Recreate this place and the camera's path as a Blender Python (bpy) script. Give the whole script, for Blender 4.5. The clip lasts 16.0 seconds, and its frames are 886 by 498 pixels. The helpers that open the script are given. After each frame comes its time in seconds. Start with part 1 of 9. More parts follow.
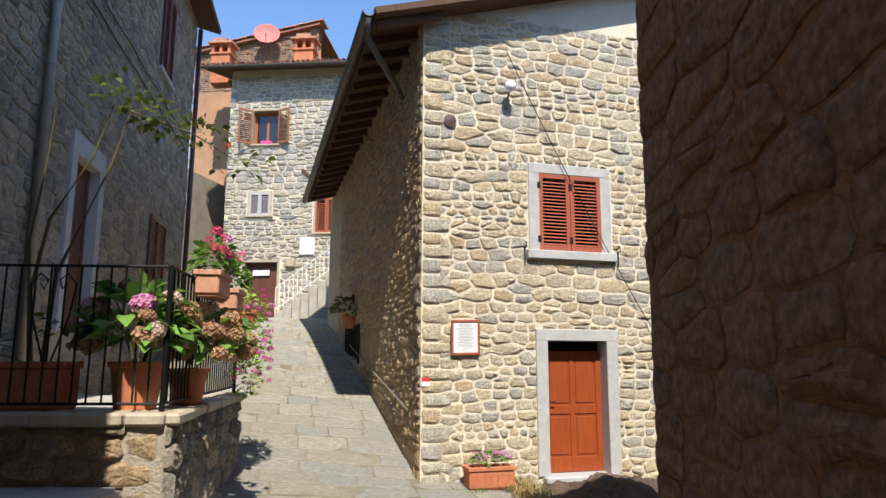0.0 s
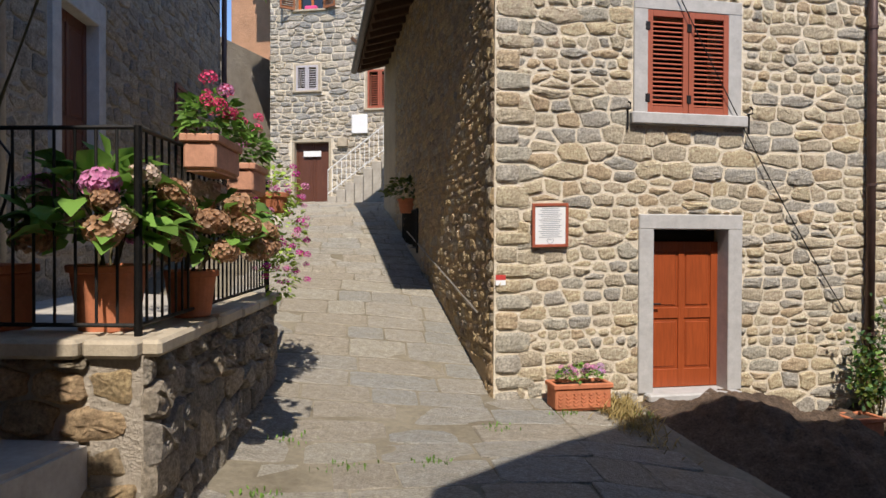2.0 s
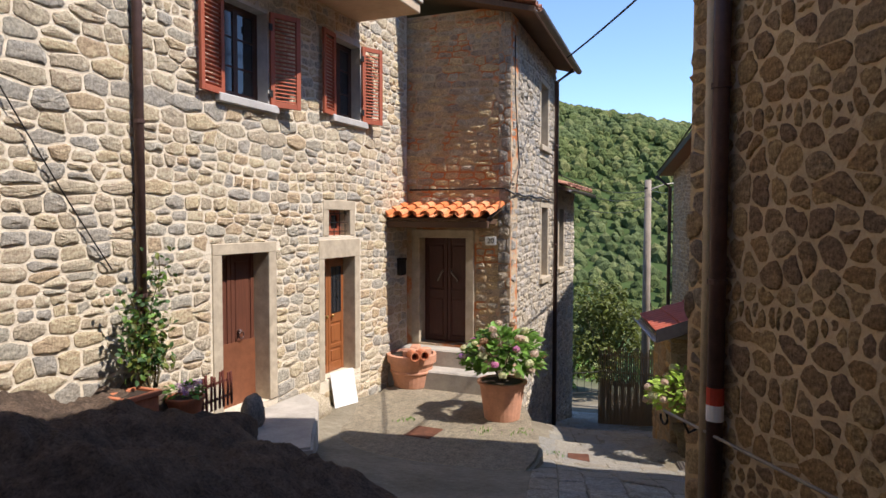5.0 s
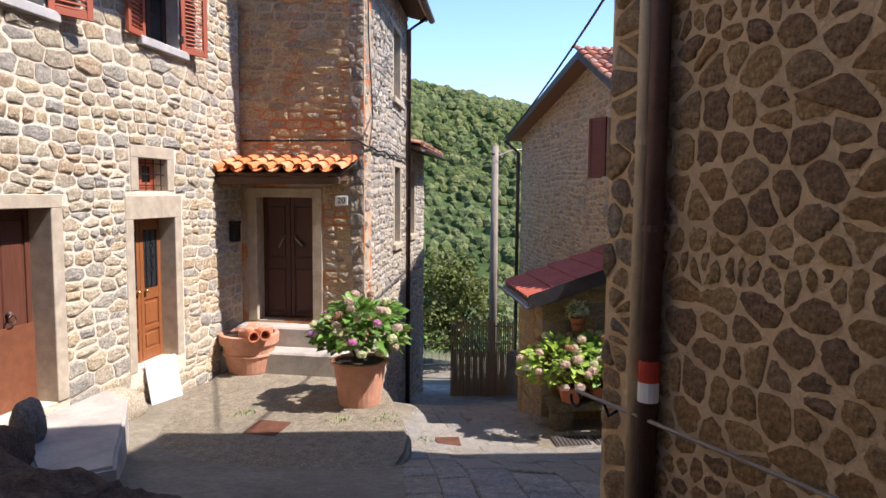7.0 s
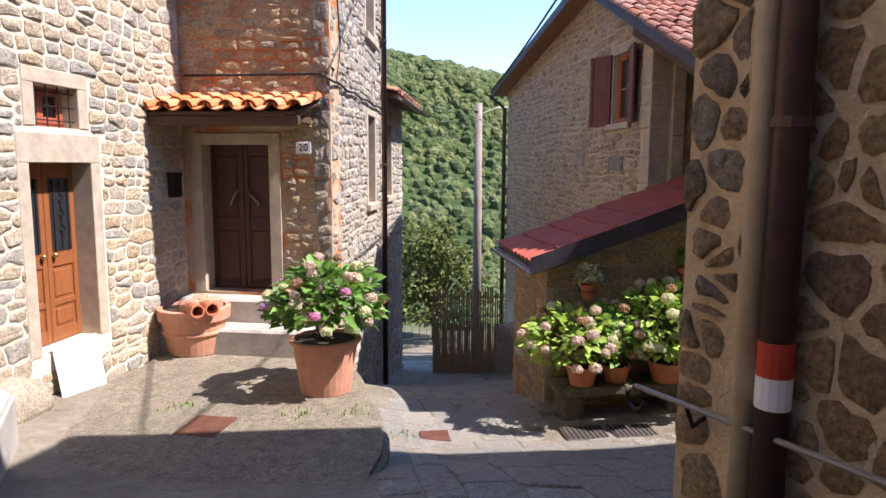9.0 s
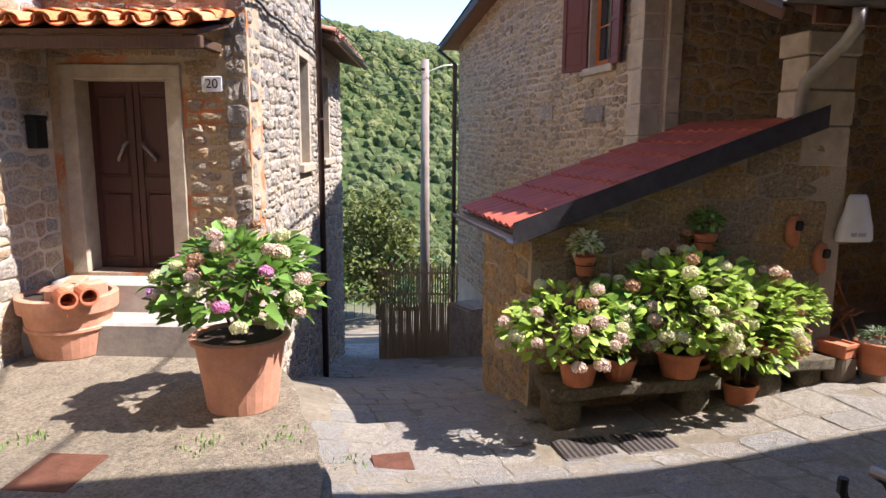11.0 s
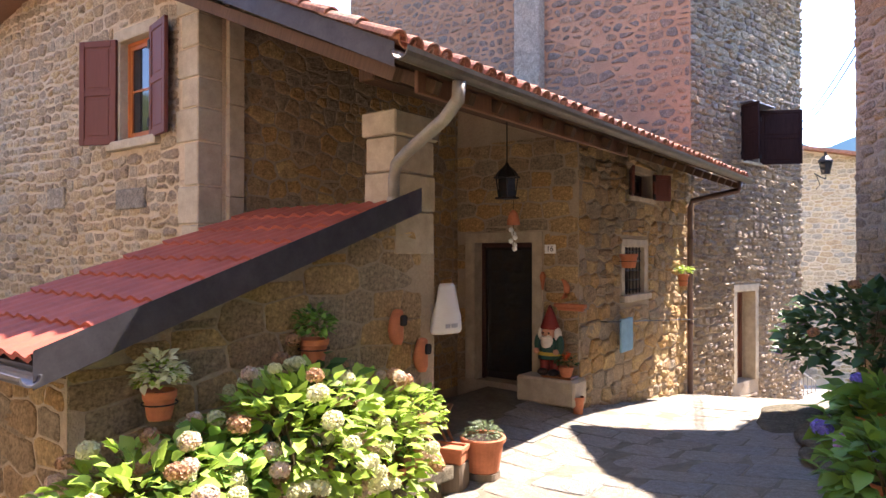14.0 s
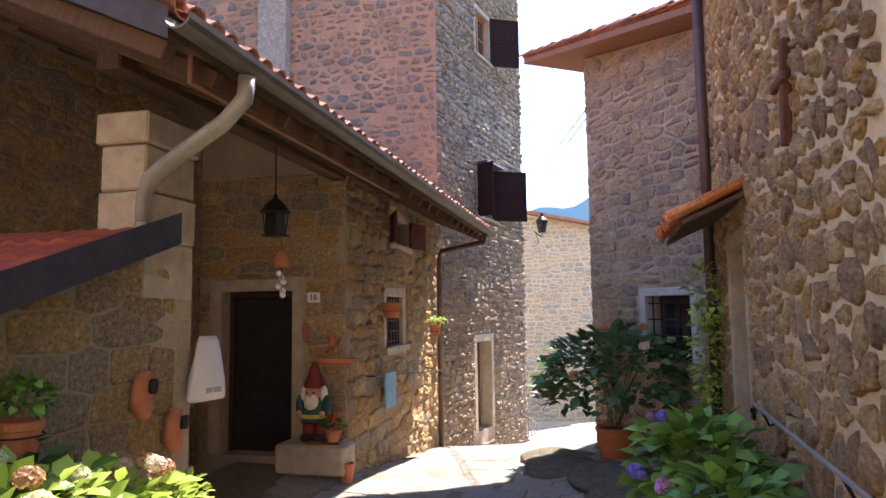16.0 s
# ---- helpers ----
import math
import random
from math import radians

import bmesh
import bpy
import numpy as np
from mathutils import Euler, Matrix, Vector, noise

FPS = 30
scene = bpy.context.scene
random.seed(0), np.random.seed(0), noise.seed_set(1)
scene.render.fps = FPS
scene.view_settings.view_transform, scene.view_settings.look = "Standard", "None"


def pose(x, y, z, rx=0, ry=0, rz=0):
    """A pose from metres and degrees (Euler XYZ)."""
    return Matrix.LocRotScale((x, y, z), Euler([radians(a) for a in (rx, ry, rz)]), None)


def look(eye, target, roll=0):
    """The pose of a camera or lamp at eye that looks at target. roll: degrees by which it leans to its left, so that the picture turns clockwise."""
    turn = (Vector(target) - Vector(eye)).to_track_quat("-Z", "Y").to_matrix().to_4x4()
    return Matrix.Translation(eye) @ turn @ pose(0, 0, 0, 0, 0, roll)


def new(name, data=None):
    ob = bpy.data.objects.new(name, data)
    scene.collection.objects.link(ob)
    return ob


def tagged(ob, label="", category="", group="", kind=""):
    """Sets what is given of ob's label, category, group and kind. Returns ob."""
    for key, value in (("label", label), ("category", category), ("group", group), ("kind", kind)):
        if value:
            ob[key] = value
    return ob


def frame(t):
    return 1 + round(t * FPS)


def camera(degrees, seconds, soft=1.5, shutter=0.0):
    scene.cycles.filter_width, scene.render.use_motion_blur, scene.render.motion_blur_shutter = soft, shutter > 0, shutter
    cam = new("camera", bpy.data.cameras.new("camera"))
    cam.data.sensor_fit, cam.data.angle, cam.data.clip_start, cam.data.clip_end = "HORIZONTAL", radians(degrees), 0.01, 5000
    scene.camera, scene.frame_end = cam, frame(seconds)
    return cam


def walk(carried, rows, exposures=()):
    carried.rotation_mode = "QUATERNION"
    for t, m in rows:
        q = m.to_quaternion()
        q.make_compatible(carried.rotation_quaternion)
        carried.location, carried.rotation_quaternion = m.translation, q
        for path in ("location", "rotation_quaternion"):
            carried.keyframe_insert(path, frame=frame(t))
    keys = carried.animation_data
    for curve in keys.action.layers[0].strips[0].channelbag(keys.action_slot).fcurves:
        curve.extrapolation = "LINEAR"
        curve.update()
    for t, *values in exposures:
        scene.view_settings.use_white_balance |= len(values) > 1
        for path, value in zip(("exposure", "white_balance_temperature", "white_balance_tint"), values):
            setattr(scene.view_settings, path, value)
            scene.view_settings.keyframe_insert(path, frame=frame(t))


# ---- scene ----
cam = camera(67.6, 16.0)
PATH = [
    (0, (0.619, -0.233, 1.346), (0.447, 1.733, 1.673), 0.2),
    (0.5, (0.542, 0.259, 1.394), (0.288, 2.238, 1.525), 0.0),
    (1, (0.32, 0.744, 1.403), (-0.008, 2.716, 1.447), 0.2),
    (1.5, (0.213, 1.215, 1.442), (-0.146, 3.183, 1.441), 0.3),
    (2, (0.213, 1.734, 1.466), (-0.135, 3.704, 1.442), 0.2),
    (2.5, (0.258, 2.13, 1.458), (0.241, 4.13, 1.413), 0.5),
    (3, (0.298, 2.44, 1.431), (0.905, 4.345, 1.386), 0.7),
    (3.5, (0.506, 2.729, 1.376), (1.452, 4.49, 1.324), 0.5),
    (4, (0.704, 2.944, 1.33), (1.867, 4.57, 1.27), 0.4),
    (4.5, (0.939, 3.243, 1.26), (2.256, 4.745, 1.183), 0.4),
    (5, (1.245, 3.575, 1.15), (2.674, 4.97, 1.058), 0.1),
    (7.5, (2.562, 4.95, 0.783), (4.304, 5.915, 0.598), 0.4),
    (8, (2.949, 5.164, 0.689), (4.69, 6.128, 0.49), 0.1),
    (8.5, (3.293, 5.417, 0.613), (5.032, 6.379, 0.393), 0.2),
    (9, (3.673, 5.637, 0.479), (5.42, 6.578, 0.23), 0.3),
    (11.5, (5.6, 6.835, 0.096), (7.456, 7.501, -0.235), 0.4),
    (12, (5.904, 6.972, 0.074), (7.823, 7.442, -0.236), 0.2),
    (12.5, (6.153, 7.096, 0.089), (8.127, 7.277, -0.177), 0.3),
    (13, (6.439, 7.151, 0.048), (8.435, 7.091, -0.058), 0.1),
    (13.5, (6.707, 7.307, 0.001), (8.684, 7.002, -0.026), 0.2),
    (14, (7.033, 7.404, -0.082), (8.94, 6.8, -0.071), -0.0),
    (14.5, (7.379, 7.451, -0.146), (9.163, 6.548, -0.115), -0.4),
    (15, (7.686, 7.528, -0.192), (9.333, 6.395, -0.14), -0.5),
    (15.5, (7.926, 7.501, -0.212), (9.477, 6.242, -0.107), -0.7),
    (16, (8.125, 7.478, -0.203), (9.616, 6.157, -0.022), -0.8),
]
EXPOSURES = [(0.0, 0.88, 6150.0, 9.0), (1.5, 0.58, 6300.0, 13.0), (2.5, 0.50, 6300.0, 13.0), (5.0, 0.80, 6150.0, 16.0), (9.0, 1.40, 5900.0, 22.0), (11.5, 1.76, 6000.0, 22.0), (12.5, 2.18, 6150.0, 25.0), (13.5, 2.58, 6400.0, 24.0), (15.0, 2.66, 6350.0, 24.0), (16.0, 2.5, 6350.0, 24.0)]
walk(cam, [(t, look(eye, target, roll)) for t, eye, target, roll in PATH], EXPOSURES)

# ---- light ----
SUN_AZ, SUN_EL = Vector((0.29, -0.957)), 53.0
sun_dir = Vector((SUN_AZ.x * math.cos(radians(SUN_EL)), SUN_AZ.y * math.cos(radians(SUN_EL)), math.sin(radians(SUN_EL))))
sun_data = bpy.data.lights.new("sun", "SUN")
sun_data.energy, sun_data.angle, sun_data.color = 4.2, radians(0.55), (1.0, 0.93, 0.82)
sun = new("sun", sun_data)
sun.matrix_world = look((0, 0, 60), Vector((0, 0, 60)) - sun_dir)
world = bpy.data.worlds.new("world")
scene.world = world
world.use_nodes = True
wn = world.node_tree
sky = wn.nodes.new("ShaderNodeTexSky")
sky.sky_type, sky.sun_disc = "NISHITA", False
sky.sun_elevation, sky.sun_rotation = radians(SUN_EL), math.atan2(SUN_AZ.x, SUN_AZ.y)
sky.air_density, sky.dust_density, sky.altitude = 1.0, 0.0, 900
sky.ozone_density = 4.0
wn.links.new(sky.outputs[0], wn.nodes["Background"].inputs[0])
wn.nodes["Background"].inputs[1].default_value = 0.15


# ---- materials ----
class Mat:
    """A small helper that wires one procedural material."""

    def __init__(self, name, rough=0.85, metal=0.0, spec=0.3):
        self.m = bpy.data.materials.new(name)
        self.m.use_nodes = True
        self.t = self.m.node_tree
        self.b = self.t.nodes["Principled BSDF"]
        self.b.inputs["Roughness"].default_value = rough
        self.b.inputs["Metallic"].default_value = metal
        self.b.inputs["Specular IOR Level"].default_value = spec

    def node(self, kind, **values):
        n = self.t.nodes.new(kind)
        for k, v in values.items():
            n.inputs[k].default_value = v
        return n

    def link(self, a, b):
        self.t.links.new(a, b)

    def coords(self, scale=(1, 1, 1)):
        c = self.node("ShaderNodeTexCoord")
        mp = self.node("ShaderNodeMapping")
        mp.inputs["Scale"].default_value = scale
        self.link(c.outputs["Object"], mp.inputs[0])
        return mp.outputs[0]

    def noise(self, scale, detail=4.0, rough=0.6, at=None, stretch=(1, 1, 1)):
        n = self.node("ShaderNodeTexNoise", Scale=scale, Detail=detail, Roughness=rough)
        self.link(at or self.coords(stretch), n.inputs["Vector"])
        return n.outputs["Fac"]

    def ramp(self, fac, stops, mode="LINEAR"):
        r = self.node("ShaderNodeValToRGB")
        r.color_ramp.interpolation = mode
        e = r.color_ramp.elements
        while len(e) < len(stops):
            e.new(0.5)
        for el, (p, c) in zip(e, stops):
            el.position, el.color = p, (*c, 1)
        self.link(fac, r.inputs[0])
        return r.outputs[0]

    def mix(self, fac, a, b, mode="MIX"):
        n = self.t.nodes.new("ShaderNodeMix")
        n.data_type, n.blend_type = "RGBA", mode
        for sock, val in ((n.inputs[0], fac), (n.inputs[6], a), (n.inputs[7], b)):
            if isinstance(val, (int, float)):
                sock.default_value = val
            elif isinstance(val, tuple):
                sock.default_value = (*val, 1)
            else:
                self.link(val, sock)
        return n.outputs[2]

    def color(self, c):
        if isinstance(c, tuple):
            self.b.inputs["Base Color"].default_value = (*c, 1)
        else:
            self.link(c, self.b.inputs["Base Color"])
        return self

    def bump(self, fac, strength=0.4, distance=0.01):
        n = self.node("ShaderNodeBump", Strength=strength, Distance=distance)
        self.link(fac, n.inputs["Height"])
        self.link(n.outputs[0], self.b.inputs["Normal"])
        return self

    def chance(self):
        """A random number for each piece, whether an object or an island of a mesh."""
        o, g = self.node("ShaderNodeObjectInfo"), self.node("ShaderNodeNewGeometry")
        a = self.node("ShaderNodeMath")
        a.operation = "ADD"
        self.link(o.outputs["Random"], a.inputs[0])
        self.link(g.outputs["Random Per Island"], a.inputs[1])
        f = self.node("ShaderNodeMath")
        f.operation = "FRACT"
        self.link(a.outputs[0], f.inputs[0])
        return f.outputs[0]


def plain(name, c, rough=0.7, metal=0.0, vary=0.18, scale=6.0, bump=0.15, spec=0.3, stretch=(1, 1, 1)):
    """Paint, metal, clay: one colour with stains at two scales and fine relief."""
    m = Mat(name, rough, metal, spec)
    big, fine = m.noise(scale, 5, 0.65, stretch=stretch), m.noise(scale * 9, 3, 0.6, stretch=stretch)
    lo, hi = tuple(x * (1 - vary) for x in c), tuple(min(1, x * (1 + vary)) for x in c)
    col = m.ramp(big, [(0.3, lo), (0.7, hi)])
    col = m.mix(0.25, col, m.ramp(fine, [(0.3, lo), (0.7, hi)]))
    m.color(col)
    if bump:
        m.bump(fine, bump, 0.006)
    return m.m


def stone_mat(name, colours, rough=0.9, bump=0.6, dirt=(0.16, 0.13, 0.1), dirt_amount=0.35):
    """Rubble stones: each one takes a colour of the palette; grain, lichen and dirt on top."""
    m = Mat(name, rough, spec=0.15)
    k = len(colours)
    base = m.ramp(m.chance(), [(i / k, c) for i, c in enumerate(colours)], "CONSTANT")
    big = m.noise(3.2, 5, 0.7)
    fine = m.noise(38, 5, 0.7)
    col = m.mix(m.ramp(big, [(0.4, (0, 0, 0)), (0.75, (dirt_amount,) * 3)]), base, dirt)
    col = m.mix(0.85, col, m.ramp(fine, [(0.28, (0.2, 0.2, 0.2)), (0.72, (0.82, 0.82, 0.82))]), "OVERLAY")
    col = m.mix(0.6, col, m.ramp(m.noise(9, 4, 0.7), [(0.3, (0.3, 0.29, 0.28)), (0.7, (0.72, 0.70, 0.66))]), "OVERLAY")
    m.color(col)
    m.bump(m.noise(16, 8, 0.85), min(1.0, bump * 1.6), 0.05)
    return m.m


def mortar_mat(name, c, dark=0.55):
    m = Mat(name, 0.95, spec=0.1)
    big, fine = m.noise(1.1, 6, 0.7), m.noise(30, 4, 0.7)
    col = m.ramp(big, [(0.3, tuple(x * dark for x in c)), (0.65, c)])
    col = m.mix(0.35, col, m.ramp(fine, [(0.3, (0.3, 0.3, 0.3)), (0.7, (0.7, 0.7, 0.7))]), "OVERLAY")
    m.color(col)
    rough = m.mix(0.5, m.ramp(fine, [(0.2, (0, 0, 0)), (0.8, (1, 1, 1))]), m.ramp(m.noise(9, 6, 0.75), [(0.2, (0, 0, 0)), (0.8, (1, 1, 1))]))
    m.bump(rough, 0.9, 0.03)
    return m.m


def wood_mat(name, c, rough=0.45, grain=(14, 14, 1.2), vary=0.35, spec=0.4):
    m = Mat(name, rough, spec=spec)
    g = m.noise(3.0, 6, 0.65, stretch=grain)
    big = m.noise(2.0, 3, 0.5)
    lo = tuple(x * (1 - vary) for x in c)
    col = m.mix(m.ramp(big, [(0.35, (0, 0, 0)), (0.7, (0.5, 0.5, 0.5))]), m.ramp(g, [(0.3, lo), (0.65, c)]), lo)
    m.color(col)
    m.bump(g, 0.2, 0.004)
    return m.m


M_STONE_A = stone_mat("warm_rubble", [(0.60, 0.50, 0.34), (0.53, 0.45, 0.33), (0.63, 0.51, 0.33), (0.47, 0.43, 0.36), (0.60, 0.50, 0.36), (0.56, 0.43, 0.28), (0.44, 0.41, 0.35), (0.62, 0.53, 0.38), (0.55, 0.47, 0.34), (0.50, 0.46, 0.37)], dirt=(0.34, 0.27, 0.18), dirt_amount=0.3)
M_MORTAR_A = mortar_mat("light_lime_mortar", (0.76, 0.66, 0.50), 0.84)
M_STONE_PALE = stone_mat("pale_rubble", [(0.50, 0.44, 0.35), (0.42, 0.38, 0.31), (0.54, 0.47, 0.36), (0.38, 0.36, 0.32), (0.50, 0.45, 0.38)])
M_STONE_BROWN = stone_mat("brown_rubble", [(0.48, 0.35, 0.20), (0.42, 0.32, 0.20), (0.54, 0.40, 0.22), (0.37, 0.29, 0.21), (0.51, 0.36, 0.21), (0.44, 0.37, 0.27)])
M_STONE_GABLE = stone_mat("gable_rubble", [(0.52, 0.39, 0.25), (0.45, 0.35, 0.24), (0.58, 0.44, 0.27), (0.40, 0.31, 0.22), (0.50, 0.42, 0.31)], dirt=(0.34, 0.23, 0.13))
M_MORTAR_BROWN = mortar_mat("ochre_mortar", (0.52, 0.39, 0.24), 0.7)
M_STONE_DARK = stone_mat("dark_rubble", [(0.48, 0.30, 0.14), (0.54, 0.36, 0.17), (0.40, 0.26, 0.14), (0.57, 0.39, 0.19), (0.46, 0.32, 0.18), (0.35, 0.23, 0.14)], dirt=(0.34, 0.24, 0.14))
M_MORTAR_OCHRE = mortar_mat("wide_ochre_mortar", (0.76, 0.57, 0.34), 0.7)
M_STONE_GREY = stone_mat("grey_rubble", [(0.40, 0.35, 0.28), (0.33, 0.29, 0.24), (0.45, 0.38, 0.29), (0.29, 0.26, 0.22), (0.42, 0.35, 0.26)])
M_MORTAR_GREY = mortar_mat("grey_mortar", (0.47, 0.40, 0.31), 0.65)
M_STONE_SALMON = stone_mat("reddish_rubble", [(0.34, 0.22, 0.15), (0.30, 0.21, 0.16), (0.40, 0.26, 0.17), (0.26, 0.20, 0.16)])
M_MORTAR_SALMON = mortar_mat("salmon_plaster", (0.52, 0.29, 0.17), 0.7)
M_STONE_TOWER = stone_mat("grey_brown_rubble", [(0.36, 0.29, 0.21), (0.31, 0.25, 0.19), (0.42, 0.33, 0.23), (0.27, 0.22, 0.18), (0.38, 0.29, 0.19)])
M_MORTAR_TOWER = mortar_mat("grey_brown_mortar", (0.45, 0.37, 0.28), 0.65)
M_STONE_PORCH = stone_mat("ochre_brown_blocks", [(0.44, 0.31, 0.16), (0.50, 0.36, 0.18), (0.36, 0.27, 0.17), (0.40, 0.28, 0.16), (0.47, 0.30, 0.13), (0.33, 0.27, 0.19)], dirt=(0.22, 0.16, 0.10))
M_MORTAR_PORCH = mortar_mat("pale_grey_joints", (0.47, 0.38, 0.27), 0.75)
M_SILL = plain("grey_dressed_stone", (0.42, 0.40, 0.37), 0.85, vary=0.2, bump=0.5)
M_SAND = plain("sandstone_dressed", (0.42, 0.35, 0.25), 0.88, vary=0.25, bump=0.5)
M_DOOR = wood_mat("varnished_red_wood", (0.36, 0.075, 0.02), 0.38)
M_DOOR_BROWN = wood_mat("dark_brown_wood", (0.14, 0.05, 0.028), 0.5)
M_DOOR_CHESTNUT = wood_mat("chestnut_wood", (0.32, 0.11, 0.035), 0.38)
M_DOOR_DARK = wood_mat("very_dark_wood", (0.075, 0.025, 0.018), 0.5)
M_SHUTTER = wood_mat("red_brown_shutter_paint", (0.38, 0.10, 0.05), 0.55, vary=0.25)
M_SHUTTER_DARK = wood_mat("oxblood_shutter_paint", (0.16, 0.045, 0.03), 0.55, vary=0.25)
M_TERRA = plain("terracotta", (0.48, 0.17, 0.08), 0.8, vary=0.28, scale=5, bump=0.3)
M_TERRA_PALE = plain("weathered_terracotta", (0.52, 0.26, 0.16), 0.85, vary=0.28, scale=5, bump=0.3)
M_IRON = plain("black_iron", (0.03, 0.028, 0.026), 0.55, 0.6, vary=0.4, bump=0.2)
M_PIPE = plain("brown_downpipe", (0.10, 0.06, 0.05), 0.45, 0.3, vary=0.3)
M_PIPE_GREY = plain("grey_downpipe", (0.28, 0.25, 0.21), 0.5, 0.3, vary=0.25)
M_GUTTER = plain("weathered_copper_gutter", (0.14, 0.12, 0.10), 0.55, 0.5, vary=0.3)
M_TILE = stone_mat("roof_tile_clay", [(0.46, 0.20, 0.12), (0.40, 0.19, 0.13), (0.54, 0.27, 0.18), (0.36, 0.17, 0.12), (0.50, 0.29, 0.21)], 0.85, 0.25, (0.10, 0.07, 0.05), 0.5)
M_TILE_NEW = stone_mat("bright_roof_tile", [(0.66, 0.22, 0.08), (0.58, 0.18, 0.06), (0.72, 0.30, 0.14)], 0.8, 0.2, (0.25, 0.12, 0.07), 0.3)
M_SHEET = plain("red_sheet_tile", (0.36, 0.09, 0.05), 0.6, vary=0.25, scale=3)
M_SHEET_EDGE = plain("grey_sheet_metal", (0.16, 0.15, 0.16), 0.45, 0.7, vary=0.25)
M_WOODBEAM = wood_mat("old_rafter_wood", (0.13, 0.075, 0.045), 0.8, vary=0.4, spec=0.2)
M_WOODSOFFIT = wood_mat("orange_soffit_boards", (0.27, 0.13, 0.07), 0.7)
M_PAVE = stone_mat("paving_stone", [(0.36, 0.33, 0.28), (0.33, 0.31, 0.27), (0.38, 0.35, 0.29), (0.35, 0.31, 0.25), (0.32, 0.31, 0.28)], 0.85, 0.5, (0.22, 0.19, 0.13), 0.6)
M_GROUND = mortar_mat("earth_and_lime_joints", (0.30, 0.25, 0.17), 0.6)
M_ROCK = stone_mat("dark_bedrock", [(0.17, 0.12, 0.085)], 0.95, 0.9, (0.05, 0.04, 0.032), 0.8)
M_CONCRETE = plain("concrete", (0.40, 0.36, 0.30), 0.9, vary=0.25, scale=2.5, bump=0.5)
M_GLASS = Mat("window_glass", 0.06, 0.0, 0.8).color((0.02, 0.022, 0.025)).m
M_WHITE = plain("white_panel", (0.78, 0.77, 0.74), 0.6, vary=0.05)
# near-black: paints the shade of rooms and hollows; also the porch door leaf
M_DARK = plain("door_and_hollow_shade", (0.025, 0.02, 0.018), 0.9, vary=0.2)
M_PLASTER = plain("ochre_plaster", (0.46, 0.36, 0.24), 0.9, vary=0.2, scale=1.2, bump=0.4)


# ---- small mesh tools ----
def shade(ob, on=True):
    if on:
        ob.data.polygons.foreach_set("use_smooth", [True] * len(ob.data.polygons))


def mesh_ob(name, verts, faces, mat, parent=None, m=None, smooth=False):
    me = bpy.data.meshes.new(name)
    me.from_pydata([tuple(v) for v in verts], [], faces)
    me.materials.append(mat)
    ob = new(name, me)
    if parent:
        ob.parent = parent
    if m is not None:
        ob.matrix_basis = m
    shade(ob, smooth)
    return ob


def part(name, bm, material, parent, label="", smooth=False, m=None):
    """Links a bmesh as one mesh object under a thing or part."""
    me = bpy.data.meshes.new(name)
    bm.to_mesh(me)
    bm.free()
    me.materials.append(material)
    ob = new(name, me)
    ob.parent = parent
    if m is not None:
        ob.matrix_basis = m
    shade(ob, smooth)
    return tagged(ob, label) if label else ob


def empty(name, m, label, category, group="", kind=""):
    ob = new(name)
    ob.matrix_basis = m
    return tagged(ob, label, category, group, kind)


def box(bm, x0, x1, y0, y1, z0, z1, bevel=0.0, m=None):
    r = bmesh.ops.create_cube(bm, size=1.0)
    vs = r["verts"]
    for v in vs:
        v.co = Vector((x0 + (v.co.x + 0.5) * (x1 - x0), y0 + (v.co.y + 0.5) * (y1 - y0), z0 + (v.co.z + 0.5) * (z1 - z0)))
    if bevel:
        es = list({e for v in vs for e in v.link_edges})
        r = bmesh.ops.bevel(bm, geom=es, offset=bevel, segments=1, affect="EDGES")
        vs = list({v for f in r["faces"] for v in f.verts})
    if m is not None:
        bmesh.ops.transform(bm, matrix=m, verts=vs)
    return bm


def boxes(*rows, bevel=0.0):
    bm = bmesh.new()
    for r in rows:
        box(bm, *r, bevel=bevel)
    return bm


def lathe(profile, n=24):
    """A turned shape from (radius, height) rows."""
    bm = bmesh.new()
    rings = []
    for r, z in profile:
        rings.append([bm.verts.new((r * math.cos(2 * math.pi * i / n), r * math.sin(2 * math.pi * i / n), z)) for i in range(n)])
    for a, b in zip(rings, rings[1:]):
        for i in range(n):
            bm.faces.new((a[i], a[(i + 1) % n], b[(i + 1) % n], b[i]))
    bm.faces.new(rings[0][::-1])
    bm.faces.new(rings[-1])
    return bm


def tube(bm, pts, r, n=8, closed_ends=True):
    """A pipe along points; r is one radius or one for each point."""
    pts = [Vector(p) for p in pts]
    rings = []
    for i, p in enumerate(pts):
        d = (pts[min(i + 1, len(pts) - 1)] - pts[max(i - 1, 0)]).normalized()
        a = d.cross(Vector((0, 0, 1))) if abs(d.z) < 0.95 else d.cross(Vector((1, 0, 0)))
        a.normalize()
        b = d.cross(a)
        rr = r[i] if isinstance(r, (list, tuple)) else r
        rings.append([bm.verts.new(p + (a * math.cos(2 * math.pi * k / n) + b * math.sin(2 * math.pi * k / n)) * rr) for k in range(n)])
    for q, s in zip(rings, rings[1:]):
        for k in range(n):
            bm.faces.new((q[k], q[(k + 1) % n], s[(k + 1) % n], s[k]))
    if closed_ends:
        bm.faces.new(rings[0][::-1])
        bm.faces.new(rings[-1])
    return bm


def arc(p, q, sag, n=16):
    """Points of a hanging line between p and q."""
    p, q = Vector(p), Vector(q)
    return [p.lerp(q, i / n) - Vector((0, 0, 4 * sag * (i / n) * (1 - i / n))) for i in range(n + 1)]


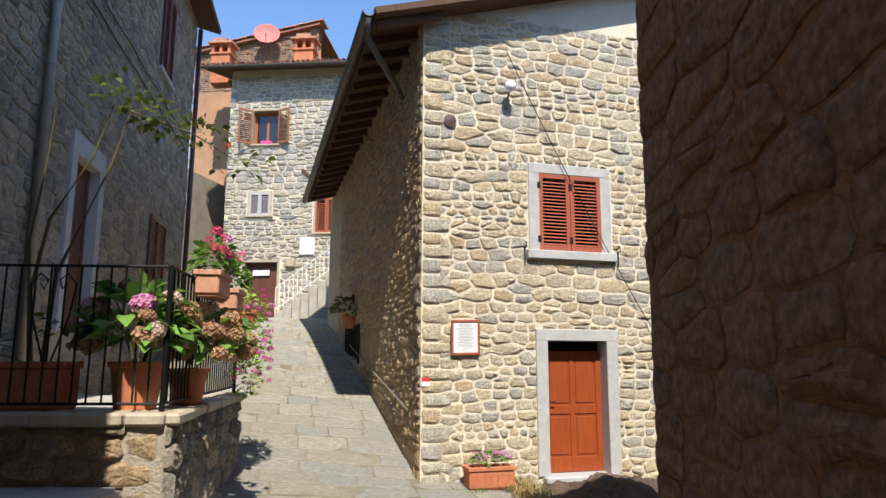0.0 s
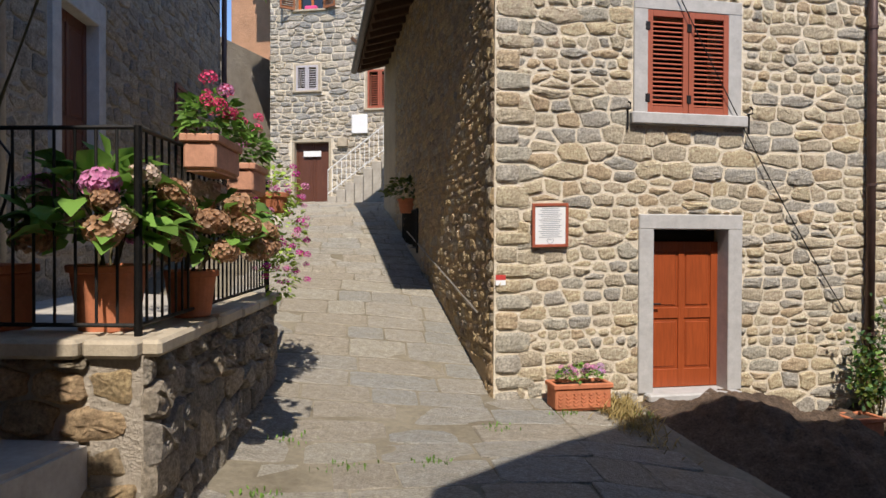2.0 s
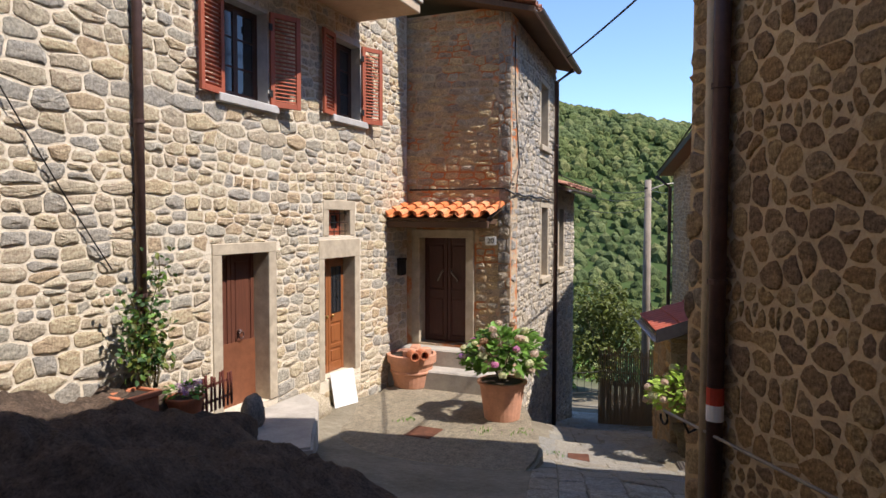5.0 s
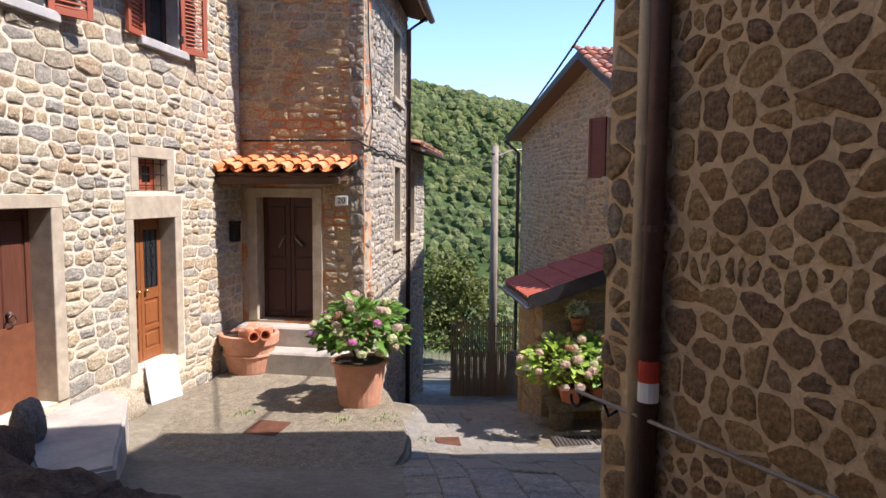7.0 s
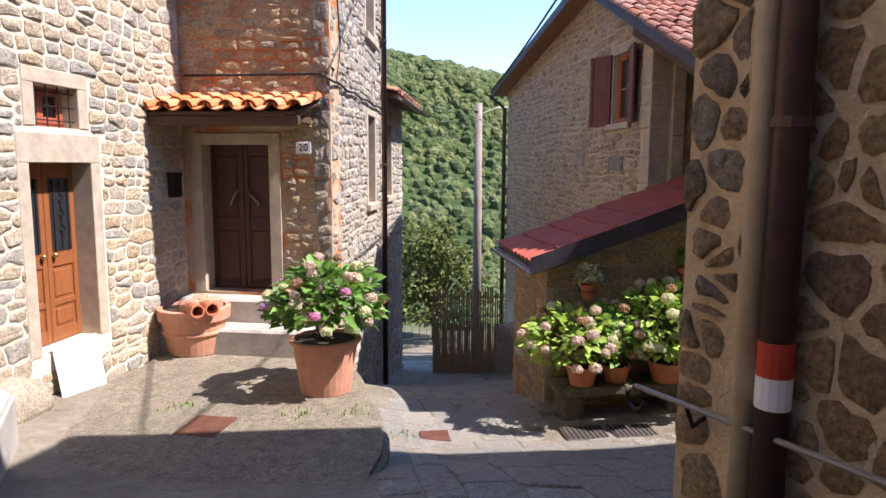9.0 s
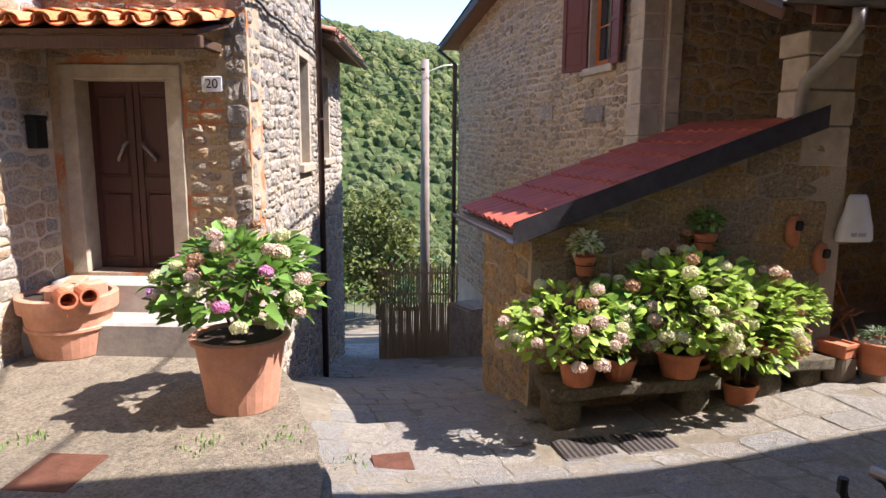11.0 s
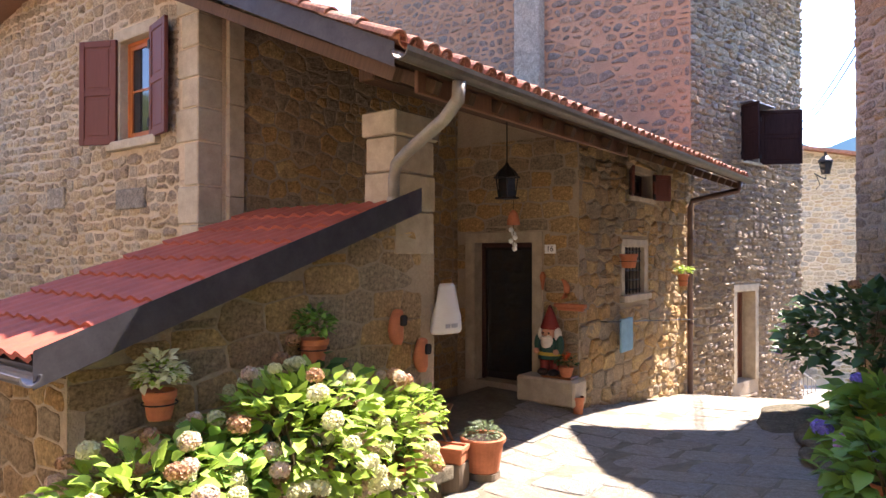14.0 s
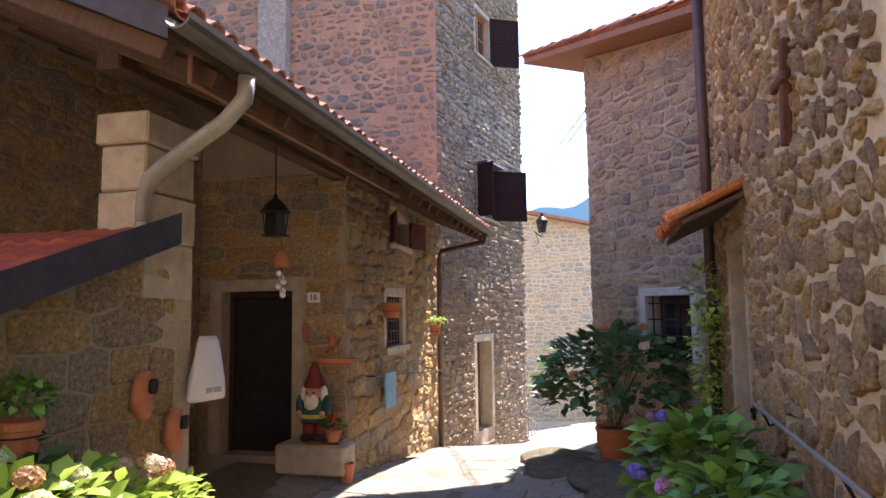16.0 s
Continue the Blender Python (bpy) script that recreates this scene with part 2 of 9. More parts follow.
class Frame:
    """A wall's plan: the face looks to the right of the way from p0 to p1. s runs along it, z up, d out of the face."""

    def __init__(self, p0, p1):
        self.p0, self.p1 = Vector(p0), Vector(p1)
        self.length = (self.p1 - self.p0).length
        d = (self.p1 - self.p0) / self.length
        self.angle = math.degrees(math.atan2(d.y, d.x))
        self.d, self.n = d, Vector((d.y, -d.x))

    def m(self, s=0.0, z=0.0, out=0.0, turn=0.0):
        """A pose at that place: x along the wall, -y out of it."""
        p = self.p0 + self.d * s + self.n * out
        return pose(p.x, p.y, z, 0, 0, self.angle + turn)

    def at(self, s, z, out=0.0):
        p = self.p0 + self.d * s + self.n * out
        return Vector((p.x, p.y, z))


def wall(name, fr, z0, z1, mat, openings=(), thick=0.45, top=None, label="", s0=0.0, s1=None):
    """A wall with openings (s0, s1, z0, z1) cut right through it. top(s): the height of a sloping top edge over z1."""
    s1 = fr.length if s1 is None else s1
    ss = sorted({s0, s1, *(v for o in openings for v in o[:2])})
    zs = sorted({z0, z1, *(v for o in openings for v in o[2:4])})
    verts, faces, seen = [], [], {}

    def vid(s, y, z):
        k = (round(s, 4), round(y, 4), round(z, 4))
        if k not in seen:
            seen[k] = len(verts)
            verts.append(k)
        return seen[k]

    def solid(i, j):
        if i < 0 or j < 0 or i >= len(ss) - 1 or j >= len(zs) - 1:
            return False
        s, z = (ss[i] + ss[i + 1]) / 2, (zs[j] + zs[j + 1]) / 2
        return not any(o[0] < s < o[1] and o[2] < z < o[3] for o in openings)

    for i in range(len(ss) - 1):
        for j in range(len(zs) - 1):
            if not solid(i, j):
                continue
            a, b, c, d = ss[i], ss[i + 1], zs[j], zs[j + 1]
            faces.append((vid(a, 0, c), vid(b, 0, c), vid(b, 0, d), vid(a, 0, d)))
            faces.append((vid(a, thick, d), vid(b, thick, d), vid(b, thick, c), vid(a, thick, c)))
            if not solid(i - 1, j):
                faces.append((vid(a, thick, c), vid(a, 0, c), vid(a, 0, d), vid(a, thick, d)))
            if not solid(i + 1, j):
                faces.append((vid(b, 0, c), vid(b, thick, c), vid(b, thick, d), vid(b, 0, d)))
            if not solid(i, j - 1):
                faces.append((vid(a, thick, c), vid(b, thick, c), vid(b, 0, c), vid(a, 0, c)))
            if not solid(i, j + 1) and not (top and j == len(zs) - 2):
                faces.append((vid(a, 0, d), vid(b, 0, d), vid(b, thick, d), vid(a, thick, d)))
    if top:
        k = 24
        cuts = sorted({*ss, *(s0 + (s1 - s0) * i / k for i in range(k + 1))})
        for a, b in zip(cuts, cuts[1:]):
            ta, tb = max(z1, top(a)), max(z1, top(b))
            faces.append((vid(a, 0, z1), vid(b, 0, z1), vid(b, 0, tb), vid(a, 0, ta)))
            faces.append((vid(a, thick, ta), vid(b, thick, tb), vid(b, thick, z1), vid(a, thick, z1)))
            faces.append((vid(a, 0, ta), vid(b, 0, tb), vid(b, thick, tb), vid(a, thick, ta)))
    ob = mesh_ob(name, verts, [f for f in faces if len(set(f)) > 2], mat, m=fr.m())
    return tagged(ob, label, "wall", kind="structure")


def stone_shape(rng, w, h, proud, n=10, rough=0.16, e=0.42):
    """Vertices and faces of one rounded rubble stone round the origin, face to -y."""
    verts, faces = [], []
    base = []
    for i in range(n):
        a = 2 * math.pi * (i + rng.uniform(-0.25, 0.25)) / n
        c, s = math.cos(a), math.sin(a)
        x = math.copysign(abs(c) ** e, c) * w / 2 * rng.uniform(1 - rough, 1.0)
        z = math.copysign(abs(s) ** e, s) * h / 2 * rng.uniform(1 - rough, 1.0)
        base.append((x, z))
    tx, tz = rng.uniform(-0.2, 0.2) * proud, rng.uniform(-0.2, 0.2) * proud
    for k, y in ((1.0, 0.012), (0.96, -proud * 0.5), (0.74, -proud)):
        for x, z in base:
            t = (tx * x / (w / 2) + tz * z / (h / 2)) + rng.uniform(-0.22, 0.22) * proud if k < 0.9 else 0
            j = k * rng.uniform(0.84, 1.08) if k < 0.9 else k
            verts.append((x * j, y + t, z * j))
    for r in range(2):
        for i in range(n):
            j = (i + 1) % n
            faces.append((r * n + i, r * n + j, (r + 1) * n + j, (r + 1) * n + i))
    verts.append((rng.uniform(-0.2, 0.2) * w, -proud * rng.uniform(0.9, 1.25), rng.uniform(-0.2, 0.2) * h))
    faces += [(2 * n + i, 2 * n + (i + 1) % n, 3 * n) for i in range(n)]
    return verts, faces


def clip_cell(poly, px, pz, nx, nz):
    """Keeps the part of a convex outline on the side of a line that n points away from."""
    out = []
    k = len(poly)
    for i in range(k):
        (ax, az), (bx, bz) = poly[i], poly[(i + 1) % k]
        da, db = (ax - px) * nx + (az - pz) * nz, (bx - px) * nx + (bz - pz) * nz
        if da <= 0:
            out.append((ax, az))
        if (da < 0 < db) or (db < 0 < da):
            t = da / (da - db)
            out.append((ax + (bx - ax) * t, az + (bz - az) * t))
    return out


def cell_stone(rng, poly, proud, smooth, ragged):
    """Vertices and faces of one hewn stone from its outline (x, z): corners knocked off, face uneven, looking to -y."""
    pts = []
    k = len(poly)
    for i in range(k):
        (ax, az), (bx, bz) = poly[i], poly[(i + 1) % k]
        L = math.hypot(bx - ax, bz - az)
        if L < 0.012:
            continue
        c = min(0.45, smooth / L * rng.uniform(0.5, 1.3))
        pts.append((ax + (bx - ax) * c, az + (bz - az) * c))
        if L > 0.11:
            j = rng.uniform(-ragged, ragged * 0.4)
            pts.append(((ax + bx) / 2 + (bz - az) / L * j, (az + bz) / 2 - (bx - ax) / L * j))
        pts.append((bx - (bx - ax) * c, bz - (bz - az) * c))
    n = len(pts)
    if n < 5:
        return None
    cx, cz = sum(p[0] for p in pts) / n, sum(p[1] for p in pts) / n
    size = max(0.04, min(max(p[0] for p in pts) - min(p[0] for p in pts), max(p[1] for p in pts) - min(p[1] for p in pts)))
    tx, tz = rng.uniform(-0.35, 0.35) * proud / size, rng.uniform(-0.35, 0.35) * proud / size
    inset = max(0.55, 1 - rng.uniform(0.012, 0.03) / (size / 2))
    verts = [(x, 0.012, z) for x, z in pts]
    verts += [(cx + (x - cx) * 0.975, -proud * rng.uniform(0.35, 0.6), cz + (z - cz) * 0.975) for x, z in pts]
    for x, z in pts:
        j = inset * rng.uniform(0.93, 1.02)
        verts.append((cx + (x - cx) * j, -proud * rng.uniform(0.85, 1.1) + tx * (x - cx) + tz * (z - cz), cz + (z - cz) * j))
    for x, z in pts:
        j = inset * rng.uniform(0.4, 0.6)
        verts.append((cx + (x - cx) * j, -proud * rng.uniform(0.85, 1.35) + (tx * (x - cx) + tz * (z - cz)) * 0.5, cz + (z - cz) * j))
    verts.append((cx, -proud * rng.uniform(0.9, 1.3), cz))
    faces = [(r * n + i, r * n + (i + 1) % n, (r + 1) * n + (i + 1) % n, (r + 1) * n + i) for r in range(3) for i in range(n)]
    faces += [(3 * n + i, 3 * n + (i + 1) % n, 4 * n) for i in range(n)]
    return verts, faces


def rubble(parent, fr_len, z0, z1, mat, seed, h=(0.10, 0.24), ratio=(1.1, 2.6), gap=0.022, proud=(0.015, 0.035), holes=(), top=None, s0=0.0,
           singles=None, name="stone", keep=1.0, wild=0.16, smooth=0.022, ragged=0.012, vary_gap=0.6):
    """Rubble masonry on a wall's face: uneven stones fitted to their neighbours, the near stretch 'singles' (s0, s1, z0, z1) as parts,
    the rest joined. wild: how far the stones leave their courses."""
    rng = random.Random(seed)
    aspect = max(1.0, (1.15 - 0.6 * min(1, wild)) * (ratio[0] + ratio[1]) / 2)
    reach = max(z1, max(top(s0 + (fr_len - s0) * i / 12) for i in range(13))) if top else z1
    seeds = []
    z = z0 - 0.1
    while z < reach + 0.2:
        hh = rng.uniform(*h)
        s = s0 - rng.uniform(0, 0.4)
        while s < fr_len + 0.2:
            hs = hh * rng.uniform(0.8, 1.15)
            w = min(hs * rng.uniform(*ratio), 0.75)
            u, v = s + w / 2 + rng.gauss(0, wild * w * 0.3), z + hh / 2 + rng.gauss(0, wild * hh * 0.4) + 0.03 * math.sin(s * 1.7 + seed)
            if rng.random() < 0.16 and hs > 0.11:
                seeds += [(u, v - hs * 0.27), (u + rng.uniform(-0.1, 0.1) * w, v + hs * 0.27)]
            else:
                seeds.append((u, v))
            s += w
        z += hh
    step = h[1] * max(1.0, ratio[1] * 0.6)
    grid = {}
    for i, (u, v) in enumerate(seeds):
        grid.setdefault((int(u // step), int(v // step)), []).append(i)
    verts, faces, made = [], [], 0
    for i, (u, v) in enumerate(seeds):
        lim = min(top(min(max(u, s0), fr_len)) - 0.03, reach) if top else z1
        if v > lim + 0.06 or v < z0 - 0.06 or u < s0 - 0.05 or u > fr_len + 0.05 or rng.random() > keep:
            continue
        a, b = int(u // step), int(v // step)
        near = sorted(((seeds[j][0] - u) ** 2 + ((seeds[j][1] - v) * aspect) ** 2, j) for da in (-1, 0, 1) for db in (-1, 0, 1) for j in grid.get((a + da, b + db), ()) if j != i)[:14]
        poly = [(max(s0, u - 0.42), max(z0, v - 0.4)), (min(fr_len, u + 0.42), max(z0, v - 0.4)), (min(fr_len, u + 0.42), min(lim, v + 0.4)), (max(s0, u - 0.42), min(lim, v + 0.4))]
        if poly[1][0] - poly[0][0] < 0.05 or poly[2][1] - poly[1][1] < 0.04:
            continue
        g = gap * rng.uniform(1 - vary_gap, 1 + vary_gap)
        for q, j in near:
            dx, dz = seeds[j][0] - u, (seeds[j][1] - v) * aspect * aspect
            L = math.hypot(dx, dz)
            if L < 1e-6:
                continue
            nx, nz = dx / L, dz / L
            poly = clip_cell(poly, (u + seeds[j][0]) / 2 - nx * g / 2, (v + seeds[j][1]) / 2 - nz * g / 2, nx, nz)
            if len(poly) < 3:
                break
        for o in holes:
            if len(poly) < 3:
                break
            xs, zs = [p[0] for p in poly], [p[1] for p in poly]
            if max(xs) > o[0] and min(xs) < o[1] and max(zs) > o[2] and min(zs) < o[3]:
                side = max((o[0] - u, 0), (u - o[1], 1), (o[2] - v, 2), (v - o[3], 3))
                if side[0] < -0.12:
                    poly = []
                    break
                px, pz, nx, nz = ((o[0], 0, 1, 0), (o[1], 0, -1, 0), (0, o[2], 0, 1), (0, o[3], 0, -1))[side[1]]
                poly = clip_cell(poly, px, pz, nx, nz)
        if len(poly) < 3:
            continue
        xs, zs = [p[0] for p in poly], [p[1] for p in poly]
        if max(xs) - min(xs) < 0.04 or max(zs) - min(zs) < 0.03:
            continue
        got = cell_stone(rng, poly, rng.uniform(*proud), smooth, ragged)
        if not got:
            continue
        vs, fs = got
        if singles and made < 300 and singles[0] < u < singles[1] and singles[2] < v < singles[3]:
            ob = mesh_ob(name, [(x - u, y, q - v) for x, y, q in vs], fs, mat, parent, Matrix.Translation((u, 0, v)))
            made += 1
        else:
            k = len(verts)
            verts += vs
            faces += [tuple(q + k for q in f) for f in fs]
    ob = mesh_ob("rubble_stones", verts, faces, mat, parent)
    return tagged(ob, kind="stuff")


# ---- plan ----
A = Frame((-0.533, 9.334), (10.35, 13.49))      # long sunlit front
A_SIDE = Frame((-5.0, 21.0), (-0.533, 9.334))   # its shaded flank on the ramp
B = Frame((10.35, 13.49), (11.15, 11.45))       # flank of house 20 with its door
C = Frame((11.15, 11.45), (15.7, 13.6))         # sunlit front of house 20
C2 = Frame((15.72, 13.75), (19.2, 15.3))
O, U, V = Vector((14.35, 7.75)), Vector((0.815, 0.58)), Vector((0.58, -0.815))


def uv(u, v):
    return O + U * u + V * v


def uvz(u, v, z):
    p = uv(u, v)
    return Vector((p.x, p.y, z))


UV_ANGLE = math.degrees(math.atan2(U.y, U.x))


# ---- ground ----
RAMP = [(-1.9, 6.5, -0.40), (-1.1, 8.2, -0.41), (-0.5, 9.3, -0.37), (-2.9, 8.6, -0.10), (-2.6, 11.5, 0.45), (-3.6, 15, 1.25), (-5.5, 20, 2.3), (-8.5, 24, 2.85), (-11, 18, 2.0), (2, 24, 3.0)]
YARD = [(0.6, -3, -0.32), (0.6, 0, -0.30), (0.2, 2, -0.22), (-2.2, 3.5, -0.35), (1.3, 3.6, -0.45), (0.2, 5.5, -0.40), (0.4, 7.6, -0.42), (2.6, 5, -0.85), (3.7, 5.65, -1.12), (5.6, 6.85, -1.5),
        (6.8, 7.35, -1.66), (8.1, 7.5, -1.9), (7.9, 10.7, -2.2), (10.4, 11.6, -2.35), (6, 11.5, -1.8), (4.5, 8.5, -1.45), (2, 10, -0.6)]
LANE = [(9.2, 8.5, -2.38), (10.6, 7.8, -2.55), (10.4, 9.5, -2.6), (12.7, 9.4, -2.97), (12.9, 11.8, -3.3), (15.7, 13.1, -4.4), (20, 16, -5.5), (24, 20, -6.5), (11.4, 8.3, -2.5), (11.2, 6.9, -2.52),
        (12.6, 4.2, -2.25), (13, 3.8, -2.33), (15, 1.5, -2.45), (18, -1.2, -2.88), (20.3, -6.5, -3.9), (15.4, -1.1, -2.55), (12.2, 1, -2.05), (10.4, 2.9, -1.95), (9.3, 5, -1.95), (15.3, 4, -2.2), (16.2, 3.8, -2.07), (13.7, 5.7, -2.2)]
SPOTS = np.array(RAMP + YARD + LANE)
_gap = np.linalg.norm(SPOTS[:, None, :2] - SPOTS[None, :, :2], axis=2)
_n = len(SPOTS)
_sys = np.block([[_gap + 0.02 * np.eye(_n), np.ones((_n, 1))], [np.ones((1, _n)), np.zeros((1, 1))]])
_weights = np.linalg.solve(_sys, np.append(SPOTS[:, 2], 0))


def near_height(x, y):
    r = np.sqrt((SPOTS[:, 0] - x) ** 2 + (SPOTS[:, 1] - y) ** 2)
    return float(r @ _weights[:-1] + _weights[-1])


def soft(a, b, x):
    t = min(1, max(0, (x - a) / (b - a)))
    return t * t * (3 - 2 * t)


def ridge(a):
    """How high the valley's far side stands at a compass angle, in degrees above the village."""
    return 8.1 + 3.4 * math.sin(radians(4.2 * max(-22, min(22, a - 28)))) + 0.15 * math.sin(radians(19 * a))


def land(x, y):
    """The land's height: the lanes, then the valley and the wooded slope beyond it."""
    d = math.hypot(x - 8, y - 8)
    a = math.degrees(math.atan2(y - 8, x - 8))
    near = near_height(max(-14, min(26, x)), max(-8, min(27, y)))
    k = soft(16, 45, d)
    if k <= 0:
        return near
    valley = -7 - 22 * soft(16, 75, d)
    top = math.tan(radians(ridge(a))) * 390
    far = valley + (top - valley) * soft(85, 400, d) - 25 * soft(420, 900, d) + 2.5 * noise.noise(Vector((x / 40, y / 40, 0)))
    west = soft(-2, -30, x) * (1 - soft(60, 200, d))
    return near * (1 - k) + (far * (1 - west) + 3.0 * west) * k


def axis_steps(lo, hi, step, far):
    v = list(np.arange(lo, hi + step / 2, step))
    s, a, b = step, lo, hi
    while a > -far or b < far:
        s *= 1.22
        a, b = a - s, b + s
        v = [a] + v + [b]
    return v


gx, gy = axis_steps(-9, 23, 0.3, 900), axis_steps(-4, 24.5, 0.3, 900)
gv = [(x, y, land(x, y)) for y in gy for x in gx]
nx = len(gx)
gf = [(j * nx + i, j * nx + i + 1, (j + 1) * nx + i + 1, (j + 1) * nx + i) for j in range(len(gy) - 1) for i in range(nx - 1)]
m = Mat("ground_earth_and_woodland", 0.95, spec=0.1)
sep = m.node("ShaderNodeSeparateXYZ")
geo = m.node("ShaderNodeNewGeometry")
ln = m.node("ShaderNodeVectorMath")
ln.operation = "DISTANCE"
m.link(geo.outputs["Position"], ln.inputs[0])
ln.inputs[1].default_value = (8, 8, 0)
fine = m.noise(14, 6, 0.7)
street = m.ramp(m.noise(1.2, 6, 0.7), [(0.3, (0.15, 0.125, 0.085)), (0.7, (0.27, 0.235, 0.17))])
street = m.mix(0.4, street, m.ramp(fine, [(0.3, (0.25, 0.25, 0.25)), (0.7, (0.75, 0.75, 0.75))]), "OVERLAY")
wood = m.ramp(m.noise(0.12, 6, 0.7), [(0.3, (0.03, 0.05, 0.015)), (0.7, (0.07, 0.10, 0.03))])
rng_node = m.node("ShaderNodeMapRange")
rng_node.inputs["From Min"].default_value, rng_node.inputs["From Max"].default_value = 21, 27
m.link(ln.outputs["Value"], rng_node.inputs["Value"])
m.color(m.mix(rng_node.outputs[0], street, wood))
m.bump(fine, 0.7, 0.03)
ground = mesh_ob("ground", gv, gf, m.m, smooth=True)
tagged(ground, "worn stone lane sloping into a wooded valley", "ground", kind="structure")


# ---- the long sunlit house ----
d1 = (1.97, 2.99, -0.36, 1.63)
w1 = (1.88, 2.97, 3.0, 4.26)
d2 = (6.28, 7.25, -1.45, 0.68)
d3 = (8.65, 9.62, -1.5, 0.50)
sw = (8.78, 9.46, 0.86, 1.30)
wa = (6.36, 7.28, 2.74, 4.02)
wb = (8.98, 9.82, 2.84, 4.14)
A_HOLES = [d1, w1, d2, d3, sw, wa, wb]
wall_a = wall("wall_front", A, -3.2, 6.6, M_MORTAR_A, A_HOLES, top=lambda s: 6.6 + 0.3 * min(s, 5.5) - 0.3 * max(0, s - 5.5), label="sunlit rubble stone house front with pale mortar")
A_KEEP = [(1.79, 3.17, -0.5, 1.81), (1.70, 3.17, 2.86, 4.42), (6.08, 7.42, -1.6, 0.82), (8.50, 9.80, -1.7, 0.84), (8.62, 9.62, 0.72, 1.46), (6.18, 7.46, 2.6, 4.05), (8.74, 9.98, 2.70, 4.17)]
rubble(wall_a, A.length - 0.02, -2.2, 6.8, M_STONE_A, 11, h=(0.09, 0.25), ratio=(1.0, 2.7), gap=0.026, proud=(0.008, 0.03), wild=0.16, holes=A_KEEP, s0=0.28, singles=(0.3, 5.0, -0.5, 3.0))
# big squared corner stones
rng = random.Random(5)
z, verts, faces = -0.5, [], []
k = 0
while z < 6.7:
    hh = rng.uniform(0.17, 0.28)
    w = 0.26 + (0.16 if k % 2 else 0) + rng.uniform(0, 0.08)
    vs, fs = stone_shape(rng, w, hh - 0.02, 0.03, rough=0.06)
    ob = mesh_ob("corner_stone", [(x + w / 2 + 0.006, y, zz) for x, y, zz in vs], fs, M_STONE_A, wall_a, Matrix.Translation((0, 0, z + hh / 2)))
    z += hh
    k += 1
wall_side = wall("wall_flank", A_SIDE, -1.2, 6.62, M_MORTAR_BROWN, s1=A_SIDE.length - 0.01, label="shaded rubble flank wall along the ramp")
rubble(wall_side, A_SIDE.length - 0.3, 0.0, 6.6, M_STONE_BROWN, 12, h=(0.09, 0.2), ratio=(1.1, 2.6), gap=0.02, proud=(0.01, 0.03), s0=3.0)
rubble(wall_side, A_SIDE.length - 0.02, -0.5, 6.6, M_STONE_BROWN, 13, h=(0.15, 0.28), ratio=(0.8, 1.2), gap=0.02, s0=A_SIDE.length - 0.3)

# ---- house 20 ----
d20 = (0.28, 1.3, -1.36, 0.78)
mb = Mat("mortar_with_red_plaster", 0.95, spec=0.1)
fine = mb.noise(26, 4, 0.7)
col = mb.ramp(mb.noise(1.3, 5, 0.6), [(0.3, (0.36, 0.26, 0.16)), (0.5, (0.50, 0.38, 0.25)), (0.56, (0.52, 0.20, 0.08)), (0.7, (0.46, 0.16, 0.06))])
mb.color(mb.mix(0.35, col, mb.ramp(fine, [(0.3, (0.3, 0.3, 0.3)), (0.7, (0.7, 0.7, 0.7))]), "OVERLAY"))
mb.bump(fine, 0.7, 0.015)
wall_b = wall("wall_house_flank", B, -3.4, 5.15, mb.m, [d20], label="reddish brown weathered stone flank with plaster traces")
rubble(wall_b, B.length - 0.24, -2.1, 5.1, M_STONE_BROWN, 21, h=(0.08, 0.18), ratio=(1.3, 3.0), gap=0.024, proud=(0.008, 0.03), holes=[(0.02, 1.5, -2.4, 1.0)], singles=(0, 2.2, -2, 2.4))
rubble(wall_b, B.length - 0.005, -2.1, 5.1, M_STONE_GREY, 22, h=(0.18, 0.3), ratio=(0.8, 1.2), gap=0.015, s0=B.length - 0.25)
wc1, wc2, wc3 = (3.1, 3.95, -0.25, 1.42), (2.95, 3.9, 2.85, 4.3), (6.2, 6.95, -0.25, 1.44)
M_MORTAR_C = mortar_mat("sand_lime_mortar", (0.56, 0.48, 0.37), 0.75)
wall_c = wall("wall_house_front", C, -6, 5.1, M_MORTAR_C, [wc1, wc2], s0=0.05, label="pale sunlit rubble front of the corner house")
rubble(wall_c, C.length, -4.5, 5.0, M_STONE_PALE, 23, h=(0.09, 0.22), ratio=(1.0, 2.4), gap=0.026, wild=0.2, proud=(0.01, 0.035), holes=[(2.95, 4.1, -0.55, 1.55), (2.8, 4.05, 2.6, 4.42)], s0=0.05)
c2h = (1.2, 1.95, -0.25, 1.44)
wall_c2 = wall("wall_lower_front", C2, -7.5, 2.0, M_MORTAR_C, [c2h], label="pale rubble front of the lower annex")
rubble(wall_c2, C2.length, -5.5, 1.95, M_STONE_PALE, 24, h=(0.12, 0.24), gap=0.03, holes=[(1.05, 2.1, -0.45, 1.55)])
for nm, fr, zt in (("wall_annex_end", Frame((19.2, 15.3), (17.5, 19)), 2.0), ("wall_house_end", Frame((15.7, 13.6), (14.2, 17.5)), 5.1)):
    wall(nm, fr, -7.5, zt, M_MORTAR_A, label="rubble end wall of the corner house")

# ---- house 16 with its porch ----
RIDGE_U, RIDGE_Z, EAVE_Z = 2.4, 3.80, 1.36
WALL_D = Frame(uv(10.0, 0), uv(0, 0))


